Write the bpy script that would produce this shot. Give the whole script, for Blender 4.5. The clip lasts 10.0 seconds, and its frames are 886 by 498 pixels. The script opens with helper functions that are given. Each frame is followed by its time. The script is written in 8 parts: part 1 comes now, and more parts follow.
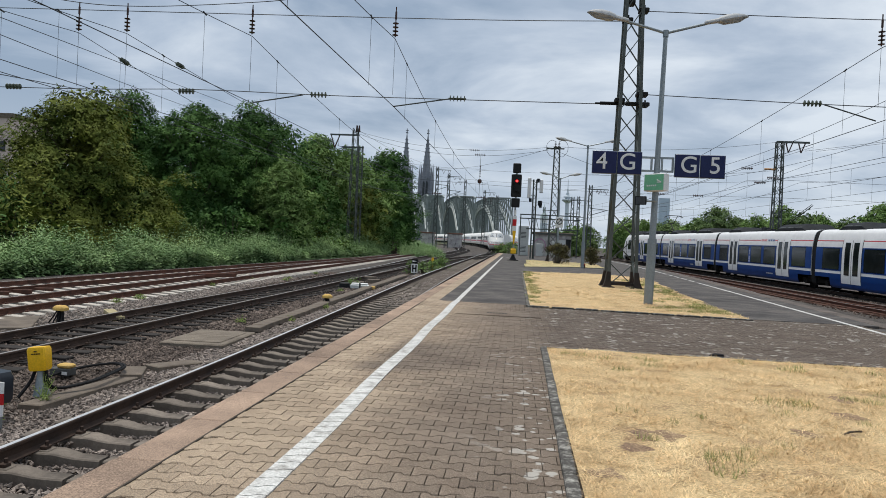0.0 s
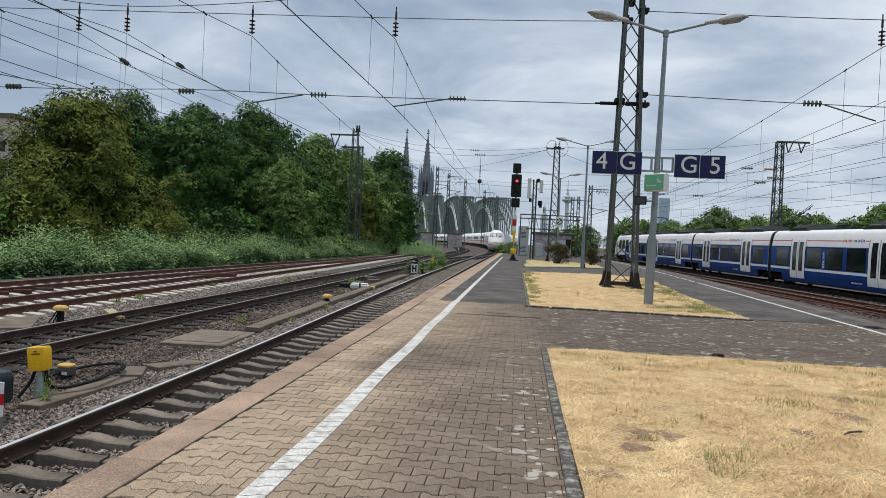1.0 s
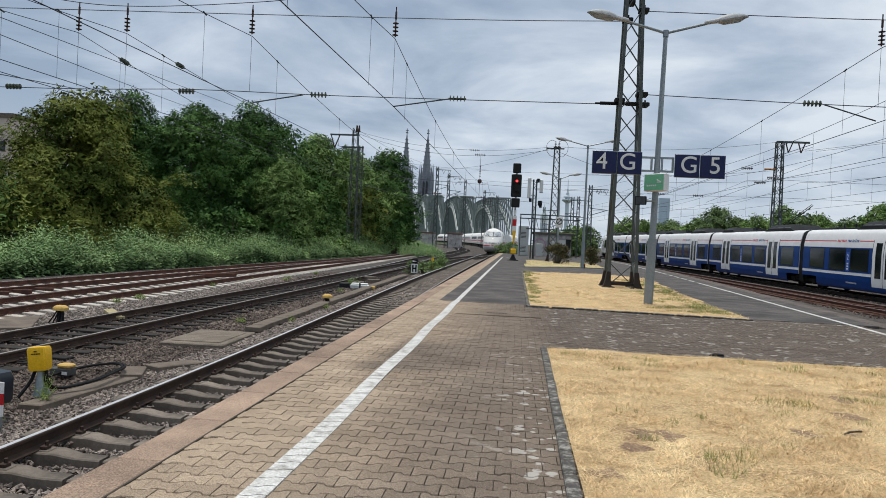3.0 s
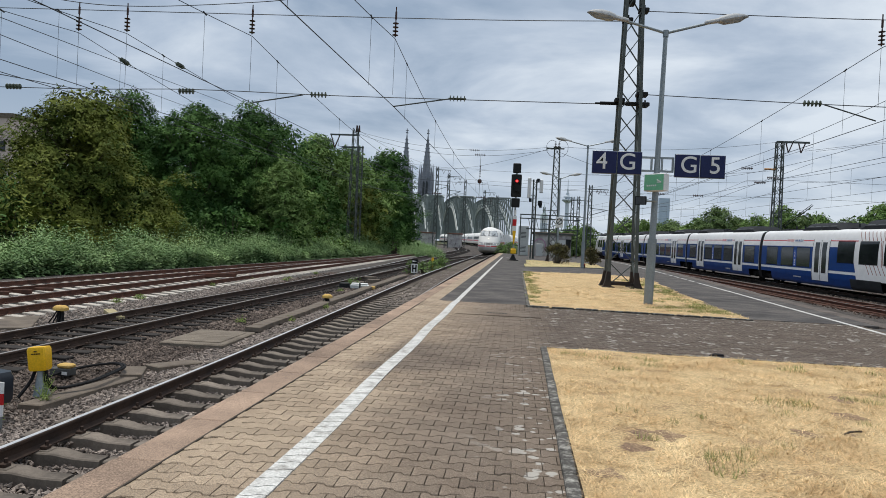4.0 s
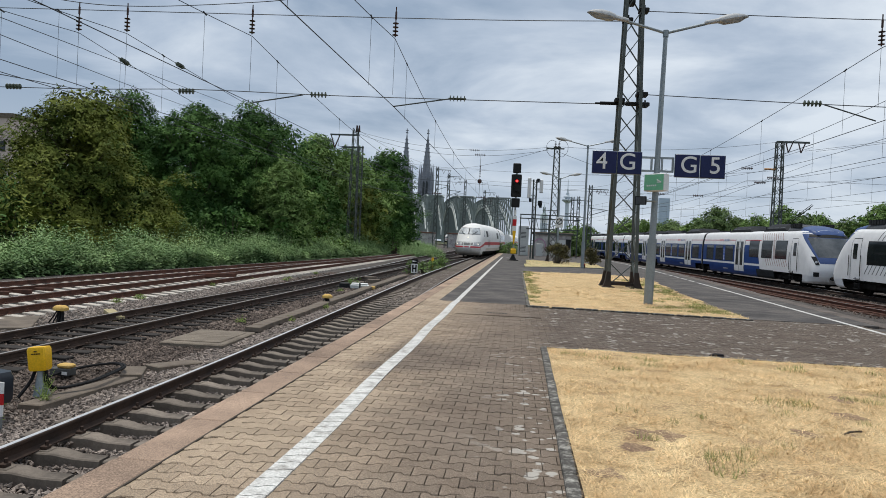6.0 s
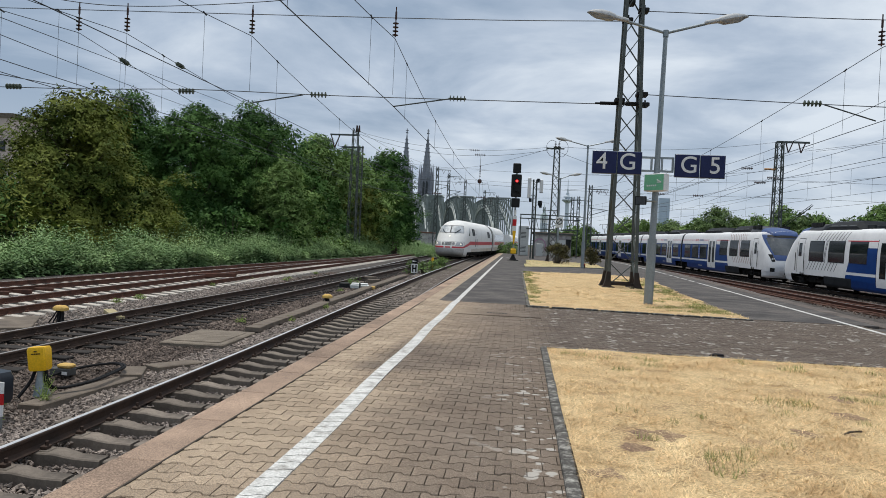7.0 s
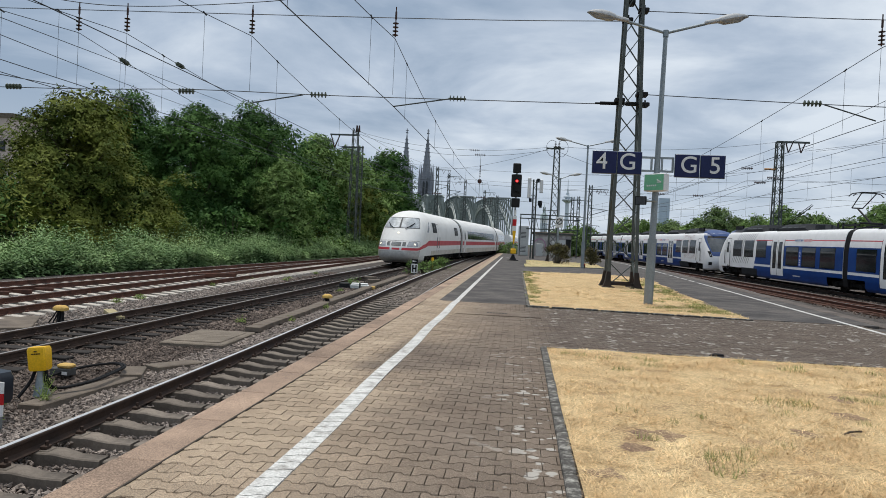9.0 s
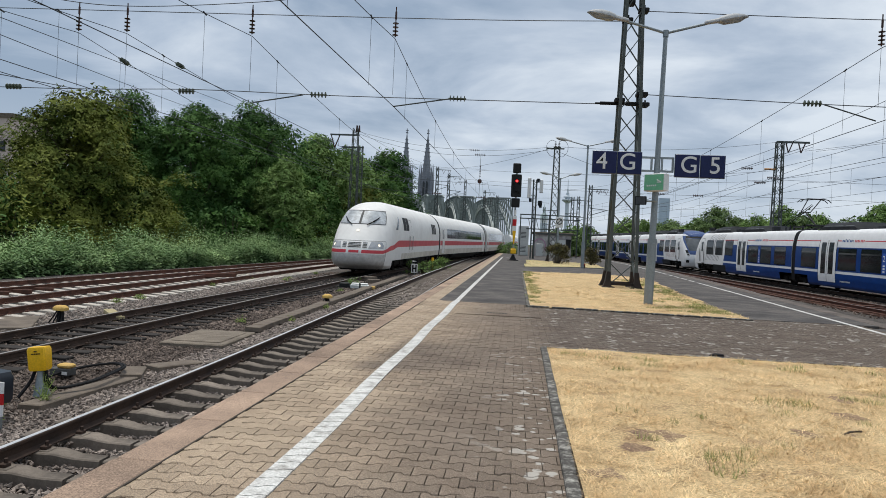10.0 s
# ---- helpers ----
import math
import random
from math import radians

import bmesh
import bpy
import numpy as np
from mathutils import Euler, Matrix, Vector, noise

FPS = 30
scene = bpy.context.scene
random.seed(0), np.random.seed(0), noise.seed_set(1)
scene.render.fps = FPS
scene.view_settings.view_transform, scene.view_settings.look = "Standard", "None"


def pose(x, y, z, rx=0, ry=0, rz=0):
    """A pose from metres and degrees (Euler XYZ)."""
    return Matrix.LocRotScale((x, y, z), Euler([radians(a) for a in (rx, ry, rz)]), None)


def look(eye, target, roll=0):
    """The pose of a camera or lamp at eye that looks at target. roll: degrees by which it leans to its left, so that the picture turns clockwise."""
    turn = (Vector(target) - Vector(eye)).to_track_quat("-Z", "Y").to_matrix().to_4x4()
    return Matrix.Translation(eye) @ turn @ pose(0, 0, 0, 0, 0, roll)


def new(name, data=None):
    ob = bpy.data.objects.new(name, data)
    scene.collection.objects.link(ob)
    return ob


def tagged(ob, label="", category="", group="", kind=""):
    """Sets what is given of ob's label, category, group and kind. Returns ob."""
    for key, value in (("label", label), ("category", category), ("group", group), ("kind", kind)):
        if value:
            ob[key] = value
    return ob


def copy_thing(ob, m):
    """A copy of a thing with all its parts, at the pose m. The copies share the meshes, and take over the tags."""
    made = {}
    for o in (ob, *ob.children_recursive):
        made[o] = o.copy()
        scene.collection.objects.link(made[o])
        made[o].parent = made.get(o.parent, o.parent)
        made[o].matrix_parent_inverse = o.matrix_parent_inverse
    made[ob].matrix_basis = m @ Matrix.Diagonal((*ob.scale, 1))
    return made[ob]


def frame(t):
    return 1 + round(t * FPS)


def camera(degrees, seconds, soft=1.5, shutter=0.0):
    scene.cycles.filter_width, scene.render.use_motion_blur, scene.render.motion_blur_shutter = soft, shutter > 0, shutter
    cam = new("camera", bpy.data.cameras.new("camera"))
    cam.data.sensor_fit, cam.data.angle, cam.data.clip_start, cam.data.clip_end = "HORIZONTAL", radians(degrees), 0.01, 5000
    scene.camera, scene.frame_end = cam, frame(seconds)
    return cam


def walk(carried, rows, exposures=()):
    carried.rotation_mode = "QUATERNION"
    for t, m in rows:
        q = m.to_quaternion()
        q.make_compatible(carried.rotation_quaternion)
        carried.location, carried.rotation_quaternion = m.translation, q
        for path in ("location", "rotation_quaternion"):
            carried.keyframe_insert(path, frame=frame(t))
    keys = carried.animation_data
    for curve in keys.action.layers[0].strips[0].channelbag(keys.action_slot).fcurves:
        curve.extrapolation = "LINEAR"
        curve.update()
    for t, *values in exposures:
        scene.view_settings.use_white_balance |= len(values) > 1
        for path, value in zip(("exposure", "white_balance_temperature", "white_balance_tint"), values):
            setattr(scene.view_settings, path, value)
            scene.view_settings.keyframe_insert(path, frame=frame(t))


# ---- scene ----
cam = camera(62.58, 10.0, soft=0.45)
EYE = (0.0, 0.0, 1.42)
AIM = look(EYE, (-0.100544, 0.994854, 1.407474), 2.7)
walk(cam, [(0.0, AIM), (10.0, AIM)], exposures=[(0.0, 0.0), (10.0, 0.0)])

# ---------------------------------------------------------------- world and sun
SUN_EL, SUN_AZ = radians(71), radians(-42)


def make_world():
    w = bpy.data.worlds.new("overcast_sky")
    w.use_nodes = True
    nt = w.node_tree
    nt.nodes.clear()
    N, L = nt.nodes.new, nt.links.new
    out, bg = N("ShaderNodeOutputWorld"), N("ShaderNodeBackground")
    sky = N("ShaderNodeTexSky")
    sky.sky_type, sky.sun_disc = "NISHITA", False
    sky.sun_elevation, sky.sun_rotation = SUN_EL, SUN_AZ
    tc, sep = N("ShaderNodeTexCoord"), N("ShaderNodeSeparateXYZ")
    L(tc.outputs["Generated"], sep.inputs[0])

    def m(op, a, b=None, clamp=False):
        n = N("ShaderNodeMath")
        n.operation, n.use_clamp = op, clamp
        for i, v in enumerate((a, b)):
            if v is None:
                continue
            if isinstance(v, (int, float)):
                n.inputs[i].default_value = v
            else:
                L(v, n.inputs[i])
        return n.outputs[0]

    up = m("MAXIMUM", sep.outputs[2], 0.0)
    den = m("ADD", up, 0.16)
    comb = N("ShaderNodeCombineXYZ")
    L(m("DIVIDE", sep.outputs[0], den), comb.inputs[0])
    L(m("DIVIDE", sep.outputs[1], den), comb.inputs[1])
    n1, n2 = N("ShaderNodeTexNoise"), N("ShaderNodeTexNoise")
    for n, s, d, r, dist in ((n1, 1.15, 8, 0.56, 0.35), (n2, 0.5, 3, 0.5, 0.1)):
        n.inputs["Scale"].default_value, n.inputs["Detail"].default_value = s, d
        n.inputs["Roughness"].default_value, n.inputs["Distortion"].default_value = r, dist
        L(comb.outputs[0], n.inputs["Vector"])
    mixn = m("ADD", m("MULTIPLY", n1.outputs["Fac"], 0.65), m("MULTIPLY", n2.outputs["Fac"], 0.35))
    ramp = N("ShaderNodeValToRGB")
    e = ramp.color_ramp.elements
    e[0].position, e[0].color = 0.4, (0.315, 0.405, 0.53, 1)
    e[1].position, e[1].color = 0.595, (0.74, 0.81, 0.89, 1)
    k = e.new(0.49)
    k.color = (0.475, 0.56, 0.68, 1)
    # the deck is thicker to the west
    L(m("ADD", mixn, m("MULTIPLY", m("ADD", sep.outputs[0], -0.1), 0.1)), ramp.inputs[0])
    # towards the horizon the cloud deck pales into haze
    haze = N("ShaderNodeMixRGB")
    haze.inputs[2].default_value = (0.60, 0.68, 0.78, 1)
    L(m("SUBTRACT", 0.75, m("MULTIPLY", up, 4.5), True), haze.inputs[0])
    L(ramp.outputs[0], haze.inputs[1])
    scl = N("ShaderNodeMixRGB")
    scl.blend_type = "MULTIPLY"
    scl.inputs[0].default_value, scl.inputs[2].default_value = 1.0, (0.1, 0.1, 0.1, 1)
    L(sky.outputs[0], scl.inputs[1])
    mix = N("ShaderNodeMixRGB")
    mix.inputs[0].default_value = 0.93
    L(scl.outputs[0], mix.inputs[1])
    L(haze.outputs[0], mix.inputs[2])
    L(mix.outputs[0], bg.inputs[0])
    bg.inputs[1].default_value = 1.0
    L(bg.outputs[0], out.inputs[0])
    scene.world = w


make_world()
sun = new("sun", bpy.data.lights.new("sun", "SUN"))
sun.data.energy, sun.data.angle, sun.data.color = 2.94, radians(24), (1.0, 0.945, 0.86)
sun.matrix_world = look((-20, 22, 90), (0, 0, 0))


# ---------------------------------------------------------------- materials
def mat(name, c1, c2=None, scale=3.0, rough=0.8, metal=0.0, bump=0.15, fine=40.0, c3=None, vary=0.0, island=0.0,
        coat=0.0, spec=0.25, stretch=(1, 1, 1), bumpdist=0.01, contrast=0.18, use="Object", finemix=0.14):
    """Procedural surface: two tones mixed by coarse noise, fine grain on top, bump; vary: by object, island: by piece."""
    m = bpy.data.materials.new(name)
    m.use_nodes = True
    nt = m.node_tree
    N, L = nt.nodes.new, nt.links.new
    b = nt.nodes["Principled BSDF"]
    b.inputs["Roughness"].default_value, b.inputs["Metallic"].default_value = rough, metal
    b.inputs["Specular IOR Level"].default_value, b.inputs["Coat Weight"].default_value = spec, coat
    c2 = c2 or tuple(v * 0.8 for v in c1)
    tc, mp = N("ShaderNodeTexCoord"), N("ShaderNodeMapping")
    mp.inputs["Scale"].default_value = stretch
    if use == "World":
        geo = N("ShaderNodeNewGeometry")
        L(geo.outputs["Position"], mp.inputs[0])
    else:
        L(tc.outputs["Object"], mp.inputs[0])
    big, small = N("ShaderNodeTexNoise"), N("ShaderNodeTexNoise")
    for n, s, d in ((big, scale, 6), (small, fine, 4)):
        n.inputs["Scale"].default_value, n.inputs["Detail"].default_value = s, d
        n.inputs["Roughness"].default_value = 0.62
        L(mp.outputs[0], n.inputs["Vector"])
    ramp = N("ShaderNodeValToRGB")
    e = ramp.color_ramp.elements
    e[0].position, e[1].position = 0.5 - contrast, 0.5 + contrast
    e[0].color, e[1].color = (*c1, 1), (*c2, 1)
    if c3:
        k = e.new(0.5)
        k.color = (*c3, 1)
    L(big.outputs["Fac"], ramp.inputs[0])
    col = ramp.outputs[0]
    hv = N("ShaderNodeHueSaturation")
    mr = N("ShaderNodeMapRange")
    mr.inputs[1].default_value, mr.inputs[2].default_value = 0.3, 0.7
    mr.inputs[3].default_value, mr.inputs[4].default_value = 1 - finemix, 1 + finemix
    L(small.outputs["Fac"], mr.inputs[0])
    val = mr.outputs[0]
    if vary or island:
        if vary:
            src = N("ShaderNodeObjectInfo").outputs["Random"]
        else:
            src = N("ShaderNodeNewGeometry").outputs["Random Per Island"]
        r2 = N("ShaderNodeMapRange")
        r2.inputs[3].default_value, r2.inputs[4].default_value = 1 - (vary or island), 1 + (vary or island)
        L(src, r2.inputs[0])
        mu = N("ShaderNodeMath")
        mu.operation = "MULTIPLY"
        L(val, mu.inputs[0])
        L(r2.outputs[0], mu.inputs[1])
        val = mu.outputs[0]
    L(val, hv.inputs["Value"])
    L(col, hv.inputs["Color"])
    L(hv.outputs[0], b.inputs["Base Color"])
    if bump:
        bp = N("ShaderNodeBump")
        bp.inputs["Strength"].default_value, bp.inputs["Distance"].default_value = bump, bumpdist
        L(small.outputs["Fac"], bp.inputs["Height"])
        L(bp.outputs[0], b.inputs["Normal"])
    rr = N("ShaderNodeMapRange")
    rr.inputs[3].default_value, rr.inputs[4].default_value = max(0.02, rough - 0.08), min(1.0, rough + 0.08)
    L(big.outputs["Fac"], rr.inputs[0])
    L(rr.outputs[0], b.inputs["Roughness"])
    return m


def leaf_mat(name, c1, c2):
    m = mat(name, c1, c2, scale=0.35, rough=0.75, bump=0, fine=1.2, island=0.16, spec=0.08, contrast=0.14, finemix=0.2)
    return m


def glow(name, color, strength):
    m = bpy.data.materials.new(name)
    m.use_nodes = True
    b = m.node_tree.nodes["Principled BSDF"]
    b.inputs["Base Color"].default_value = (*color, 1)
    b.inputs["Emission Color"].default_value = (*color, 1)
    b.inputs["Emission Strength"].default_value = strength
    return m


M_BALLAST = mat("ballast_ground", (0.045, 0.04, 0.036), (0.115, 0.1, 0.09), 1.2, 0.95, bump=0.9, fine=22, use="World", bumpdist=0.05, finemix=0.6)
M_EARTH = mat("dry_earth", (0.09, 0.08, 0.05), (0.045, 0.07, 0.025), 0.12, 0.95, bump=0.6, fine=6, use="World", bumpdist=0.05)
M_STONE = mat("ballast_stone", (0.178, 0.146, 0.126), (0.335, 0.285, 0.248), 0.9, 0.9, bump=0.25, fine=45, island=0.38, finemix=0.3)
M_STONE_BROWN = mat("rusty_ballast_stone", (0.095, 0.073, 0.061), (0.185, 0.145, 0.12), 0.9, 0.9, bump=0.25, fine=45, island=0.5, finemix=0.3)
M_ASPHALT = mat("old_asphalt", (0.042, 0.038, 0.036), (0.14, 0.125, 0.112), 1.1, 0.9, bump=0.35, fine=26, use="World", finemix=0.4, c3=(0.08, 0.073, 0.069))
M_KERB = mat("kerb_concrete", (0.38, 0.272, 0.198), (0.235, 0.17, 0.128), 1.6, 0.9, bump=0.5, fine=110, vary=0.16, use="World", finemix=0.6)


def paver_mat(name, vary=0.0, island=0.0):
    """Interlocking pavers: tan by the edge, walked dark towards the middle, with pale lichen where nobody walks."""
    m = mat(name, (0.4, 0.315, 0.225), (0.29, 0.22, 0.155), 1.1, 0.9, bump=0.45, fine=130, vary=vary, island=island, use="World", finemix=0.62)
    nt = m.node_tree
    N, L = nt.nodes.new, nt.links.new
    b = nt.nodes["Principled BSDF"]
    old = b.inputs["Base Color"].links[0].from_socket
    geo, sep = N("ShaderNodeNewGeometry"), N("ShaderNodeSeparateXYZ")
    L(geo.outputs["Position"], sep.inputs[0])

    def noise_tex(scale, detail=4):
        n = N("ShaderNodeTexNoise")
        n.inputs["Scale"].default_value, n.inputs["Detail"].default_value = scale, detail
        L(geo.outputs["Position"], n.inputs["Vector"])
        return n.outputs["Fac"]

    def m2(op, a, c, clamp=False):
        n = N("ShaderNodeMath")
        n.operation, n.use_clamp = op, clamp
        for i, v in enumerate((a, c)):
            if isinstance(v, (int, float)):
                n.inputs[i].default_value = v
            else:
                L(v, n.inputs[i])
        return n.outputs[0]

    def ramp(v, lo, hi):
        n = N("ShaderNodeMapRange")
        n.interpolation_type = "SMOOTHSTEP"
        n.inputs[1].default_value, n.inputs[2].default_value = lo, hi
        L(v, n.inputs[0])
        return n.outputs[0]

    wob = m2("MULTIPLY", m2("SUBTRACT", noise_tex(0.7), 0.5), 1.1)
    xw = m2("ADD", sep.outputs[0], wob)
    worn = m2("MULTIPLY", ramp(xw, -1.85, -0.2), 0.9)
    yw = m2("ADD", sep.outputs[1], wob)
    patch = m2("MULTIPLY", m2("MULTIPLY", ramp(yw, 7.3, 8.0), ramp(yw, 11.0, 9.6)), ramp(xw, -1.75, -1.35))
    dark = m2("MAXIMUM", worn, m2("MULTIPLY", patch, 0.95), True)
    deep = ramp(m2("ADD", yw, sep.outputs[0]), 9.0, 11.5)
    dark2 = m2("MAXIMUM", dark, m2("MULTIPLY", m2("MULTIPLY", deep, ramp(xw, -0.3, 0.8)), 1.0), True)
    mul = N("ShaderNodeMixRGB")
    mul.blend_type = "MULTIPLY"
    mul.inputs[2].default_value = (0.42, 0.42, 0.46, 1)
    L(dark2, mul.inputs[0])
    L(old, mul.inputs[1])
    path = N("ShaderNodeMixRGB")
    path.blend_type = "MULTIPLY"
    path.inputs[2].default_value = (0.72, 0.72, 0.73, 1)
    L(m2("MULTIPLY", ramp(yw, 9.6, 10.6), ramp(xw, -0.2, 0.9)), path.inputs[0])
    L(mul.outputs[0], path.inputs[1])
    mul = path
    vor = N("ShaderNodeTexVoronoi")
    vor.inputs["Scale"].default_value = 9.5
    L(geo.outputs["Position"], vor.inputs["Vector"])
    size = m2("MULTIPLY", m2("SUBTRACT", noise_tex(3.1, 2), 0.39), 1.9)
    spot = m2("MULTIPLY", ramp(m2("SUBTRACT", size, vor.outputs["Distance"]), -0.03, 0.06), ramp(noise_tex(1.4, 2), 0.36, 0.5))
    where = m2("MAXIMUM", m2("MULTIPLY", ramp(xw, -0.35, 0.3), ramp(yw, 11.0, 9.5)), m2("MULTIPLY", ramp(xw, 0.0, 0.8), 0.75), True)
    mixl = N("ShaderNodeMixRGB")
    mixl.inputs[2].default_value = (0.44, 0.42, 0.38, 1)
    L(m2("MULTIPLY", spot, m2("MULTIPLY", where, 0.85)), mixl.inputs[0])
    L(mul.outputs[0], mixl.inputs[1])
    # pale grains of the aggregate
    grit = N("ShaderNodeTexVoronoi")
    grit.inputs["Scale"].default_value = 150
    L(geo.outputs["Position"], grit.inputs["Vector"])
    pick = N("ShaderNodeSeparateColor")
    L(grit.outputs["Color"], pick.inputs[0])
    speck = m2("MULTIPLY", ramp(grit.outputs["Distance"], 0.5, 0.25), ramp(pick.outputs[0], 0.72, 0.9))
    mixg = N("ShaderNodeMixRGB")
    mixg.inputs[2].default_value = (0.5, 0.43, 0.35, 1)
    L(m2("MULTIPLY", speck, 0.55), mixg.inputs[0])
    L(mixl.outputs[0], mixg.inputs[1])
    L(mixg.outputs[0], b.inputs["Base Color"])
    return m


M_PAVE_TAN = paver_mat("paver", vary=0.13)
M_PAVE_GREY = M_PAVE_TAN
M_PAVE_TANJ = paver_mat("paver_further", island=0.13)
M_JOINT = mat("joint_dirt", (0.05, 0.042, 0.034), (0.09, 0.076, 0.06), 6, 0.97, bump=0.3, use="World")
M_EDGESLAB = mat("dark_edge_slab", (0.15, 0.125, 0.108), (0.085, 0.073, 0.066), 1.6, 0.9, bump=0.4, fine=80, vary=0.16, use="World", finemix=0.4)
M_LINE = mat("worn_white_paint", (0.66, 0.66, 0.63), (0.24, 0.225, 0.2), 7, 0.75, bump=0.2, fine=70, use="World", contrast=0.2, c3=(0.56, 0.555, 0.53), finemix=0.3)
M_EDGING = mat("edging_stone", (0.05, 0.047, 0.043), (0.4, 0.39, 0.35), 13, 0.9, bump=0.5, fine=60, vary=0.15, contrast=0.24, c3=(0.085, 0.079, 0.071), use="World", finemix=0.35)
M_STRAW = mat("dry_turf", (0.64, 0.475, 0.265), (0.36, 0.235, 0.13), 2.6, 0.95, bump=0.9, fine=45, use="World", bumpdist=0.03, finemix=0.5, c3=(0.58, 0.43, 0.23))
M_SOIL = mat("bare_soil", (0.2, 0.125, 0.085), (0.36, 0.25, 0.15), 9, 0.95, bump=0.8, fine=60, use="World", bumpdist=0.02, finemix=0.5)
M_STRAWOLIVE = mat("olive_turf", (0.5, 0.43, 0.23), (0.3, 0.3, 0.13), 0.9, 0.95, bump=0.9, fine=12, use="World", bumpdist=0.05, finemix=0.4, c3=(0.44, 0.38, 0.2))
M_BLADE = mat("straw_blade", (0.88, 0.7, 0.41), (0.58, 0.395, 0.2), 1.4, 0.85, bump=0, fine=8, island=0.3, use="World")
M_GRASS = mat("green_grass", (0.16, 0.21, 0.055), (0.4, 0.38, 0.15), 1.0, 0.8, bump=0, fine=8, island=0.35)
M_RAILTOP = mat("polished_rail", (0.8, 0.8, 0.79), (0.68, 0.67, 0.66), 4, 0.42, 1.0, bump=0.05, stretch=(8, 0.3, 1))
# for dull tops, and for rails whose missing sky sheen is put into colour
M_RAILDIMMED = mat("dull_dimmed_sheen_rail_top", (0.4, 0.38, 0.36), (0.24, 0.22, 0.2), 4, 0.5, 1.0, bump=0.05, stretch=(8, 0.3, 1))
M_RAIL = mat("rail_rust", (0.075, 0.047, 0.034), (0.042, 0.03, 0.025), 3, 0.85, bump=0.3)
M_RAILRED = mat("red_rust", (0.13, 0.056, 0.038), (0.065, 0.034, 0.025), 3, 0.85, bump=0.3)
M_SLEEPER = mat("concrete_sleeper", (0.23, 0.195, 0.16), (0.11, 0.094, 0.08), 4, 0.92, bump=0.35, fine=50, vary=0.18)
M_SLEEPWOOD = mat("tarred_sleeper", (0.04, 0.034, 0.03), (0.02, 0.018, 0.017), 4, 0.9, bump=0.5, fine=40, vary=0.25, stretch=(0.4, 3, 3))
M_SLEEPRUST = mat("rust_stained_sleeper", (0.15, 0.068, 0.045), (0.05, 0.033, 0.027), 3, 0.92, bump=0.4, fine=40, vary=0.3)
M_SLEEPPALE = mat("pale_sleeper", (0.56, 0.52, 0.46), (0.4, 0.36, 0.31), 3, 0.92, bump=0.35, fine=50, vary=0.15)
M_CONC = mat("weathered_concrete", (0.2, 0.165, 0.13), (0.105, 0.087, 0.072), 2.2, 0.92, bump=0.4, fine=45)
M_MANHOLE = mat("pale_concrete", (0.22, 0.185, 0.145), (0.135, 0.113, 0.09), 2.6, 0.92, bump=0.5, fine=60, finemix=0.5)
M_GALV = mat("galvanised_steel", (0.3, 0.335, 0.345), (0.24, 0.27, 0.28), 1.4, 0.5, 0.55, bump=0.05, fine=30)
M_MAST = mat("green_mast_paint", (0.112, 0.128, 0.12), (0.068, 0.078, 0.073), 2, 0.65, 0.2, bump=0.1)
M_MASTRUST = mat("rusty_foot", (0.05, 0.035, 0.028), (0.025, 0.022, 0.02), 3, 0.85, bump=0.3)
M_WIRE = mat("weathered_wire", (0.035, 0.04, 0.045), (0.05, 0.055, 0.06), 3, 0.6, 0.3, bump=0)
M_INSUL = mat("brown_porcelain", (0.075, 0.035, 0.026), (0.05, 0.025, 0.02), 3, 0.25, bump=0)
M_INSULG = mat("green_insulator", (0.10, 0.12, 0.085), (0.07, 0.085, 0.06), 3, 0.4, bump=0)
M_SIGNBLUE = mat("sign_blue", (0.012, 0.02, 0.085), (0.01, 0.016, 0.07), 2, 0.35, bump=0)
M_WHITE = mat("white_paint", (0.78, 0.78, 0.76), (0.68, 0.68, 0.66), 2, 0.45, bump=0)
M_SIGNGREEN = mat("exit_green", (0.2, 0.52, 0.3), (0.17, 0.46, 0.27), 2, 0.4, bump=0)
M_DARK = mat("dark_housing", (0.014, 0.015, 0.016), (0.024, 0.025, 0.025), 3, 0.6, bump=0.05, spec=0.15)
M_BLACK = mat("black_rubber", (0.008, 0.008, 0.009), (0.014, 0.014, 0.015), 3, 0.7, bump=0.05, spec=0.12)
M_NAVY = mat("blue_black_gloss", (0.016, 0.021, 0.03), (0.022, 0.029, 0.04), 3, 0.3, bump=0.03, spec=0.5)
M_YELLOW = mat("yellow_plastic", (0.86, 0.5, 0.018), (0.76, 0.43, 0.018), 2, 0.42, bump=0.04)
M_RED = mat("signal_red", (0.55, 0.02, 0.025), (0.45, 0.018, 0.02), 2, 0.45, bump=0)
M_LAMPGLASS = mat("lamp_glass", (0.36, 0.37, 0.37), (0.3, 0.31, 0.31), 3, 0.3, bump=0)
M_LAMPHEAD = mat("lamp_head_grey", (0.46, 0.47, 0.47), (0.37, 0.38, 0.38), 3, 0.5, bump=0)
M_GLASSDARK = mat("dark_window", (0.014, 0.017, 0.02), (0.024, 0.028, 0.03), 0.6, 0.06, bump=0, spec=0.5)
M_ICEWHITE = mat("train_ivory_white", (0.78, 0.78, 0.755), (0.72, 0.715, 0.69), 0.8, 0.5, bump=0, fine=3, finemix=0.05, spec=0.2)
M_ICEDUST = mat("train_dusty_cream", (0.66, 0.63, 0.56), (0.5, 0.465, 0.39), 0.9, 0.55, bump=0, fine=5, finemix=0.12, spec=0.2)
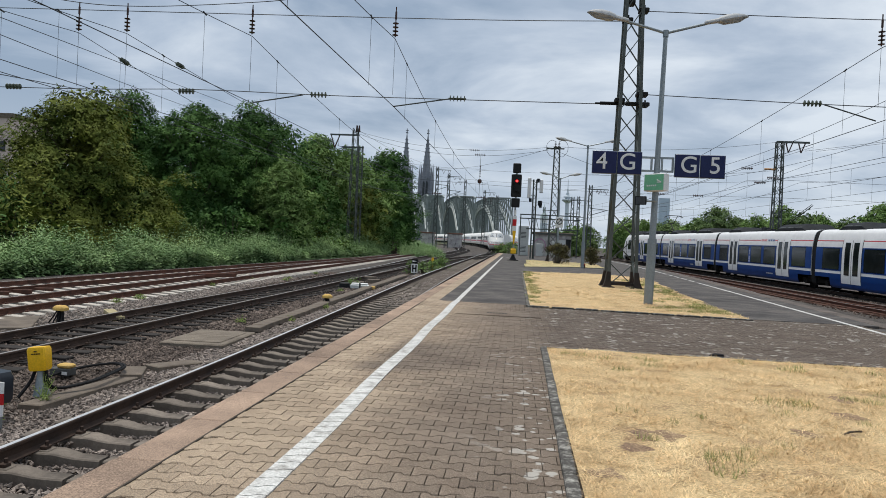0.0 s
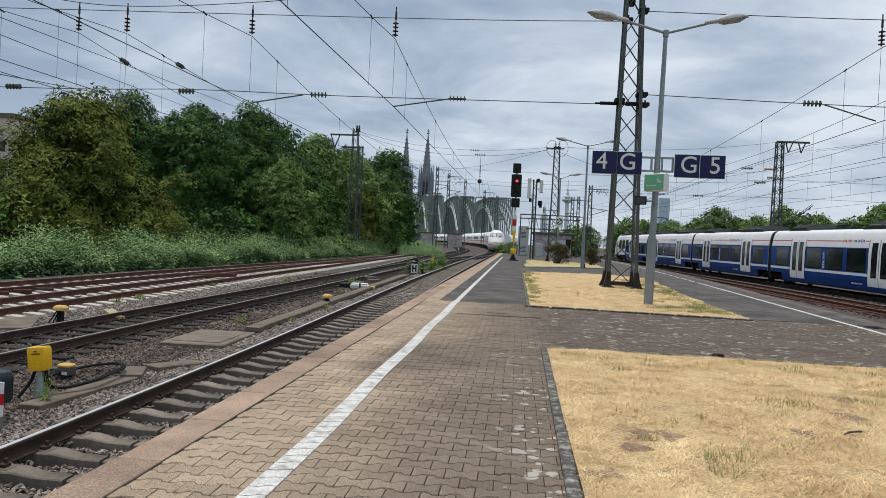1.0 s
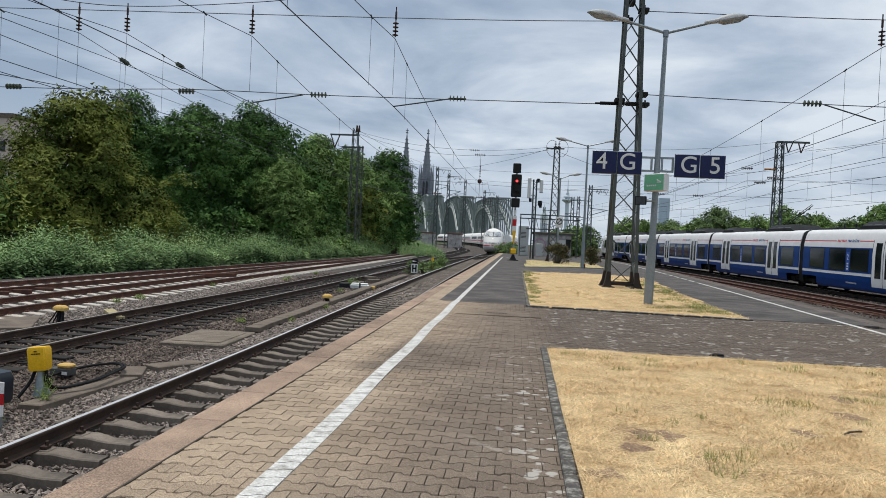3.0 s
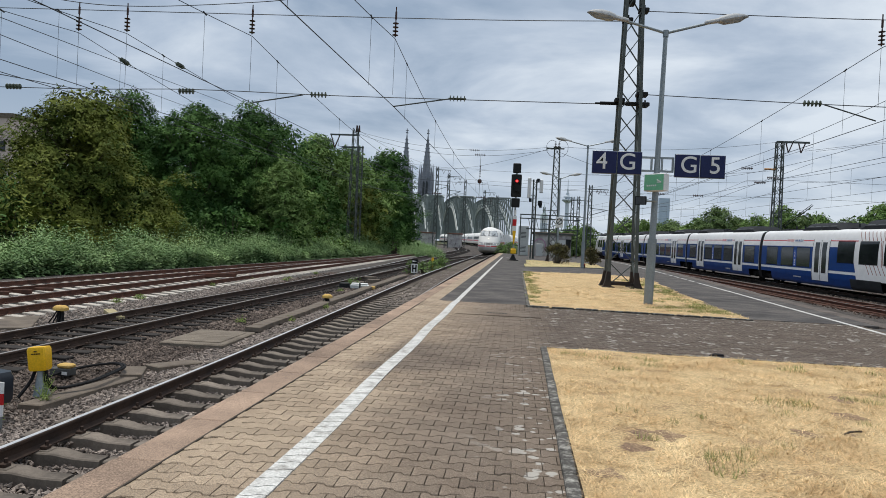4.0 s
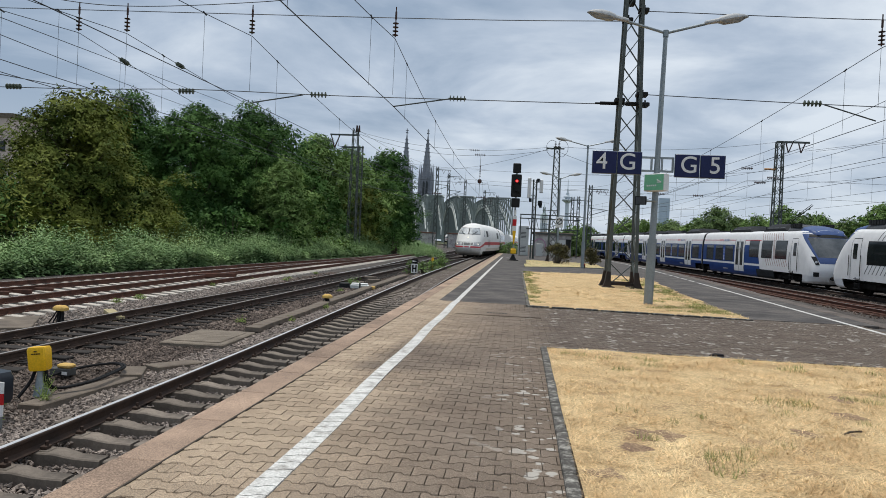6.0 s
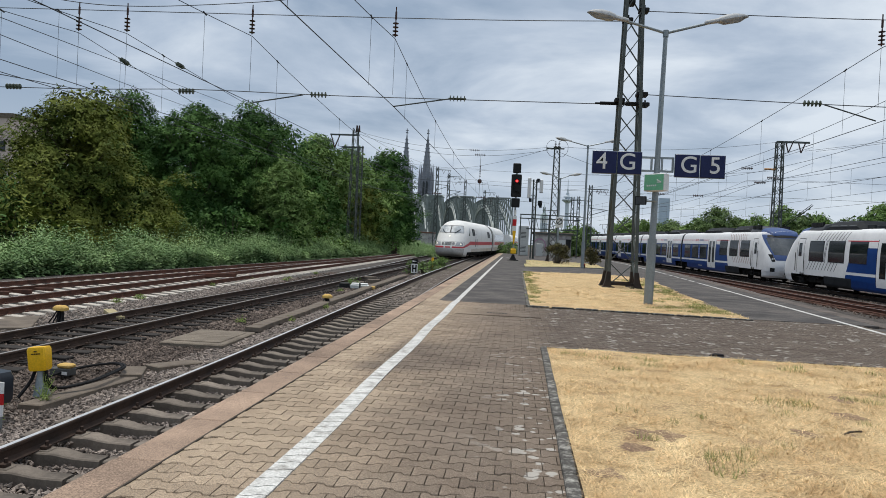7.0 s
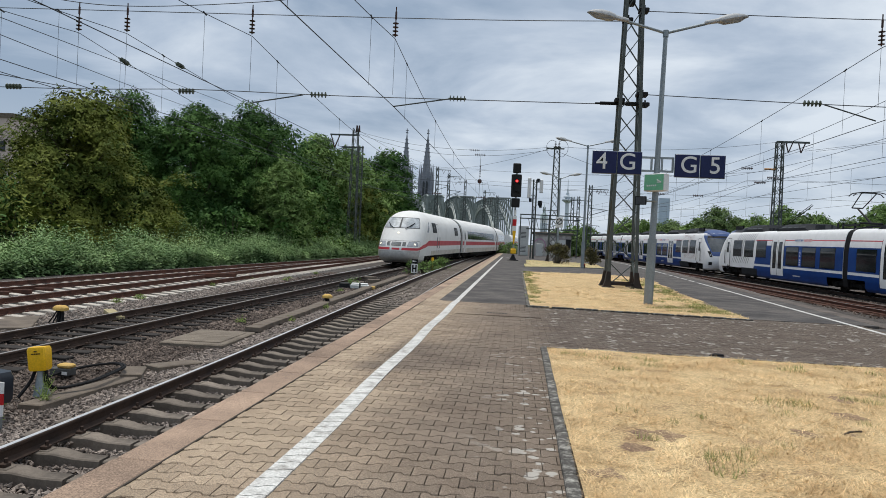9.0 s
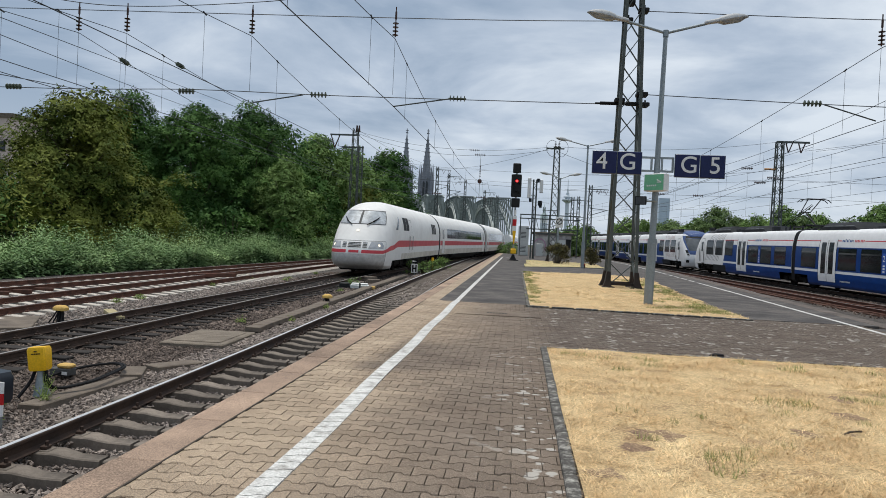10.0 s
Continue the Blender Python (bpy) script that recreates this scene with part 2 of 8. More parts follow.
M_ICEGREY = mat("train_grey_skirt", (0.52, 0.51, 0.49), (0.42, 0.41, 0.39), 1.2, 0.5, bump=0, fine=6, finemix=0.15)
M_ICERED = mat("train_red_band", (0.56, 0.06, 0.075), (0.48, 0.055, 0.07), 1.2, 0.4, bump=0, fine=6, finemix=0.08)
M_BLUE = mat("train_blue", (0.004, 0.045, 0.21), (0.004, 0.036, 0.165), 0.7, 0.35, bump=0, fine=3, spec=0.12, finemix=0.08)
M_TWHITE = mat("train_white", (0.76, 0.77, 0.78), (0.69, 0.7, 0.71), 0.8, 0.48, bump=0, fine=3, finemix=0.05, spec=0.2)
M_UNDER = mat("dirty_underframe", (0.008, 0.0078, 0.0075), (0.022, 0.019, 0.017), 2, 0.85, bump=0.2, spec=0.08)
M_ROOFPALE = mat("roof_panel_grey", (0.085, 0.092, 0.1), (0.055, 0.06, 0.066), 2, 0.6, bump=0.1, spec=0.2)
M_ROOFGREY = mat("roof_equipment", (0.016, 0.018, 0.021), (0.032, 0.035, 0.039), 1.5, 0.75, bump=0.1, spec=0.12)
M_BARK = mat("bark", (0.10, 0.08, 0.06), (0.06, 0.05, 0.038), 3, 0.95, bump=0.6, stretch=(4, 4, 0.6))
M_LEAF_LIGHT = leaf_mat("leaf_light", (0.2, 0.28, 0.075), (0.32, 0.39, 0.13))
M_LEAF_A = leaf_mat("leaf_olive", (0.036, 0.07, 0.014), (0.2, 0.22, 0.045))
M_LEAF_B = leaf_mat("leaf_deep", (0.018, 0.058, 0.016), (0.105, 0.2, 0.048))
M_LEAF_C = leaf_mat("leaf_fresh", (0.105, 0.185, 0.052), (0.205, 0.3, 0.092))
# leaves of the far trees, paled because haze is painted into the green
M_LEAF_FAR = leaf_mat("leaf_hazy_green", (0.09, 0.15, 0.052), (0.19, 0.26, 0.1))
M_WEED = leaf_mat("weed_grey_green", (0.1, 0.185, 0.07), (0.3, 0.42, 0.19))
M_STEELBR = mat("bridge_green", (0.25, 0.285, 0.275), (0.185, 0.22, 0.21), 0.1, 0.7, bump=0)
# sooty stone, lightened and blued so its colour holds the distance haze
M_CATH = mat("hazy_sooty_sandstone", (0.185, 0.2, 0.23), (0.26, 0.275, 0.31), 0.05, 0.9, bump=0, fine=0.6)


# ---------------------------------------------------------------- mesh building
class MB:
    """A small mesh builder."""

    def __init__(self):
        self.v, self.f = [], []

    def add(self, verts, faces):
        o = len(self.v)
        self.v.extend(tuple(p) for p in verts)
        self.f.extend(tuple(i + o for i in f) for f in faces)
        return self

    def box(self, x0, x1, y0, y1, z0, z1, b=0.0, m=None):
        """A box; b: chamfer of the top and of the upright edges."""
        if b <= 0:
            vs = [(x, y, z) for z in (z0, z1) for x, y in ((x0, y0), (x1, y0), (x1, y1), (x0, y1))]
            fs = [(3, 2, 1, 0), (4, 5, 6, 7), (0, 1, 5, 4), (1, 2, 6, 5), (2, 3, 7, 6), (3, 0, 4, 7)]
        else:
            def ring(i, z):
                a0, a1, c0, c1 = x0 + i, x1 - i, y0 + i, y1 - i
                return [(a0 + b, c0, z), (a1 - b, c0, z), (a1, c0 + b, z), (a1, c1 - b, z), (a1 - b, c1, z), (a0 + b, c1, z), (a0, c1 - b, z), (a0, c0 + b, z)]
            vs = ring(b, z0) + ring(0, z0 + b) + ring(0, z1 - b) + ring(b, z1)
            fs = [tuple(range(7, -1, -1)), tuple(range(24, 32))]
            for k in range(3):
                fs += [(8 * k + i, 8 * k + (i + 1) % 8, 8 * k + 8 + (i + 1) % 8, 8 * k + 8 + i) for i in range(8)]
        if m is not None:
            vs = [m @ Vector(p) for p in vs]
        return self.add(vs, fs)

    def tube(self, p, q, r, r1=None, n=8, caps=True):
        p, q = Vector(p), Vector(q)
        r1 = r if r1 is None else r1
        d = (q - p).normalized()
        a = d.cross(Vector((0, 0, 1)) if abs(d.z) < 0.9 else Vector((1, 0, 0))).normalized()
        c = d.cross(a)
        vs = []
        for o, rr in ((p, r), (q, r1)):
            vs += [o + a * (rr * math.cos(2 * math.pi * i / n)) + c * (rr * math.sin(2 * math.pi * i / n)) for i in range(n)]
        fs = [(i, n + i, n + (i + 1) % n, (i + 1) % n) for i in range(n)]
        if caps:
            fs += [tuple(range(n)), tuple(range(2 * n - 1, n - 1, -1))]
        return self.add(vs, fs)

    def wire(self, pts, r, n=5):
        rings = []
        pts = [Vector(p) for p in pts]
        for i, p in enumerate(pts):
            d = (pts[min(i + 1, len(pts) - 1)] - pts[max(i - 1, 0)]).normalized()
            a = d.cross(Vector((0, 0, 1)) if abs(d.z) < 0.95 else Vector((1, 0, 0))).normalized()
            c = d.cross(a)
            rings.append([p + a * (r * math.cos(2 * math.pi * k / n)) + c * (r * math.sin(2 * math.pi * k / n)) for k in range(n)])
        return self.loft(rings)

    def loft(self, rings, caps=True):
        n = len(rings[0])
        vs = [p for r in rings for p in r]
        fs = []
        for k in range(len(rings) - 1):
            fs += [(n * k + i, n * k + (i + 1) % n, n * k + n + (i + 1) % n, n * k + n + i) for i in range(n)]
        if caps:
            fs += [tuple(range(n - 1, -1, -1)), tuple(range(n * (len(rings) - 1), n * len(rings)))]
        return self.add(vs, fs)

    def lathe(self, prof, n=16, m=None):
        """Turn (r, z) pairs about z."""
        rings = [[(r * math.cos(2 * math.pi * i / n), r * math.sin(2 * math.pi * i / n), z) for i in range(n)] for r, z in prof]
        if m is not None:
            rings = [[m @ Vector(p) for p in r] for r in rings]
        return self.loft(rings)

    def prism(self, poly, a, b, axis="z"):
        """Extrude a polygon from a to b along an axis."""
        n = len(poly)

        def put(u, v, w):
            return {"z": (u, v, w), "x": (w, u, v), "y": (u, w, v)}[axis]
        vs = [put(u, v, w) for w in (a, b) for u, v in poly]
        fs = [tuple(range(n - 1, -1, -1)), tuple(range(n, 2 * n))] + [(i, (i + 1) % n, n + (i + 1) % n, n + i) for i in range(n)]
        return self.add(vs, fs)

    def beam(self, p, q, w, h=None):
        """A square bar from p to q."""
        p, q = Vector(p), Vector(q)
        h = w if h is None else h
        d = (q - p).normalized()
        a = d.cross(Vector((0, 0, 1)) if abs(d.z) < 0.9 else Vector((0, 1, 0))).normalized() * (w / 2)
        c = d.cross(a).normalized() * (h / 2)
        vs = [o + s * a + t * c for o in (p, q) for s, t in ((-1, -1), (1, -1), (1, 1), (-1, 1))]
        return self.add(vs, [(0, 1, 2, 3), (7, 6, 5, 4), (0, 4, 5, 1), (1, 5, 6, 2), (2, 6, 7, 3), (3, 7, 4, 0)])

    def mesh(self, name, material, smooth=True, angle=35):
        me = bpy.data.meshes.new(name)
        me.from_pydata(self.v, [], self.f)
        for x in material if isinstance(material, (list, tuple)) else [material]:
            me.materials.append(x)
        if smooth:
            me.shade_smooth()
            me.set_sharp_from_angle(angle=radians(angle))
        me.update()
        return me


def fixn(me):
    bm = bmesh.new()
    bm.from_mesh(me)
    bmesh.ops.recalc_face_normals(bm, faces=bm.faces)
    bm.to_mesh(me)
    bm.free()
    return me


def part(name, mb, material, parent=None, label="", m=None, fix=True, angle=35):
    me = mb if isinstance(mb, bpy.types.Mesh) else mb.mesh(name, material, True, angle)
    if fix and not isinstance(mb, bpy.types.Mesh):
        fixn(me)
    ob = new(name, me)
    if parent is not None:
        ob.parent = parent
    if m is not None:
        ob.matrix_basis = m
    if label:
        ob["label"] = label
    return ob


def thing(name, m=None, label="", category="", group="", kind=""):
    ob = new(name)
    ob.empty_display_size = 0.3
    if m is not None:
        ob.matrix_basis = m
    return tagged(ob, label, category, group, kind)


def facets_mesh(name, q, material):
    """q: array (n, k, 3) of loose facets with k corners each."""
    me = bpy.data.meshes.new(name)
    n, k = q.shape[:2]
    me.vertices.add(k * n)
    me.vertices.foreach_set("co", np.asarray(q, dtype=np.float32).reshape(-1))
    me.loops.add(k * n)
    me.loops.foreach_set("vertex_index", np.arange(k * n, dtype=np.int32))
    me.polygons.add(n)
    me.polygons.foreach_set("loop_start", np.arange(0, k * n, k, dtype=np.int32))
    me.materials.append(material)
    me.update(calc_edges=True)
    return me


def text_mesh(body, size, material, parent, m, name="lettering", extrude=0.003, label=""):
    cu = bpy.data.curves.new(name, "FONT")
    cu.body, cu.size, cu.extrude, cu.offset = body, size, extrude, size * 0.004
    cu.align_x, cu.align_y = "CENTER", "CENTER"
    cu.resolution_u = 6
    ob = new(name, cu)
    dg = bpy.context.evaluated_depsgraph_get()
    me = bpy.data.meshes.new_from_object(ob.evaluated_get(dg))
    bpy.data.objects.remove(ob)
    me.materials.clear()
    me.materials.append(material)
    return part(name, me, material, parent, label, m)


# ---------------------------------------------------------------- plan of the place
def smooth_curve(pts, lo, hi, step=1.0):
    """Dense samples (y, x) through points by monotone-free Hermite pieces."""
    pts = np.array(pts, dtype=float)
    ys, xs = pts[:, 0], pts[:, 1]
    d = np.gradient(xs, ys)
    yy = np.arange(lo, hi + step, step)
    out = []
    for y in yy:
        i = int(np.clip(np.searchsorted(ys, y) - 1, 0, len(ys) - 2))
        h = ys[i + 1] - ys[i]
        t = min(max((y - ys[i]) / h, 0.0), 1.0)
        a, b = xs[i], xs[i + 1]
        v = (2 * t**3 - 3 * t * t + 1) * a + (t**3 - 2 * t * t + t) * h * d[i] + (3 * t * t - 2 * t**3) * b + (t**3 - t * t) * h * d[i + 1]
        if y < ys[0]:
            v = xs[0] + d[0] * (y - ys[0])
        if y > ys[-1]:
            v = xs[-1] + d[-1] * (y - ys[-1])
        out.append(v)
    return yy, np.array(out)


RAIL_Z = smooth_curve([(-60, -0.76), (0, -0.76), (12, -0.75), (21, -0.65), (31, -0.53), (54, -0.41), (80, -0.34), (110, -0.25), (140, -0.11), (200, 0.12), (300, 0.3), (420, 0.3)], -60, 420)


def rz(y):
    return float(np.interp(y, *RAIL_Z))


def platform_edge(y):
    """x of the platform's edge on the side of track five."""
    return float(np.interp(y, *EDGE5))


EDGE5 = smooth_curve([(-40, 5.6), (0, 7.35), (17.25, 8.31), (31.7, 9.2), (52.6, 10.35), (75, 10.9), (100, 10.3)], -40, 100)
ICE_PATH = smooth_curve([(-90, -9.6), (0, -9.0), (12, -8.95), (20, -8.65), (28, -8.25), (40, -7.85), (55, -7.4), (68, -6.5), (82, -5.15), (93, -4.25), (105, -3.75), (120, -3.6), (137, -3.9), (165, -5.4), (200, -8.8), (250, -15.5), (300, -24.0), (400, -47), (480, -70)], -90, 480)
T1_PATH = smooth_curve([(-60, -4.06), (0, -4.06), (70, -4.06), (100, -3.9), (105, -3.75)], -60, 105)
T2_PATH = smooth_curve([(-60, -8.97), (12, -8.95), (28, -8.25), (42, -8.0), (70, -8.7), (100, -9.0), (130, -9.6), (160, -12.5), (200, -19), (240, -28)], -60, 240)
T3_PATH = smooth_curve([(-60, -13.4), (12, -13.0), (18, -12.85), (30, -12.4), (60, -12.2), (110, -13.2), (150, -17.5), (200, -27)], -60, 200)
T4_PATH = smooth_curve([(-60, -21.5), (0, -18.2), (21, -16.1), (34, -14.8), (44, -13.9), (56, -12.9), (72, -12.2)], -60, 72)
T7_SIDE = smooth_curve([(-110, 25.5), (0, 20.2), (20, 19.0), (37.8, 17.8), (61, 16.5), (77, 15.5), (98, 14.45), (115, 13.75), (135, 12.95), (160, 12.0), (200, 10.6)], -110, 200)
T7_PATH = (T7_SIDE[0], T7_SIDE[1] + 1.46)
T6_PATH = (T7_PATH[0], T7_PATH[1] - np.interp(T7_PATH[0], [0, 50, 90], [4.55, 4.5, 4.2]))
T5_PATH = smooth_curve([(-60, 6.2), (0, 9.02), (17.25, 9.98), (31.7, 10.87), (52.6, 11.95), (64, 12.35), (74, 12.5)], -60, 74)


# ---------------------------------------------------------------- ground, platform
def build_ground():
    ys = list(np.arange(-60, 200, 4.0)) + [220, 260, 300, 420, 700, 1200, 2000, 4000]
    ys = [-1500, -300] + ys
    xs = [-2500, -600, -150, -60, -40, -30, -24, -21, -18, -14, -10, -6, -5.1, -4.75, -3.5, -2.32, -2.2, 3, 8, 12, 16, 20, 24, 30, 45, 80, 200, 700, 2500]
    mb = MB()
    for y in ys:
        for x in xs:
            z = rz(min(max(y, -60), 420)) - ((0.315 if y < 24 else 0.26) if -4.8 < x < -2.3 else 0.235)
            if y > 700:
                z -= 4
            mb.v.append((x, y, z))
    n = len(xs)
    ob = part("ground", mb, [M_BALLAST, M_EARTH])
    me = ob.data
    fs = [(j * n + i, j * n + i + 1, (j + 1) * n + i + 1, (j + 1) * n + i) for j in range(len(ys) - 1) for i in range(n - 1)]
    me2 = bpy.data.meshes.new("ground")
    me2.from_pydata(mb.v, [], fs)
    me2.materials.append(M_BALLAST)
    me2.materials.append(M_EARTH)
    for p in me2.polygons:
        c = p.center
        p.material_index = 1 if (c.x < -21 or c.x > 40 or c.y > 330) else 0
    ob.data = me2
    tagged(ob, "grey brown ballast and earth of the railway yard", "ground", kind="structure")


def strip(mb, f0, f1, ys, z0, z1):
    """A slab between two lines x = f(y)."""
    for a, b in zip(ys[:-1], ys[1:]):
        vs = [(f0(a), a, z0), (f1(a), a, z0), (f1(b), b, z0), (f0(b), b, z0), (f0(a), a, z1), (f1(a), a, z1), (f1(b), b, z1), (f0(b), b, z1)]
        mb.add(vs, [(3, 2, 1, 0), (4, 5, 6, 7), (0, 1, 5, 4), (1, 2, 6, 5), (2, 3, 7, 6), (3, 0, 4, 7)])


def build_platform():
    plat = thing("platform", label="long island platform of concrete pavers and worn asphalt", category="platform", kind="structure")
    END = 98.0
    # body below the surfaces
    mb = MB()
    ys = np.arange(-40, END + 0.1, 2.0)
    strip(mb, lambda y: -2.30, lambda y: platform_edge(y) - 0.06, ys, -1.2, -0.085)
    part("platform_body", mb, M_CONC, plat)
    # bedding under the pavers
    mb = MB()
    mb.box(-2.08, 7.3, -40, 17.05, -0.085, -0.022)
    part("paver_bedding", mb, M_JOINT, plat)
    # asphalt further on
    mb = MB()
    strip(mb, lambda y: -1.76, lambda y: 0.26, np.arange(17.05, END + 0.1, 1.0), -0.085, -0.002)
    strip(mb, lambda y: 0.26, lambda y: platform_edge(y) - 0.42, np.arange(16.6, END + 0.1, 1.0), -0.085, -0.006)
    part("asphalt", mb, M_ASPHALT, plat, "dark worn asphalt")
    mb = MB()
    strip(mb, lambda y: 7.3 if y > 8 else 6.2, lambda y: platform_edge(y) - 0.42, np.arange(-8, 16.7, 1.0), -0.085, -0.008)
    part("side_asphalt", mb, M_ASPHALT, plat, "dark worn asphalt")
    mb = MB()
    strip(mb, lambda y: -2.08, lambda y: -1.76, np.arange(17.05, END + 0.1, 1.0), -0.085, -0.004)
    part("paver_strip", mb, M_PAVE_TAN, plat, "strip of orange tan pavers")
    part("edge_joint", MB().box(-2.078, -2.066, -6, 17.05, -0.05, 0.0022), M_JOINT, plat, "dark joint beside the kerb slabs")
    # painted lines
    mb = MB()
    y = -6.0
    while y < 17.0:
        k = 0.012 * math.sin(y * 41)
        a, b = 0.0, 0.03
        vs = [(-1.415 + k, y + a + 0.002), (-1.36, y + a + 0.002), (-1.33, y + b + 0.002), (-1.265 + k, y + b + 0.002), (-1.265 + k, y + b + 0.1395), (-1.33, y + b + 0.1395), (-1.36, y + a + 0.1395), (-1.415 + k, y + a + 0.1395)]
        mb.prism(vs, -0.01, 0.0035)
        y += 0.148
    y = 17.06
    while y < 71:
        mb.box(-1.4, -1.285, y, y + 2.98, -0.01, 0.0025)
        y += 3.0
    mb.box(-2.2, -0.7, 71.1, 71.3, -0.01, 0.0025)
    part("safety_line", mb, M_LINE, plat, "worn white safety line")
    mb = MB()
    for y in np.concatenate([np.arange(-6, 33, 1.5), np.arange(33, 46, 2.3), np.arange(46, 94, 1.5)]):
        a, b = platform_edge(y) - 1.09, platform_edge(y + 1.49) - 1.09
        w = 0.12
        mb.add([(a, y, 0.001), (a + w, y, 0.001), (b + w, y + 1.49, 0.001), (b, y + 1.49, 0.001)], [(0, 1, 2, 3)])
    part("far_safety_line", mb, M_LINE, plat, "worn white safety line")
    # kerb slabs at both edges
    k = MB().box(-0.15, 0.15, 0.006, 0.994, -0.16, 0.0, 0.012).mesh("kerb_slab", M_KERB)
    for i in range(-6, 98):
        ob = part("kerb_slab", k, None, plat, m=pose(-2.22, i * 1.0 + 0.2, random.uniform(0, 0.006), 0, 0, random.uniform(-0.15, 0.15)))
    k2 = MB().box(-0.2, 0.2, 0.006, 0.994, -0.16, 0.0, 0.012).mesh("edge_slab", M_EDGESLAB)
    for i in range(0, 97):
        y = i * 1.0
        a = math.degrees(math.atan2(platform_edge(y + 1) - platform_edge(y), 1))
        part("edge_slab", k2, None, plat, m=pose(platform_edge(y) - 0.21, y, 0.0, 0, 0, -a))
    return plat


def paver_mesh(name, material):
    L, P, A, g = 0.2, 0.148, 0.017, 0.0048
    e = 0.0024
    half = [(-L / 2 + e, P / 2 + A - g), (-0.06, P / 2 + A - g), (-0.035, P / 2 - A - g), (0.035, P / 2 - A - g), (0.06, P / 2 + A - g), (L / 2 - e, P / 2 + A - g)]
    out = half + [(-x, -y) for x, y in half]
    top = [(x * 0.992, y - math.copysign(0.006, y)) for x, y in out]
    n = len(out)
    mb = MB()
    vs = [(x, y, -0.05) for x, y in out] + [(x, y, -0.008) for x, y in out] + [(x, y, 0.0) for x, y in top]
    fs = [(i, (i + 1) % n, n + (i + 1) % n, n + i) for i in range(n)] + [(n + i, n + (i + 1) % n, 2 * n + (i + 1) % n, 2 * n + i) for i in range(n)] + [tuple(range(2 * n, 3 * n))]
    mb.add(vs, fs)
    return mb


def build_pavers(plat):
    rnd = random.Random(4)
    proto = paver_mesh("paver", None)
    pv = fixn(proto.mesh("paver", M_PAVE_TAN, False))
    joined = MB()
    base = np.array([p.co[:] for p in pv.vertices])
    faces = [tuple(p.vertices) for p in pv.polygons]
    count = 0
    row, y = 0, 2.2
    while y < 17.0:
        x = -2.07 - (0.1 if row % 2 else 0.0)
        lim = 0.36 if (y < 10.12) else (7.25 if y < 16.45 else 0.2)
        while x < lim:
            cx = x + 0.1
            z = rnd.uniform(-0.006, -0.001) + 0.006 * noise.noise((cx * 0.7, y * 0.7, 0))
            if cx < -2.0:
                z -= 0.006
            rot = rnd.uniform(-0.7, 0.7)
            if 3.6 < y and -1.9 < cx < 0.36 and count < 300:
                part("paver", pv, None, plat, m=pose(cx, y, z, rnd.uniform(-0.4, 0.4), rnd.uniform(-0.4, 0.4), rot))
                count += 1
            else:
                a = radians(rot)
                c, s = math.cos(a), math.sin(a)
                vs = np.stack([base[:, 0] * c - base[:, 1] * s + cx, base[:, 0] * s + base[:, 1] * c + y, base[:, 2] + z], 1)
                joined.add(vs.tolist(), faces)
            x += 0.2
        y += 0.148
        row += 1
    ob = part("paver_field", joined.mesh("paver_field", M_PAVE_TANJ, False), None, plat, "interlocking tan and dark worn pavers")
    ob["kind"] = "stuff"


# ---------------------------------------------------------------- tracks
def rail_profile():
    h = [(0.0, 0.0), (0.028, -0.001), (0.036, -0.01), (0.036, -0.035), (0.012, -0.05), (0.009, -0.12), (0.03, -0.138), (0.07, -0.15), (0.07, -0.16)]
    return h + [(-x, z) for x, z in reversed(h[1:])]


def path_at(path, y):
    x = float(np.interp(y, *path))
    d = (float(np.interp(y + 0.5, *path)) - float(np.interp(y - 0.5, *path)))
    return x, math.atan(d)


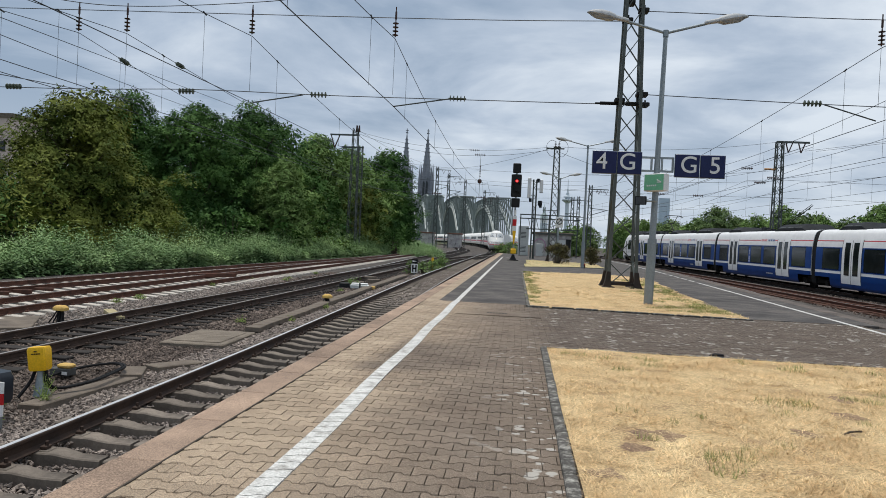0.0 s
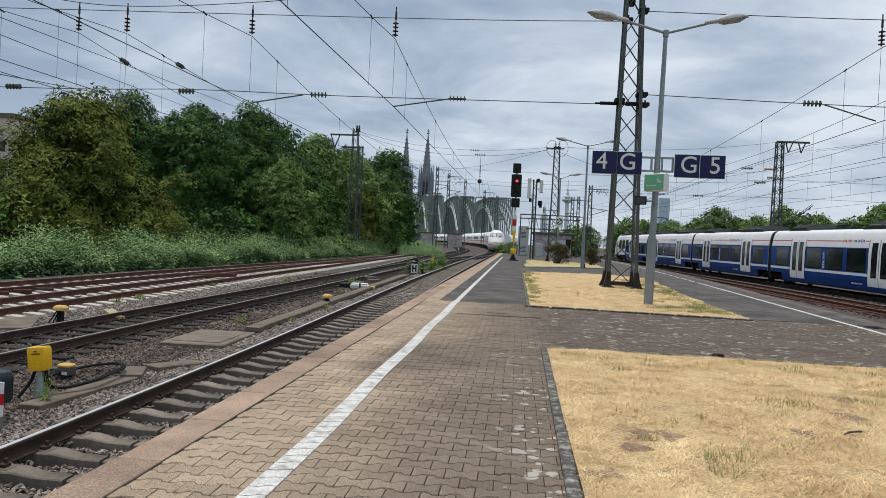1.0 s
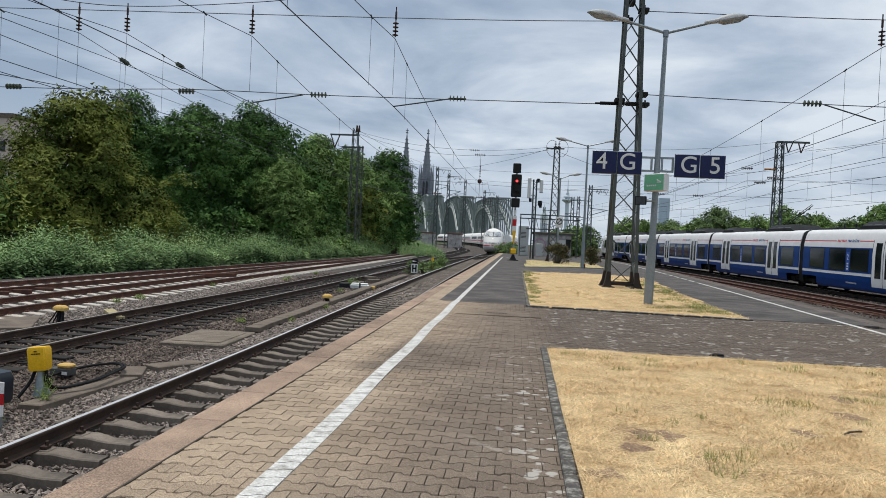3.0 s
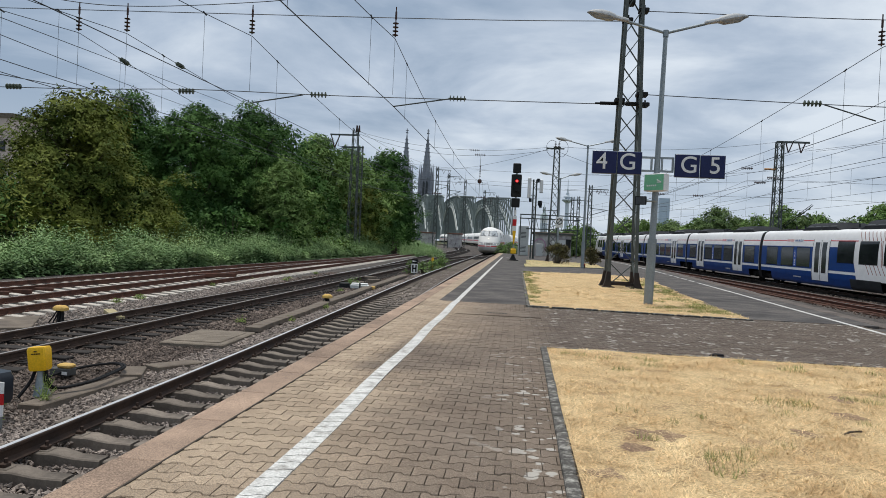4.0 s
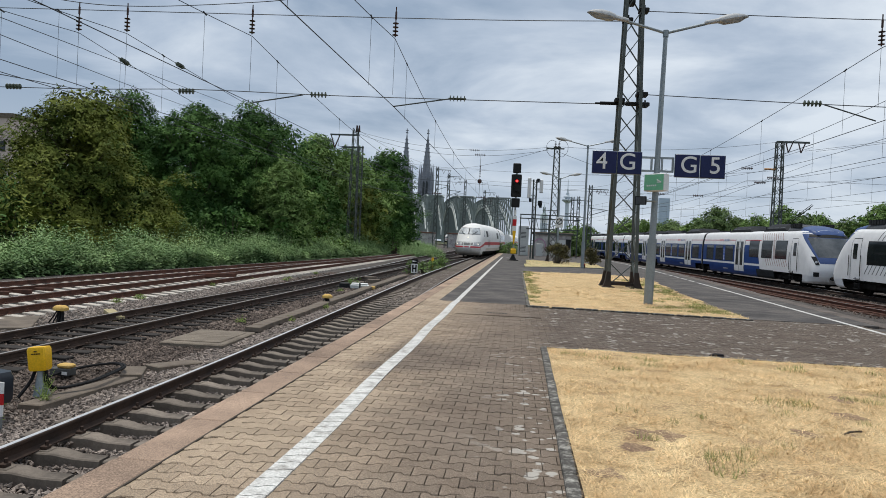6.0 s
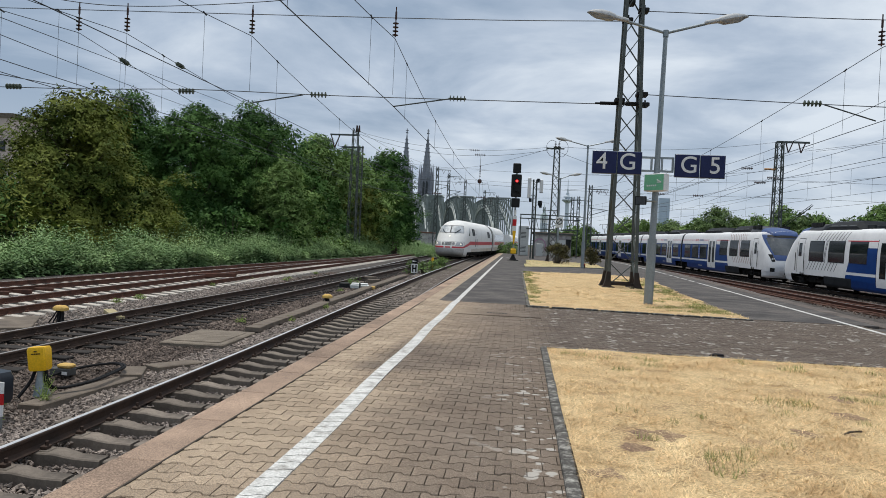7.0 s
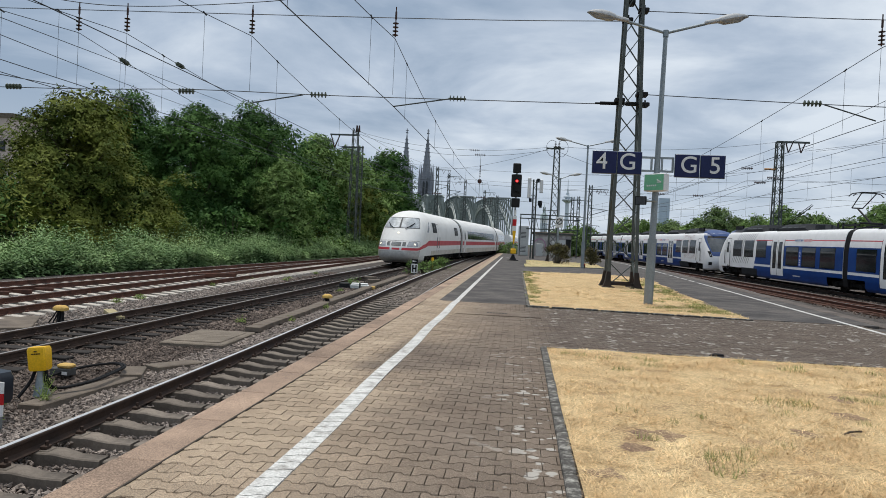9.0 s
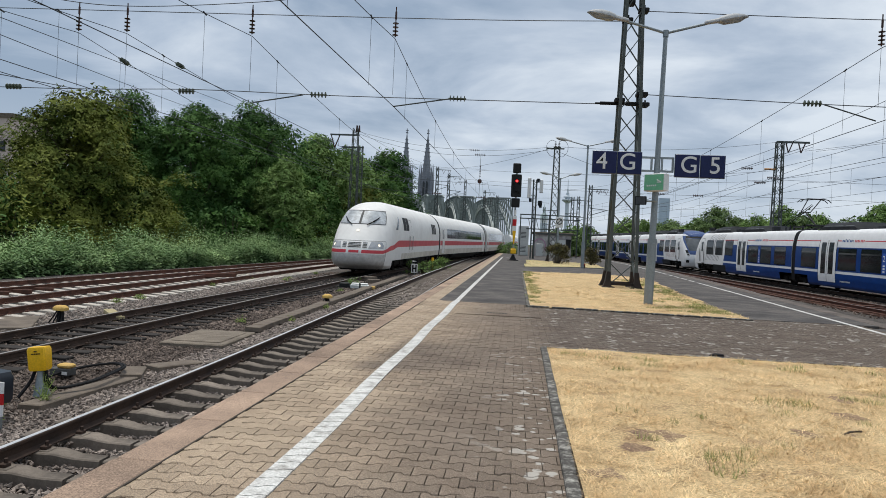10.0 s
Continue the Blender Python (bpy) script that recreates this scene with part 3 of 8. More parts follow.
def build_track(label, path, y0, y1, sl0, sl1, sleeper_mat, rail_mat, worn=M_RAILTOP, spacing=0.6, concrete=False, parts=150):
    tr = thing("track", label=label, category="railway track", kind="structure")
    prof = rail_profile()
    ys = [y for y in np.arange(y0, y1 + 0.01, 1.5)]
    for side in (-1, 1):
        rings, top = [], MB()
        for y in ys:
            x, a = path_at(path, y)
            cx, cy, z = x + side * 0.7535 * math.cos(a), y - side * 0.7535 * math.sin(a), rz(y)
            rings.append([(cx + u * math.cos(a), cy - u * math.sin(a), z + w) for u, w in prof])
        r = part("rail", MB().loft(rings), rail_mat, tr)
        if worn:
            head = [(-0.026, -0.002), (0.026, -0.002), (0.024, 0.0022), (-0.024, 0.0022)]
            rr = []
            for y in ys:
                x, a = path_at(path, y)
                cx, cy, z = x + side * 0.7535 * math.cos(a), y - side * 0.7535 * math.sin(a), rz(y)
                rr.append([(cx + u * math.cos(a), cy - u * math.sin(a), z + w) for u, w in head])
            # right-hand rails take the darker metal to stand for an absent sky reflection
            part("running_surface", MB().loft(rr), M_RAILDIMMED if side > 0 else worn, r, "running surface, polished or with its sheen darkened in the colour")
    # sleepers with plates and clips
    mb = MB()
    if concrete:
        for s in (-1, 1):
            rings = []
            for u, hw, zt in ((0.02, 0.1, -0.205), (0.3, 0.105, -0.2), (0.5, 0.13, -0.165), (0.95, 0.14, -0.162), (1.28, 0.135, -0.185), (1.3, 0.125, -0.2)):
                x = s * u
                rings.append([(x, -hw - 0.012, -0.46), (x, hw + 0.012, -0.46), (x, hw, zt - 0.012), (x, hw - 0.015, zt), (x, -hw + 0.015, zt), (x, -hw, zt - 0.012)])
            mb.loft(rings)
    else:
        mb.box(-1.3, 1.3, -0.13, 0.13, -0.36, -0.175, 0.012)
    for s in (-1, 1):
        x = s * 0.7535
        mb.box(x - 0.17, x + 0.17, -0.08, 0.08, -0.19, -0.155, 0.006)
    sl = fixn(mb.mesh("sleeper", sleeper_mat))
    clip = MB()
    for s in (-1, 1):
        for t in (-1, 1):
            x = s * 0.7535 + t * 0.095
            clip.box(x - 0.035, x + 0.035, -0.05, 0.05, -0.16, -0.118, 0.008)
            clip.tube((x + t * 0.012, 0, -0.13), (x + t * 0.012, 0, -0.075), 0.02, n=6)
    cl = fixn(clip.mesh("rail_clip", rail_mat))
    n = 0
    rest = MB()
    bar = MB().box(-1.3, 1.3, -0.13, 0.13, -0.36, -0.17)
    base, fc = [Vector(v) for v in bar.v], bar.f
    y = sl0
    while y < sl1:
        x, a = path_at(path, y)
        m = pose(x, y, rz(y), 0, 0, -math.degrees(a) + random.uniform(-0.6, 0.6))
        if n < parts:
            o = part("sleeper", sl, None, tr, m=m)
            if y < 22:
                part("rail_clip", cl, None, o)
        else:
            rest.add([m @ v for v in base], fc)
        n += 1
        y += spacing
    if rest.v:
        part("far_sleeper", rest, sleeper_mat, tr)["kind"] = "stuff"
    return tr


def build_tracks():
    build_track("main track with concrete sleepers beside the platform", T1_PATH, -20, 104, 2.24, 100, M_SLEEPER, M_RAIL, concrete=True)
    build_track("main track with dark tarred sleepers", ICE_PATH, -20, 300, 6, 240, M_SLEEPWOOD, M_RAIL, M_RAILDIMMED)
    build_track("second track leading to the bridge", T2_PATH, 36, 240, 44, 200, M_SLEEPWOOD, M_RAIL, parts=60)
    build_track("rusty siding with pale sleepers", T3_PATH, -20, 190, 8, 120, M_SLEEPPALE, M_RAILRED, M_RAILDIMMED, concrete=True, parts=90)
    build_track("rusty converging siding with pale sleepers", T4_PATH, -20, 71, 10, 68, M_SLEEPPALE, M_RAILRED, M_RAILDIMMED, concrete=True, parts=90)
    build_track("rusty track with dark sleepers", T6_PATH, -20, 150, 14, 120, M_SLEEPRUST, M_RAILRED, M_RAILDIMMED, parts=120)
    build_track("rusty track close to the platform", T5_PATH, -20, 73, 10, 72, M_SLEEPRUST, M_RAILRED, M_RAILDIMMED, parts=60)
    build_track("track with dark sleepers under the regional train", T7_PATH, -40, 190, 10, 150, M_SLEEPWOOD, M_RAIL, parts=100)


# ---------------------------------------------------------------- trains
class Hull:
    """A car body from horizontal slices: half width w(z), nose setback s(z) and nose length p(z); x runs backwards from the nose as -s."""

    def __init__(self, w, s, p, length, power=2.3):
        self.w, self.s, self.p, self.length, self.power = w, s, p, length, power

    @staticmethod
    def look_up(table, z):
        return float(np.interp(z, [a for a, _ in table], [b for _, b in table]))

    def at(self, u, z):
        """u in -1..1 runs round the nose, beyond that along the side in metres."""
        w, s0, p = self.look_up(self.w, z), self.look_up(self.s, z), self.look_up(self.p, z)
        k = 1 if u >= 0 else -1
        au = abs(u)
        if au <= 1:
            f = au * math.pi / 2
            e = 2 / self.power
            y = w * math.sin(f) ** e
            s = s0 + p * (1 - math.cos(f) ** e)
        else:
            y, s = w, s0 + p + (au - 1)
        return Vector((-min(s, self.length), -k * y, z))

    def side(self, s, z, k=1):
        """u for a point at setback s on the straight side."""
        return k * (1 + max(0.0, s - self.look_up(self.s, z) - self.look_up(self.p, z)))

    def normal(self, u, z):
        a = self.at(u + 0.004, z) - self.at(u - 0.004, z)
        b = self.at(u, z + 0.01) - self.at(u, z - 0.01)
        n = a.cross(b)
        if n.length < 1e-9:
            return Vector((0, 0, 1))
        n.normalize()
        c = self.at(u, z) - Vector((-self.length / 2, 0, z * 0.6))
        return n if n.dot(Vector((c.x * 0.05 if abs(u) > 1 else c.x, c.y, 0.2))) > 0 else -n

    def body(self, zs, nu=18):
        us = [-1 - self.length] + [-1 - self.length * 0.5] + list(np.linspace(-1, 1, 2 * nu + 1)) + [1 + self.length * 0.5] + [1 + self.length]
        mb = MB()
        n = len(us)
        for z in zs:
            mb.v.extend(tuple(self.at(u, z)) for u in us)
        for j in range(len(zs) - 1):
            mb.f += [(j * n + i, j * n + i + 1, (j + 1) * n + i + 1, (j + 1) * n + i) for i in range(n - 1)]
            mb.f.append((j * n + n - 1, j * n, (j + 1) * n, (j + 1) * n + n - 1))
        mb.f.append(tuple(range(n - 1, -1, -1)))
        mb.f.append(tuple(range((len(zs) - 1) * n, len(zs) * n)))
        return mb

    def patch(self, mb, lo, hi, z0, z1, nu=8, nz=6, eps=0.006, thick=0.0):
        """A skin piece between u = lo(z) and hi(z)."""
        rows = []
        for j in range(nz + 1):
            z = z0 + (z1 - z0) * j / nz
            a, b = lo(z), hi(z)
            rows.append([self.at(a + (b - a) * i / nu, z) + self.normal(a + (b - a) * i / nu, z) * eps for i in range(nu + 1)])
        n = nu + 1
        return mb.add([p for r in rows for p in r], [(j * n + i, j * n + i + 1, (j + 1) * n + i + 1, (j + 1) * n + i) for j in range(nz) for i in range(nu)])


def panel(mb, h, s0, s1, z0, z1, k, eps=0.008, slant=0.0, nz=10):
    """A rectangle on the straight side k of hull h between setbacks s0 and s1."""
    return h.patch(mb, lambda z: h.side(s0 + slant * (z - z0), z, k), lambda z: h.side(s1 + slant * (z - z0), z, k), z0, z1, 2, nz, eps)


def bellows(car, table, length, gap):
    """Dark rubber bellows behind a car, a little inside its outline."""
    prof = [(w * 0.985, z) for z, w in table]
    prof = prof + [(-w, z) for w, z in reversed(prof)]
    part("gangway", MB().prism(prof, -length - gap, -length + 0.005, "x"), M_BLACK, car, "black rubber gangway bellows")


def bogie(parent, x, wheelbase=2.5):
    b = part("bogie", MB().box(x - 0.42, x + 0.42, -1.26, 1.26, 0.36, 0.82, 0.04), M_UNDER, parent)
    for k in (-1, 1):
        part("side_frame", MB().box(x - wheelbase / 2 - 0.6, x + wheelbase / 2 + 0.6, k * 1.11 - 0.09, k * 1.11 + 0.09, 0.38, 0.62, 0.03), M_UNDER, b)
        for dx in (-wheelbase / 2, wheelbase / 2):
            part("axle_box", MB().box(x + dx - 0.2, x + dx + 0.2, k * 1.14 - 0.12, k * 1.14 + 0.12, 0.28, 0.56, 0.04), M_UNDER, b)
        part("damper", MB().tube((x - 0.9, k * 1.28, 0.66), (x + 0.1, k * 1.28, 0.72), 0.05, n=8), M_UNDER, b)
    for dx in (-wheelbase / 2, wheelbase / 2):
        mb = MB()
        for s in (-1, 1):
            mb.lathe([(0.02, -0.07), (0.46, -0.07), (0.46, -0.04), (0.43, 0.07), (0.3, 0.05), (0.12, 0.08), (0.02, 0.08)], 20,
                     Matrix.Translation((x + dx, s * 0.75, 0.43)) @ Euler((radians(-90 * s), 0, 0)).to_matrix().to_4x4())
        mb.tube((x + dx, -0.75, 0.43), (x + dx, 0.75, 0.43), 0.08)
        part("wheelset", mb, M_UNDER, b)


ICE_W = [(0.22, 1.22), (0.4, 1.38), (0.7, 1.46), (1.2, 1.50), (2.2, 1.49), (2.6, 1.44), (2.95, 1.34), (3.2, 1.21), (3.42, 1.02), (3.6, 0.79), (3.73, 0.53), (3.8, 0.3), (3.84, 0.05)]
ICE_S = [(0.22, 1.0), (0.4, 0.42), (0.5, 0.2), (0.65, 0.06), (0.85, 0.0), (1.1, 0.02), (1.35, 0.12), (1.55, 0.28), (1.9, 0.56), (2.3, 0.92), (2.7, 1.3), (3.05, 1.68), (3.3, 2.02), (3.5, 2.45), (3.65, 3.05), (3.75, 3.8), (3.81, 4.7), (3.84, 6.0)]
ICE_P = [(0.22, 1.5), (0.8, 2.0), (1.4, 2.1), (2.2, 2.2), (2.8, 2.3), (3.4, 1.9), (3.84, 1.0)]


def ice_power_car():
    L = 20.5
    h = Hull(ICE_W, ICE_S, ICE_P, L, 2.5)
    car = thing("express_power_car", label="white express train power car with red band", category="train", group="cars of the white express train")
    zs = [0.68, 0.78, 0.9, 1.1, 1.3, 1.55, 1.9, 2.2, 2.5, 2.7, 2.95, 3.1, 3.2, 3.32, 3.42, 3.52, 3.6, 3.67, 3.73, 3.77, 3.8, 3.825, 3.84]
    body = part("body", h.body(zs), M_ICEWHITE, car, "smooth ivory white painted body", angle=50)
    # lower nose shell, then the grey apron under the band
    mb = MB()
    h.patch(mb, lambda z: -1.7, lambda z: 1.7, 0.25, 0.72, 50, 12, 0.0)
    part("nose_shell", mb, M_ICEWHITE, car, "white lower nose shell")
    mb = MB()
    h.patch(mb, lambda z: -0.74 + 0.12 * (z - 0.9) ** 2, lambda z: 0.74 - 0.12 * (z - 0.9) ** 2, 0.25, 1.02, 40, 12, 0.006)
    part("apron", mb, M_ICEGREY, car, "dusty grey nose apron")
    for k in (-1, 1):
        mb = MB()
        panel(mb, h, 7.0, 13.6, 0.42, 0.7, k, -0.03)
        part("skirt", mb, M_UNDER, car, "dark lower edge below the body")
        part("grille_bar", panel(panel(panel(MB(), h, 6.3, 6.36, 2.3, 3.02, k, 0.014), h, 17.2, 17.3, 2.2, 2.9, k, 0.014), h, 17.9, 18.0, 2.2, 2.9, k, 0.014), M_ICEGREY, car)
    # red band: low across the nose, rising to the side
    mb = MB()
    h.patch(mb, lambda z: -0.62, lambda z: -0.12, 1.06, 1.22, 14, 2, 0.007)
    h.patch(mb, lambda z: 0.12, lambda z: 0.62, 1.06, 1.22, 14, 2, 0.007)
    for k in (-1, 1):
        rows = []
        for s in np.linspace(0, 1, 14):
            u = k * (0.62 + 0.38 * s)
            t = s * s * (3 - 2 * s) * 0.5
            rows.append((u, 1.06 + 0.32 * t, 1.22 + 0.52 * t))
        for s in np.linspace(0.0, 1, 8)[1:]:
            t = 0.5 + 0.5 * (s * s * (3 - 2 * s))
            rows.append((k * (1 + 1.6 * s), 1.06 + 0.32 * t, 1.22 + 0.52 * t))
        rows.append((k * (1 + 9), 1.38, 1.74))
        rows.append((k * (1 + L), 1.38, 1.74))
        vs = []
        for u, a, b in rows:
            for q in range(4):
                z = a + (b - a) * q / 3
                vs.append(h.at(u, z) + h.normal(u, z) * 0.006)
        mb.add(vs, [(4 * i + q, 4 * i + q + 1, 4 * i + q + 5, 4 * i + q + 4) for i in range(len(rows) - 1) for q in range(3)])
    part("red_band", mb, M_ICERED, car, "red stripe")
    # badge and its plate
    mb = MB()
    h.patch(mb, lambda z: -0.09, lambda z: 0.09, 1.05, 1.23, 4, 2, 0.01)
    badge = part("badge", mb, M_WHITE, car, "white badge with a red core")
    part("core", h.patch(MB(), lambda z: -0.07, lambda z: 0.07, 1.08, 1.2, 4, 2, 0.014), M_ICERED, badge)
    # windscreen in two halves
    for k in (-1, 1):
        mb = MB()
        a = 0.012 * k
        h.patch(mb, lambda z: a, lambda z: k * (0.555 + 0.02 * (z - 2.54)), 2.54, 3.2, 12, 8, 0.010)
        ws = part("windscreen", mb, M_WINDSCREEN, car, "windscreen half with the sky's reflection in its colour")
        mb = MB()
        p0 = h.at(k * 0.12, 2.46) + h.normal(k * 0.12, 2.46) * 0.05
        p1 = h.at(k * 0.38, 2.86) + h.normal(k * 0.38, 2.86) * 0.05
        p2 = h.at(k * 0.24, 2.62) + h.normal(k * 0.24, 2.62) * 0.05
        mb.tube(p0, p2, 0.025, n=6).tube(p2, p1, 0.04, 0.018, n=6)
        part("wiper", mb, M_BLACK, ws)
    mb = MB()
    h.patch(mb, lambda z: -0.578 - 0.02 * (z - 2.54), lambda z: 0.578 + 0.02 * (z - 2.54), 2.5, 3.24, 24, 8, 0.006)
    part("windscreen_seal", mb, M_SEAL, car)
    # cab side window, door, service grilles
    for k in (-1, 1):
        mb = MB()
        h.patch(mb, lambda z: k * (1.02 + 0.62 * (z - 2.3)), lambda z: k * 1.62, 2.3, 3.02, 4, 6, 0.008)
        part("cab_window", mb, M_GLASSDARK, car)
        mb = MB()
        panel(mb, h, 5.5, 7.2, 2.3, 3.02, k)
        g = part("grille", mb, M_DARK, car, "dark louvred grille")
        mb = MB()
        panel(mb, h, 16.6, 18.6, 2.2, 2.9, k)
        part("grille", mb, M_DARK, car, "dark louvred grille")
        mb = MB()
        for s in (7.35, 8.1):
            panel(mb, h, s, s + 0.03, 0.6, 2.95, k, 0.006)
        panel(mb, h, 7.35, 8.13, 2.93, 2.955, k, 0.006)
        part("cab_door", mb, M_SEAL, car, "cab door outline")
        mb = MB()
        for s in (7.22, 8.25):
            a, b = h.at(h.side(s, 1.2, k), 1.2), h.at(h.side(s, 2.0, k), 2.0)
            off = Vector((0, -0.06 * k, 0))
            mb.tube(a + off, b + off, 0.018, n=6)
        part("handrail", mb, M_GALV, car)
        mb = MB()
        panel(mb, h, 8.5, L, 0.66, 0.685, k, 0.006)
        part("body_seam", mb, M_SEAL, car)
        part("lower_panel", panel(MB(), h, 5.0, L, 0.69, 1.02, k, 0.004), M_ICEDUST, car, "dusty cream lower panels")
    # lamps in the nose, with grille bars between
    for k in (-1, 1):
        mb = MB()
        h.patch(mb, lambda z: k * (0.25 + 0.12 * (z - 1.3)), lambda z: k * (0.64 - 0.5 * max(0.0, z - 1.46)), 1.3, 1.62, 8, 5, 0.009)
        q = part("headlight_glass", mb, M_LENS, car, "clear grey headlight cover")
        mb = MB()
        for u, r in ((0.5, 0.065),):
            c, n = h.at(k * u, 1.455), h.normal(k * u, 1.455)
            mb.tube(c + n * 0.0, c + n * 0.022, r, n=14)
        part("headlight", mb, M_HEAD, q, "lit headlight")
    mb = MB()
    for z in (1.34, 1.41, 1.48, 1.55):
        h.patch(mb, lambda z_: -0.095, lambda z_: 0.095, z, z + 0.035, 8, 1, 0.012)
    for k in (-1, 1):
        for z in (1.34, 1.41, 1.48, 1.55):
            h.patch(mb, lambda z_: k * 0.125, lambda z_: k * 0.215, z, z + 0.035, 3, 1, 0.012)
    part("nose_grille", mb, M_DARK, car, "dark nose grille slats")
    c, n = h.at(0, 2.18), h.normal(0, 2.18)
    part("top_light", MB().tube(c, c + n * 0.03, 0.06, n=14), M_HEAD, car, "lit upper headlight")
    # joint line of the coupler hatch
    mb = MB()
    for k in (-1, 1):
        h.patch(mb, lambda z: k * (0.74 - 0.12 * (z - 0.9) ** 2), lambda z: k * (0.752 - 0.12 * (z - 0.9) ** 2), 0.4, 1.66, 1, 12, 0.010)
    h.patch(mb, lambda z: -0.68, lambda z: 0.68, 1.66, 1.675, 24, 1, 0.010)
    part("hatch_seam", mb, M_SEAL, car)
    part("rail_guard", MB().box(-3.4, -1.3, -1.05, 1.05, 0.16, 0.5, 0.06), M_UNDER, car, "dark rail guard under the nose")
    for x in (-4.6, -16.0):
        bogie(car, x, 3.0)
    part("underframe", MB().box(-14.2, -6.4, -1.25, 1.25, 0.3, 0.75, 0.05), M_UNDER, car)
    bellows(car, ICE_W, L, 0.8)
    return car


def ice_coach():
    L = 26.2
    flat = [(0.22, 0.0), (3.84, 0.0)]
    pp = [(0.22, 0.02), (3.84, 0.02)]
    h = Hull(ICE_W, flat, pp, L, 2.0)
    car = thing("express_coach", label="white express train coach with dark window band and red stripe", category="train", group="cars of the white express train")
    zs = [0.66, 0.72, 1.2, 1.8, 2.2, 2.6, 2.95, 3.2, 3.42, 3.6, 3.73, 3.8, 3.84]
    part("body", h.body(zs, 2), M_ICEWHITE, car, "ivory white painted body")
    for k in (-1, 1):
        mb = MB()
        panel(mb, h, 2.9, L - 2.9, 1.95, 2.72, k, 0.007)
        band = part("window_band", mb, M_GLASSDARK, car, "dark mirrored window band")
        mb = MB()
        for s in np.arange(4.7, L - 3.0, 1.85):
            panel(mb, h, s, s + 0.05, 1.96, 2.71, k, 0.012)
        part("window_post", mb, M_BLACK, band)
        mb = MB()
        panel(mb, h, 0.0, L, 1.38, 1.74, k, 0.006)
        part("red_band", mb, M_ICERED, car, "red stripe")
        part("lower_panel", panel(MB(), h, 0.0, L, 0.68, 1.1, k, 0.004), M_ICEDUST, car, "dusty cream lower panels")
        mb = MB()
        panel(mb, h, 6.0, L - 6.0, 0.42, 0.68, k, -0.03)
        part("skirt", mb, M_UNDER, car, "dark lower edge below the body")
        for s in (0.9, L - 1.8):
            mb = MB()
            panel(mb, h, s, s + 0.9, 0.75, 2.75, k, 0.009)
            d = part("door", mb, M_ICEWHITE, car)
            mb = MB()
            panel(mb, h, s + 0.28, s + 0.62, 1.9, 2.6, k, 0.014)
            part("door_window", mb, M_GLASSDARK, d)
            mb = MB()
            for e in (s - 0.02, s + 0.9):
                panel(mb, h, e, e + 0.03, 0.75, 2.75, k, 0.013)
            part("door_seam", mb, M_SEAL, d)
    bellows(car, ICE_W, L, 0.8)
    for x in (-3.6, -L + 3.6):
        bogie(car, x, 2.5)
    part("underframe", MB().box(-L + 6, -6, -1.25, 1.25, 0.25, 0.75, 0.05), M_UNDER, car)
    return car


T_W = [(0.25, 1.24), (0.38, 1.38), (0.75, 1.445), (1.1, 1.46), (2.2, 1.46), (2.7, 1.42), (3.1, 1.34), (3.32, 1.26), (3.44, 1.14), (3.5, 0.98), (3.53, 0.7), (3.54, 0.1)]
T_S = [(0.25, 0.8), (0.45, 0.5), (0.7, 0.36), (0.95, 0.3), (1.3, 0.32), (1.65, 0.46), (2.05, 0.72), (2.42, 1.0), (2.8, 1.32), (3.2, 1.7), (3.5, 2.1), (3.54, 2.4)]
T_P = [(0.25, 1.1), (1.0, 1.3), (2.0, 1.5), (2.9, 1.5), (3.54, 1.3)]
T_ZS = [0.8, 0.95, 1.1, 1.4, 1.7, 2.0, 2.3, 2.5, 2.7, 2.9, 3.1, 3.23, 3.32, 3.39, 3.44, 3.48, 3.5, 3.52, 3.53, 3.54]


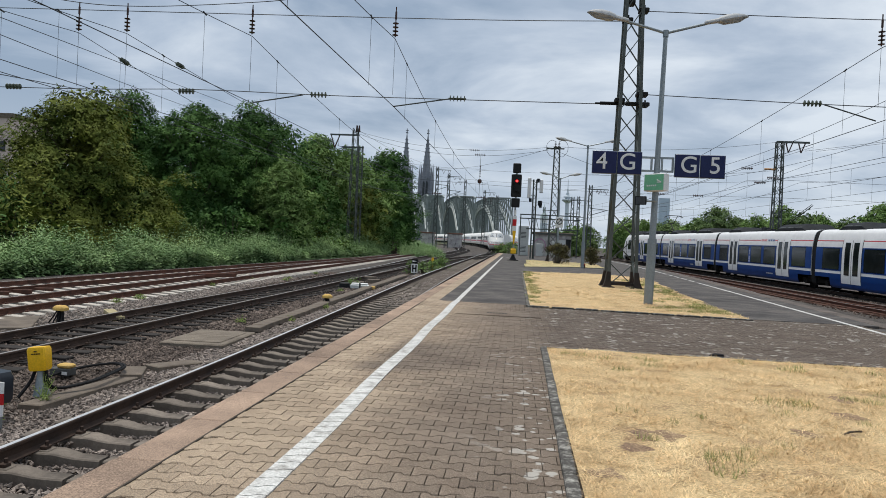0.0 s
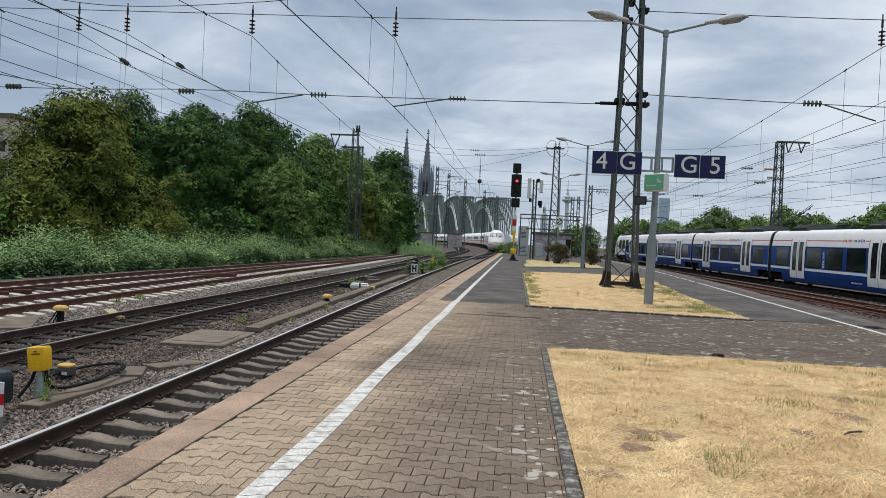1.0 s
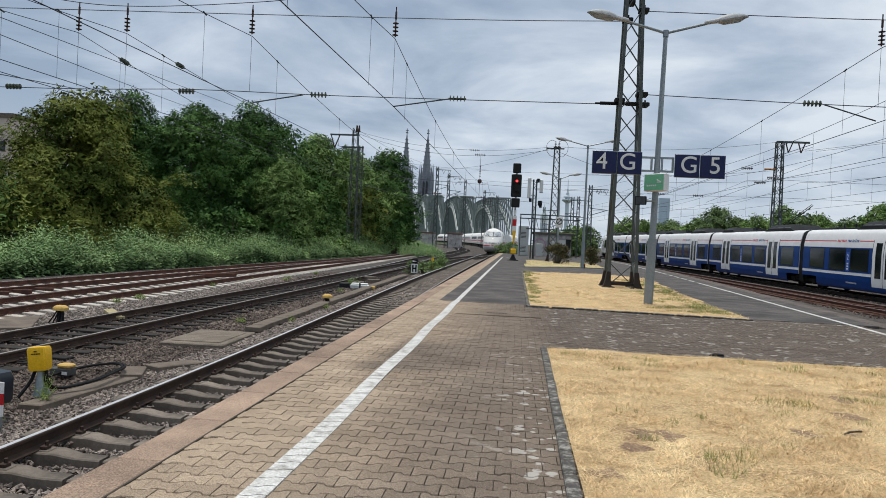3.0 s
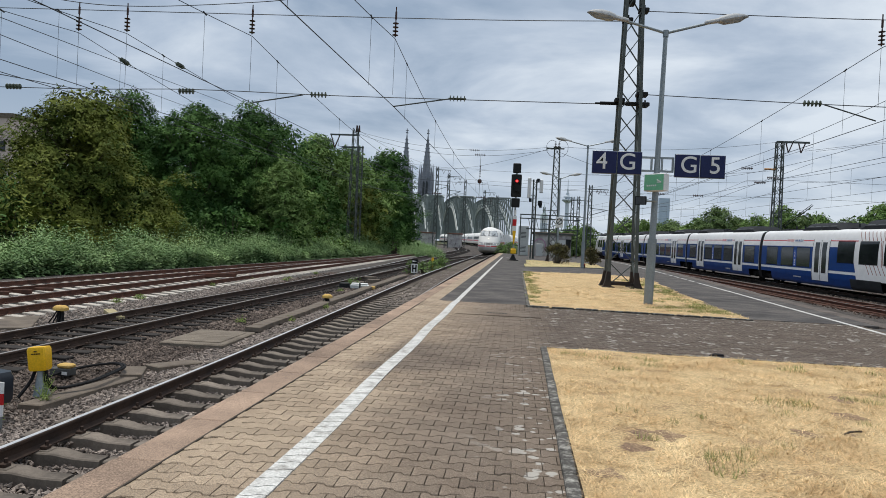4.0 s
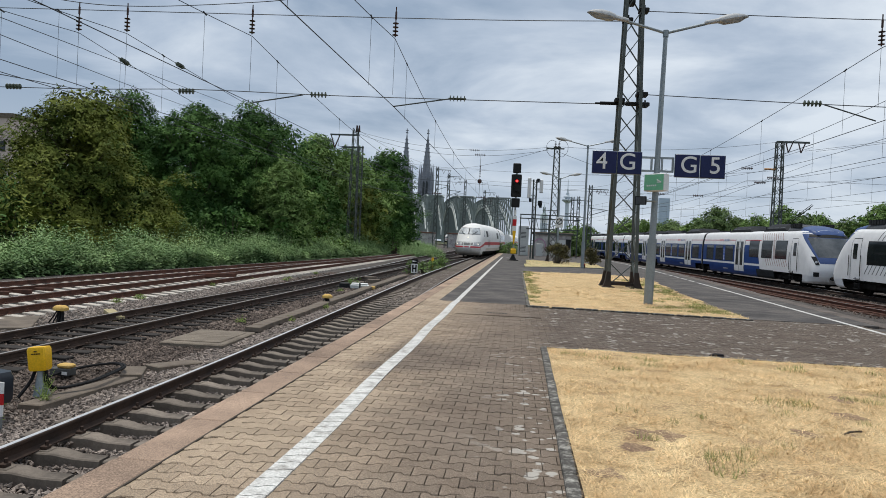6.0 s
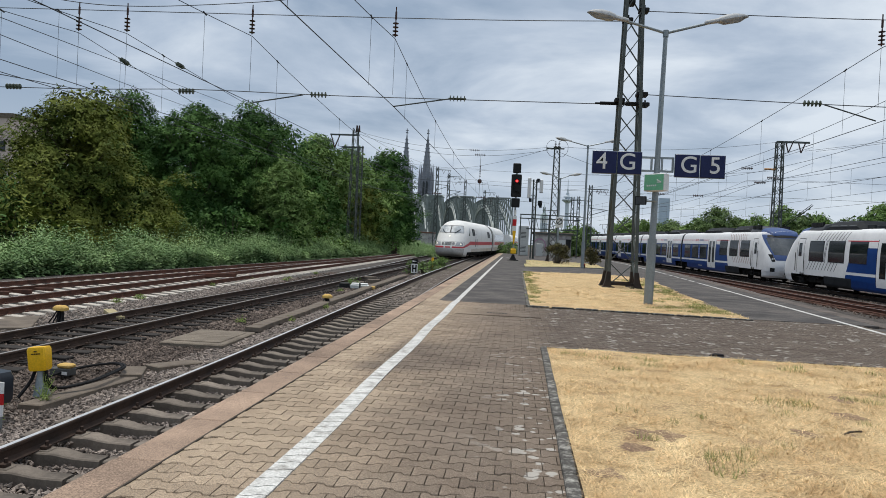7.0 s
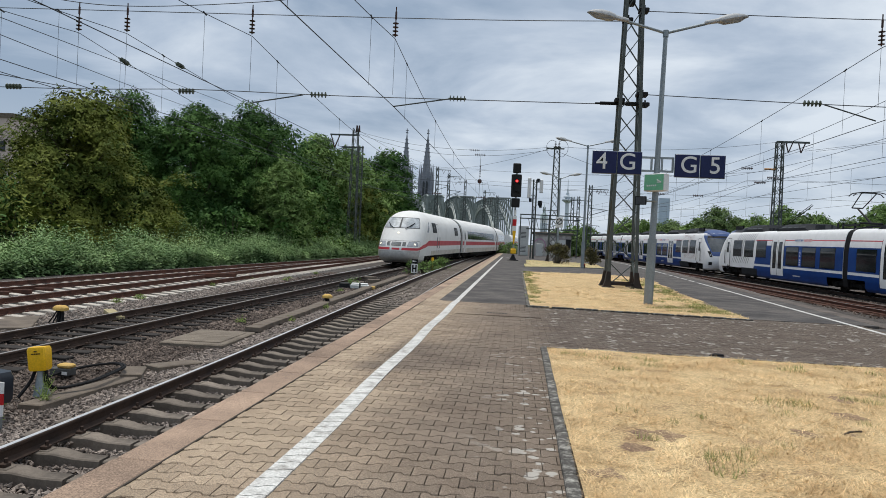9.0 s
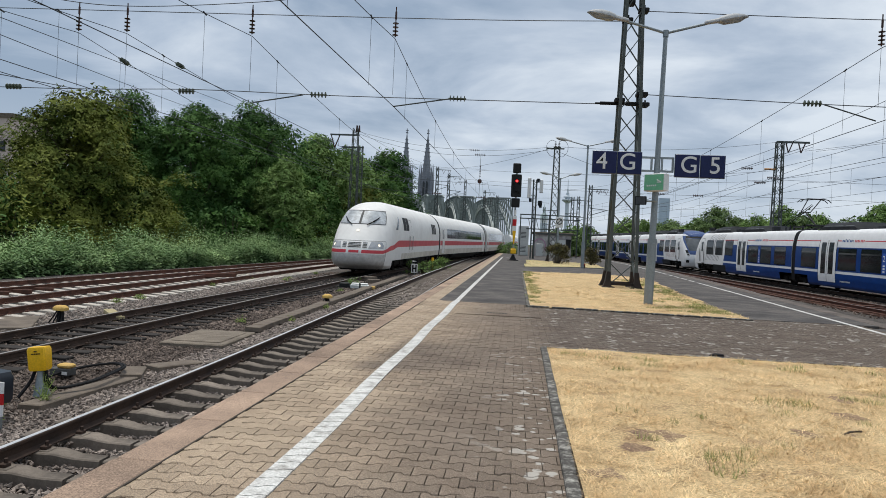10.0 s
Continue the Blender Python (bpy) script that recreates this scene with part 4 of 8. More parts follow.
def talent_side(car, h, L, doors, windows, blue0, blue1, twos, marks):
    """Livery, doors and windows on both sides; all numbers are setbacks from the front."""
    for k in (-1, 1):
        mb = MB()
        cut = 0.4 if blue0 > 1 else 0.0
        h.patch(mb, lambda z: h.side(blue0 - 0.45 + cut * (z - 0.34), z, k), lambda z: h.side(blue1, z, k), 0.8, 1.04, 2, 8, 0.008)
        h.patch(mb, lambda z: h.side(max(blue0 - 0.45 + cut * (z - 0.34), 1.75), z, k), lambda z: h.side(blue1 - 1.75, z, k), 0.27, 0.81, 2, 12, 0.008)
        h.patch(mb, lambda z: h.side(blue0 - 0.05 + cut * (z - 1.4), z, k), lambda z: h.side(blue1, z, k), 1.19, 2.5, 2, 10, 0.006)
        part("blue_livery", mb, M_BLUE, car, "glossy dark blue side panels")
        mb = MB()
        panel(mb, h, max(blue0 - 0.2, 0.0), blue1, 2.83, 2.88, k, 0.006)
        part("red_line", mb, M_ICERED, car, "thin red line")
        for s, w in windows:
            za, zb = (1.67, 2.81) if (blue0 > 1 and s < blue0 + 1) else (1.28, 2.42)
            mb = MB()
            panel(mb, h, s, s + w, za, zb, k, 0.009)
            win = part("window", mb, M_TINT, car, "dark tinted window")
            mb = MB()
            panel(mb, h, s - 0.04, s + w + 0.04, za - 0.04, zb + 0.03, k, 0.006)
            part("window_seal", mb, M_BLACK, win)
        for s in doors:
            mb = MB()
            for e in (s, s + 1.0):
                panel(mb, h, e, e + 0.98, 0.55, 2.9, k, 0.016)
            d = part("door", mb, M_TWHITE, car, "white double sliding door")
            for e in (s + 0.28, s + 1.16):
                mb = MB()
                panel(mb, h, e, e + 0.54, 1.0, 2.76, k, 0.022)
                part("door_window", mb, M_TINT, d)
            mb = MB()
            panel(mb, h, s + 0.975, s + 1.005, 0.55, 2.9, k, 0.021)
            panel(mb, h, s - 0.04, s, 0.55, 2.93, k, 0.014)
            panel(mb, h, s + 1.98, s + 2.02, 0.55, 2.93, k, 0.014)
            part("door_seal", mb, M_BLACK, d)
        for s in twos:
            mb = MB()
            panel(mb, h, s, s + 0.34, 1.26, 2.26, k, 0.008)
            pan = part("class_panel", mb, M_BLUEPALE, car, "paler blue class panel")
            p = h.at(h.side(s + 0.17, 1.98, k), 1.98)
            m = Matrix.Translation(p + Vector((0, -k * 0.016, 0))) @ Euler((radians(90), 0, radians(0 if k > 0 else 180))).to_matrix().to_4x4()
            text_mesh("2", 0.42, M_WHITE, pan, m, "class_number")
            mb = MB()
            for z in (1.32, 1.46, 1.6):
                panel(mb, h, s + 0.08, s + 0.26, z, z + 0.08, k, 0.012)
            part("pictogram", mb, M_WHITE, pan)
        for s in marks:
            part("logo_ground", panel(MB(), h, s - 0.06, s + 2.3, 2.76, 2.98, k, 0.009), M_TWHITE, car)
            mb = MB()
            for i, w in enumerate((0.1, 0.1, 0.07, 0.12, 0.05, 0.12, 0.1, 0.05)):
                panel(mb, h, s + i * 0.155, s + i * 0.155 + w, 2.79, 2.91 + (0.05 if i in (2, 4) else 0), k, 0.012)
            part("logo", mb, M_BLUE, car, "operator logo as dark blue bars")["kind"] = "stuff"
            mb = MB()
            for i, w in enumerate((0.1, 0.1, 0.1, 0.07, 0.1, 0.1, 0.1)):
                panel(mb, h, s + 1.28 + i * 0.14, s + 1.28 + i * 0.14 + w, 2.79, 2.92, k, 0.012)
            part("logo", mb, M_ICERED, car, "operator logo as red bars")["kind"] = "stuff"
            mb = MB()
            for i in range(12):
                panel(mb, h, s + i * 0.09, s + i * 0.09 + 0.06, 0.6, 0.68, k, 0.012)
            part("fleet_lettering", mb, M_WHITE, car, "small white lettering bars")


def roof_box(car, x0, x1, z1=4.0, w=1.05):
    """A roof housing with sloped ends and sides, louvres on the flanks and lighter lids on top."""
    def ring(x, f):
        top = 3.46 + (z1 - 3.46) * f
        return [(x, -w, 3.42), (x, -w, 3.44 + 0.22 * f), (x, -w + 0.26, top - 0.05 * f), (x, -w + 0.36, top), (x, w - 0.36, top), (x, w - 0.26, top - 0.05 * f), (x, w, 3.44 + 0.22 * f), (x, w, 3.42)]
    b = part("roof_box", MB().loft([ring(x0, 0.1), ring(x0 + 0.55, 1.0), ring(x1 - 0.55, 1.0), ring(x1, 0.1)]), M_ROOFGREY, car, "dark grey roof equipment housing")
    n = max(2, int((x1 - x0 - 1.1) / 0.9))
    vents, lids = MB(), MB()
    for i in range(n):
        xa, xb = (x0 + 0.55 + (x1 - x0 - 1.1) * (i + f) / n for f in (0.12, 0.88))
        for s in (-1, 1):
            ya, za, yb, zb = w - 0.05, 3.7, w - 0.23, z1 - 0.1
            vents.add([(xa, s * (ya + 0.012), za), (xb, s * (ya + 0.012), za), (xb, s * (yb + 0.012), zb), (xa, s * (yb + 0.012), zb)], [(0, 1, 2, 3)])
        lids.box(xa, xb, -w + 0.42, w - 0.42, z1 - 0.01, z1 + 0.035, 0.012)
    part("vent_panel", vents, M_ROOFPALE, b)["kind"] = "stuff"
    part("lid", lids, M_FAIRING, b, "paler grey lids")["kind"] = "stuff"


def roof_gear(car, x0, x1, seed):
    """Low cable ducts, resistors and insulators between the roof housings."""
    rnd = random.Random(seed)
    mb = MB().box(x0, x1, -0.5, -0.38, 3.53, 3.63, 0.01).box(x0, x1, 0.3, 0.42, 3.53, 3.61, 0.01)
    x = x0 + 0.3
    while x < x1 - 0.5:
        d = rnd.uniform(0.25, 0.7)
        if rnd.random() < 0.5:
            y = rnd.uniform(-0.8, 0.5)
            mb.box(x, x + d, y, y + 0.4, 3.53, 3.53 + rnd.uniform(0.12, 0.34), 0.02)
        else:
            y = rnd.uniform(-0.7, 0.7)
            mb.tube((x, y, 3.53), (x, y, 3.53 + rnd.uniform(0.2, 0.42)), 0.07, 0.05, 8)
        x += d + rnd.uniform(0.1, 0.5)
    part("roof_gear", mb, M_ROOFGREY, car, "low dark roof ducts and insulators")["kind"] = "stuff"


def pantograph(car, x):
    pn = part("pantograph", MB().box(x - 0.9, x + 0.9, -0.7, -0.62, 3.7, 3.8).box(x - 0.9, x + 0.9, 0.62, 0.7, 3.7, 3.8)
              .tube((x - 0.8, 0.0, 3.85), (x + 0.75, 0.0, 4.75), 0.06, 0.045).tube((x + 0.75, -0.3, 4.75), (x - 0.4, -0.4, 5.5), 0.03)
              .tube((x + 0.75, 0.3, 4.75), (x - 0.4, 0.4, 5.5), 0.03).tube((x + 0.75, -0.3, 4.75), (x + 0.75, 0.3, 4.75), 0.035)
              .tube((x - 0.8, -0.6, 3.85), (x - 0.8, 0.6, 3.85), 0.06), M_DARK, car, "raised black pantograph")
    mb = MB()
    for dx in (-0.25, 0.25):
        mb.wire([(x - 0.4 + dx, -0.95, 5.32), (x - 0.4 + dx, -0.78, 5.48), (x - 0.4 + dx, -0.5, 5.54), (x - 0.4 + dx, 0.5, 5.54), (x - 0.4 + dx, 0.78, 5.48), (x - 0.4 + dx, 0.95, 5.32)], 0.028)
    part("collector_head", mb, M_DARK, pn)


def talent_end(coupled=True):
    L = 21.4
    h = Hull(T_W, T_S, T_P, L, 2.7)
    car = thing("regional_end_car", label="white and blue regional train end car with a rounded cab", category="train", group="cars of the regional trains")
    part("body", h.body(T_ZS), M_TWHITE, car, "glossy white painted body", angle=50)
    mb = MB()
    h.patch(mb, lambda z: -1.5, lambda z: 1.5, 0.3, 0.82, 44, 14, 0.0)
    part("nose_shell", mb, M_TWHITE, car, "white lower nose shell")
    # blue mask and windscreen
    mb = MB()
    h.patch(mb, lambda z: -0.62 - 0.24 * (z - 2.2), lambda z: 0.62 + 0.24 * (z - 2.2), 1.5, 3.5, 30, 16, 0.006)
    part("cab_mask", mb, M_CABBLUE, car, "blue cab mask round the windscreen")
    mb = MB()
    h.patch(mb, lambda z: -0.52 - 0.17 * (z - 2.2), lambda z: 0.52 + 0.17 * (z - 2.2), 1.86, 3.02, 24, 12, 0.012)
    ws = part("windscreen", mb, M_WINDSCREENB, car, "grey reflecting windscreen")
    mb = MB()
    h.patch(mb, lambda z: -0.6, lambda z: 0.6, 3.05, 3.24, 14, 3, 0.013)
    part("destination_display", mb, M_DARK, car)
    # fairing over the cab
    def fairing_ring(x, w, z):
        low = min(z, 3.52)
        return [(x, w * 1.12, 3.2), (x, w * 1.06, low), (x, w * 0.92, low + (z - low) * 0.6), (x, w * 0.7, z - 0.08 * min(1, z - 3.1)), (x, w * 0.35, z), (x, -w * 0.35, z), (x, -w * 0.7, z - 0.08 * min(1, z - 3.1)), (x, -w * 0.92, low + (z - low) * 0.6), (x, -w * 1.06, low), (x, -w * 1.12, 3.2)]

    cap = [fairing_ring(*q) for q in ((-1.75, 0.7, 3.25), (-2.05, 0.84, 3.44), (-2.4, 0.93, 3.58), (-2.85, 0.98, 3.71), (-3.4, 1.0, 3.81))]
    part("cab_cap", MB().loft(cap), M_CABBLUE, car, "rounded blue cap over the windscreen", angle=70)
    rear = [fairing_ring(*q) for q in ((-3.402, 0.99, 3.8), (-4.2, 1.02, 3.88), (-5.2, 1.05, 3.93), (-5.25, 1.0, 3.89))]
    fr = part("roof_fairing", MB().loft(rear), M_FAIRING, car, "dull grey roof fairing behind the cab", angle=60)
    mb = MB()
    for k in (-1, 1):
        for i in range(6):
            x = -3.7 - i * 0.25
            mb.box(x - 0.1, x + 0.1, k * 0.98 - 0.06, k * 0.98 + 0.06, 3.7, 3.95)
    part("fairing_louvre", mb, M_DARK, fr)
    # headlights, coupler opening, cab doors
    for k in (-1, 1):
        mb = MB()
        h.patch(mb, lambda z: k * (0.47 + 0.12 * (z - 1.4)), lambda z: k * (0.6 + 0.2 * (z - 1.4)), 1.4, 1.9, 6, 6, 0.013)
        q = part("headlight", mb, M_DARK, car, "dark slanted headlight cluster")
        c, n = h.at(k * 0.56, 1.58), h.normal(k * 0.56, 1.58)
        part("lamp_lens", MB().tube(c + n * 0.008, c + n * 0.024, 0.08, n=12), M_LENS, q)
        mb = MB()
        h.patch(mb, lambda z: k * 0.5, lambda z: k * 0.7, 0.72, 0.98, 6, 3, 0.01)
        part("nose_vent", mb, M_DARK, car)
        mb = MB()
        for s in (2.85, 3.75):
            panel(mb, h, s, s + 0.03, 0.9, 2.98, k, 0.006)
        panel(mb, h, 2.85, 3.78, 2.96, 2.99, k, 0.006)
        d = part("cab_door", mb, M_SEAL, car, "cab door outline")
        mb = MB()
        panel(mb, h, 3.05, 3.45, 1.9, 2.7, k, 0.008)
        part("door_window", mb, M_TINT, d)
        mb = MB()
        for s in (2.75, 3.9):
            a, b = h.at(h.side(s, 1.0, k), 1.0), h.at(h.side(s, 2.1, k), 2.1)
            mb.tube(a + Vector((0, -0.06 * k, 0)), b + Vector((0, -0.06 * k, 0)), 0.02, n=6)
        part("handrail", mb, M_DARK, d)
        # slanted stripes over the white zone
        mb = MB()
        for i in range(10):
            e = 5.15 + i * 0.36
            panel(mb, h, e, e + 0.06, 2.86, 3.34, k, 0.006, 0.75)
            panel(mb, h, e - 0.95, e - 0.89, 1.14, 1.64, k, 0.006, 0.75)
        for e in (6.34, 6.46):
            panel(mb, h, e - 0.1, e - 0.05, 1.64, 2.86, k, 0.006, 0.16)
        part("stripe_decal", mb, M_STRIPE if coupled else M_STRIPERED, car, "slanted dark pinstripes" if coupled else "slanted rust red pinstripes")
        mb = MB()
        panel(mb, h, 6.3, 9.3, 0.27, 0.84, k, 0.011, 0.1, 12)
        part("grey_skirt", mb, M_ROOFGREY, car, "grey equipment skirt")
        mb = MB()
        for z in (0.35, 0.6, 0.85):
            a = h.at(h.side(3.6, 1.0, k), 1.0)
            mb.box(a.x - 0.2, a.x + 0.2, a.y - 0.1, a.y + 0.1, z, z + 0.03)
        for dx in (-0.2, 0.2):
            mb.box(a.x + dx - 0.015, a.x + dx + 0.015, a.y - 0.02, a.y + 0.02, 0.35, 0.95)
        part("cab_step", mb, M_DARK, car)
    part("coupler", MB().box(-0.3, 0.38, -0.28, 0.28, 0.75, 1.25, 0.05).box(-0.4, 0.2, -0.6, 0.6, 0.55, 0.75, 0.04), M_UNDER, car)
    talent_side(car, h, L, [11.75], [(4.45, 1.72), (6.78, 1.72), (9.08, 1.72), (14.1, 1.75), (16.4, 1.75), (18.75, 1.75)], 8.95, L, [15.95], [15.2])
    for x0, x1 in ((-9.4, -5.3), (-16.2, -11.4)):
        roof_box(car, x0, x1, 3.95 if x0 > -10 else 3.9)
    roof_gear(car, -11.4, -9.4, 3)
    roof_gear(car, -21.2, -16.4, 4)
    part("rail_guard", MB().box(-3.3, -1.0, -1.05, 1.05, 0.18, 0.6, 0.06), M_UNDER, car, "dark rail guard under the nose")
    bogie(car, -4.6, 2.4)
    if coupled:
        pantograph(car, -20.45)
    bellows(car, T_W, L, 0.5)
    bogie(car, -L - 0.25, 2.6)
    part("underframe", MB().box(-19.0, -6.6, -1.2, 1.2, 0.28, 0.7, 0.04), M_UNDER, car)
    return car


def talent_mid():
    L = 17.2
    flat, pp = [(0.3, 0.0), (3.64, 0.0)], [(0.3, 0.02), (3.64, 0.02)]
    h = Hull(T_W, flat, pp, L, 2.0)
    car = thing("regional_middle_car", label="white and blue regional train middle car with sliding doors", category="train", group="cars of the regional trains")
    part("body", h.body(T_ZS, 2), M_TWHITE, car, "glossy white painted body")
    talent_side(car, h, L, [3.1, 12.2], [(0.85, 1.85), (5.35, 1.85), (7.7, 1.85), (10.1, 1.85), (14.5, 1.85)], 0.0, L, [9.65], [5.6])
    roof_box(car, -6.6, -1.9, 3.9)
    roof_gear(car, -12.4, -6.8, 5)
    roof_box(car, -15.6, -12.6, 3.86)
    bellows(car, T_W, L, 0.5)
    bogie(car, -L - 0.25, 2.6)
    part("underframe", MB().box(-15, -2.4, -1.2, 1.2, 0.28, 0.7, 0.04), M_UNDER, car)
    return car


M_SEAL = mat("dark_seam", (0.07, 0.07, 0.07), (0.1, 0.1, 0.1), 3, 0.7, bump=0)
# express windscreen: white sky reflections are painted as pale mottling in the base
M_WINDSCREEN = mat("windscreen_painted_reflection", (0.27, 0.3, 0.32), (0.58, 0.61, 0.63), 1.3, 0.45, bump=0, fine=4.0, spec=0.25, finemix=0.3)
M_TINT = mat("tinted_window", (0.005, 0.007, 0.009), (0.018, 0.022, 0.024), 0.9, 0.08, bump=0, spec=0.3)
M_WINDSCREENB = mat("dark_windscreen", (0.05, 0.058, 0.064), (0.11, 0.12, 0.13), 1.1, 0.12, bump=0, spec=0.5)
M_BLUEPALE = mat("class_panel_blue", (0.03, 0.1, 0.42), (0.025, 0.085, 0.36), 1.5, 0.3, bump=0)
M_FAIRING = mat("fairing_grey", (0.085, 0.09, 0.1), (0.06, 0.066, 0.074), 1.2, 0.6, bump=0, spec=0.15)
M_CABBLUE = mat("cab_blue_grey", (0.05, 0.088, 0.22), (0.042, 0.074, 0.185), 1.2, 0.4, bump=0, spec=0.25)
M_STRIPERED = mat("rust_red_decal", (0.28, 0.1, 0.08), (0.24, 0.09, 0.075), 2, 0.4, bump=0)
M_STRIPE = mat("dark_decal", (0.06, 0.06, 0.075), (0.045, 0.045, 0.06), 2, 0.4, bump=0)
M_LENS = mat("lamp_lens", (0.44, 0.45, 0.46), (0.3, 0.32, 0.35), 3, 0.15, bump=0, spec=0.5)
M_HEAD = glow("headlight_glow", (1.0, 0.9, 0.7), 0.9)


class Line:
    """A way along a track by length; y0 is where the length is zero, way is +1 or -1 along y."""

    def __init__(self, path, y0, y1):
        ys = np.linspace(y0, y1, 1200)
        xs = np.interp(ys, *path)
        zs = np.array([rz(y) for y in ys])
        self.p = np.stack([xs, ys, zs], 1)
        self.s = np.concatenate([[0], np.cumsum(np.linalg.norm(np.diff(self.p, axis=0), axis=1))])

    def at(self, s):
        return Vector([float(np.interp(s, self.s, self.p[:, i])) for i in range(3)])

    def length_at_y(self, y):
        o = np.argsort(self.p[:, 1])
        return float(np.interp(y, self.p[o, 1], self.s[o]))


def car_pose(line, nose, b0, b1, sgn=1):
    """Pose of a car whose nose is at that length and whose pivots lie b0 and b1 behind it; sgn -1: it faces against the way."""
    f, r = line.at(nose - sgn * b0), line.at(nose - sgn * b1)
    d = (f - r).normalized()
    y = Vector((0, 0, 1)).cross(d).normalized()
    z = d.cross(y)
    m = Matrix((d, y, z)).transposed().to_4x4()
    m.translation = f + d * b0
    return m


# ---------------------------------------------------------------- trees and weeds
def leaf_facets(centers, radii, per, size, rng, flat=0.75, up=0.35, aim=None):
    """Small leaves in clumps: array (n, 3, 3); up bends the leaves towards the sky, aim pushes a clump's leaves outwards."""
    out = []
    for i, (c, r) in enumerate(zip(centers, radii)):
        n = max(8, int(per * r * r))
        k = max(3, n // 13)
        d = rng.normal(size=(k, 3))
        d /= np.linalg.norm(d, axis=1)[:, None]
        d[:, 2] = np.where(d[:, 2] < -0.12, -d[:, 2], d[:, 2])
        rad = r * rng.uniform(0.5, 1.0, (k, 1)) ** 0.5 * rng.uniform(0.88, 1.2, (k, 1))
        p = np.asarray(c) + d * rad * np.array([1, 1, flat])
        if aim is not None:
            q = np.linalg.norm(p[:, :2] - np.asarray(c)[:2], axis=1)
            p[:, 2] -= 0.28 * q * q / max(r, 0.01)
        tuft = d * 0.8 + rng.normal(scale=0.25, size=(k, 3)) + np.array([0, 0, up])
        tuft /= np.linalg.norm(tuft, axis=1)[:, None]
        which = rng.integers(0, k, n)
        nrm = tuft[which] + rng.normal(scale=0.16, size=(n, 3))
        nrm /= np.linalg.norm(nrm, axis=1)[:, None]
        spread = rng.normal(size=(n, 3)) * size * 1.7
        spread -= nrm * (np.sum(spread * nrm, axis=1)[:, None] * 0.75)
        p = p[which] + spread
        a = np.cross(nrm, rng.normal(size=(n, 3)))
        a /= np.linalg.norm(a, axis=1)[:, None]
        b = np.cross(nrm, a)
        s = size * rng.uniform(0.5, 1.3, (n, 1))
        w = s * rng.uniform(0.6, 1.05, (n, 1))
        out.append(np.stack([p - a * s * 0.6 + b * w * 0.62, p + a * s * 1.1, p - a * s * 0.6 - b * w * 0.62], 1))
    return np.concatenate(out)


ROUND = ([0, 0.12, 0.35, 0.6, 0.8, 0.92, 1.0], [0.55, 0.85, 1.0, 0.95, 0.72, 0.45, 0.16])
CONE = ([0, 0.1, 0.3, 0.5, 0.75, 0.92, 1.0], [0.8, 1.0, 0.96, 0.82, 0.62, 0.42, 0.16])
WILD = ([0, 0.15, 0.4, 0.65, 0.85, 1.0], [0.5, 0.8, 1.0, 0.85, 0.6, 0.2])


def crown_clumps(rng, base, width, height, n, form, rough):
    """Clump centres and sizes on the uneven skin of a crown, with an inner set behind them."""
    cx, cy, cz = base
    cs, rs = [], []
    ox = rng.uniform(0, 50)
    golden = 2.39996
    for i in range(n):
        k = (i + 0.5) / n
        k = 1 - (1 - k) ** 0.8
        a = i * golden + rng.normal() * 0.2
        r = np.interp(k, form[0], form[1]) * width / 2
        f = 1 + rough * noise.noise((ox + 1.6 * math.cos(a) * r / 3, 1.6 * math.sin(a) * r / 3, k * height / 2.2)) + rng.normal() * 0.05
        r = max(r * f - 0.05 * width, 0.02)
        z = k * height * (0.97 + 0.05 * noise.noise((ox + 2 * math.cos(a), 2 * math.sin(a), 9)))
        cs.append(np.array([cx + r * math.cos(a), cy + r * math.sin(a), cz + z - 0.04 * height]))
        rs.append(rng.uniform(0.085, 0.17) * (0.5 * width + 0.35 * height))
    return cs, rs


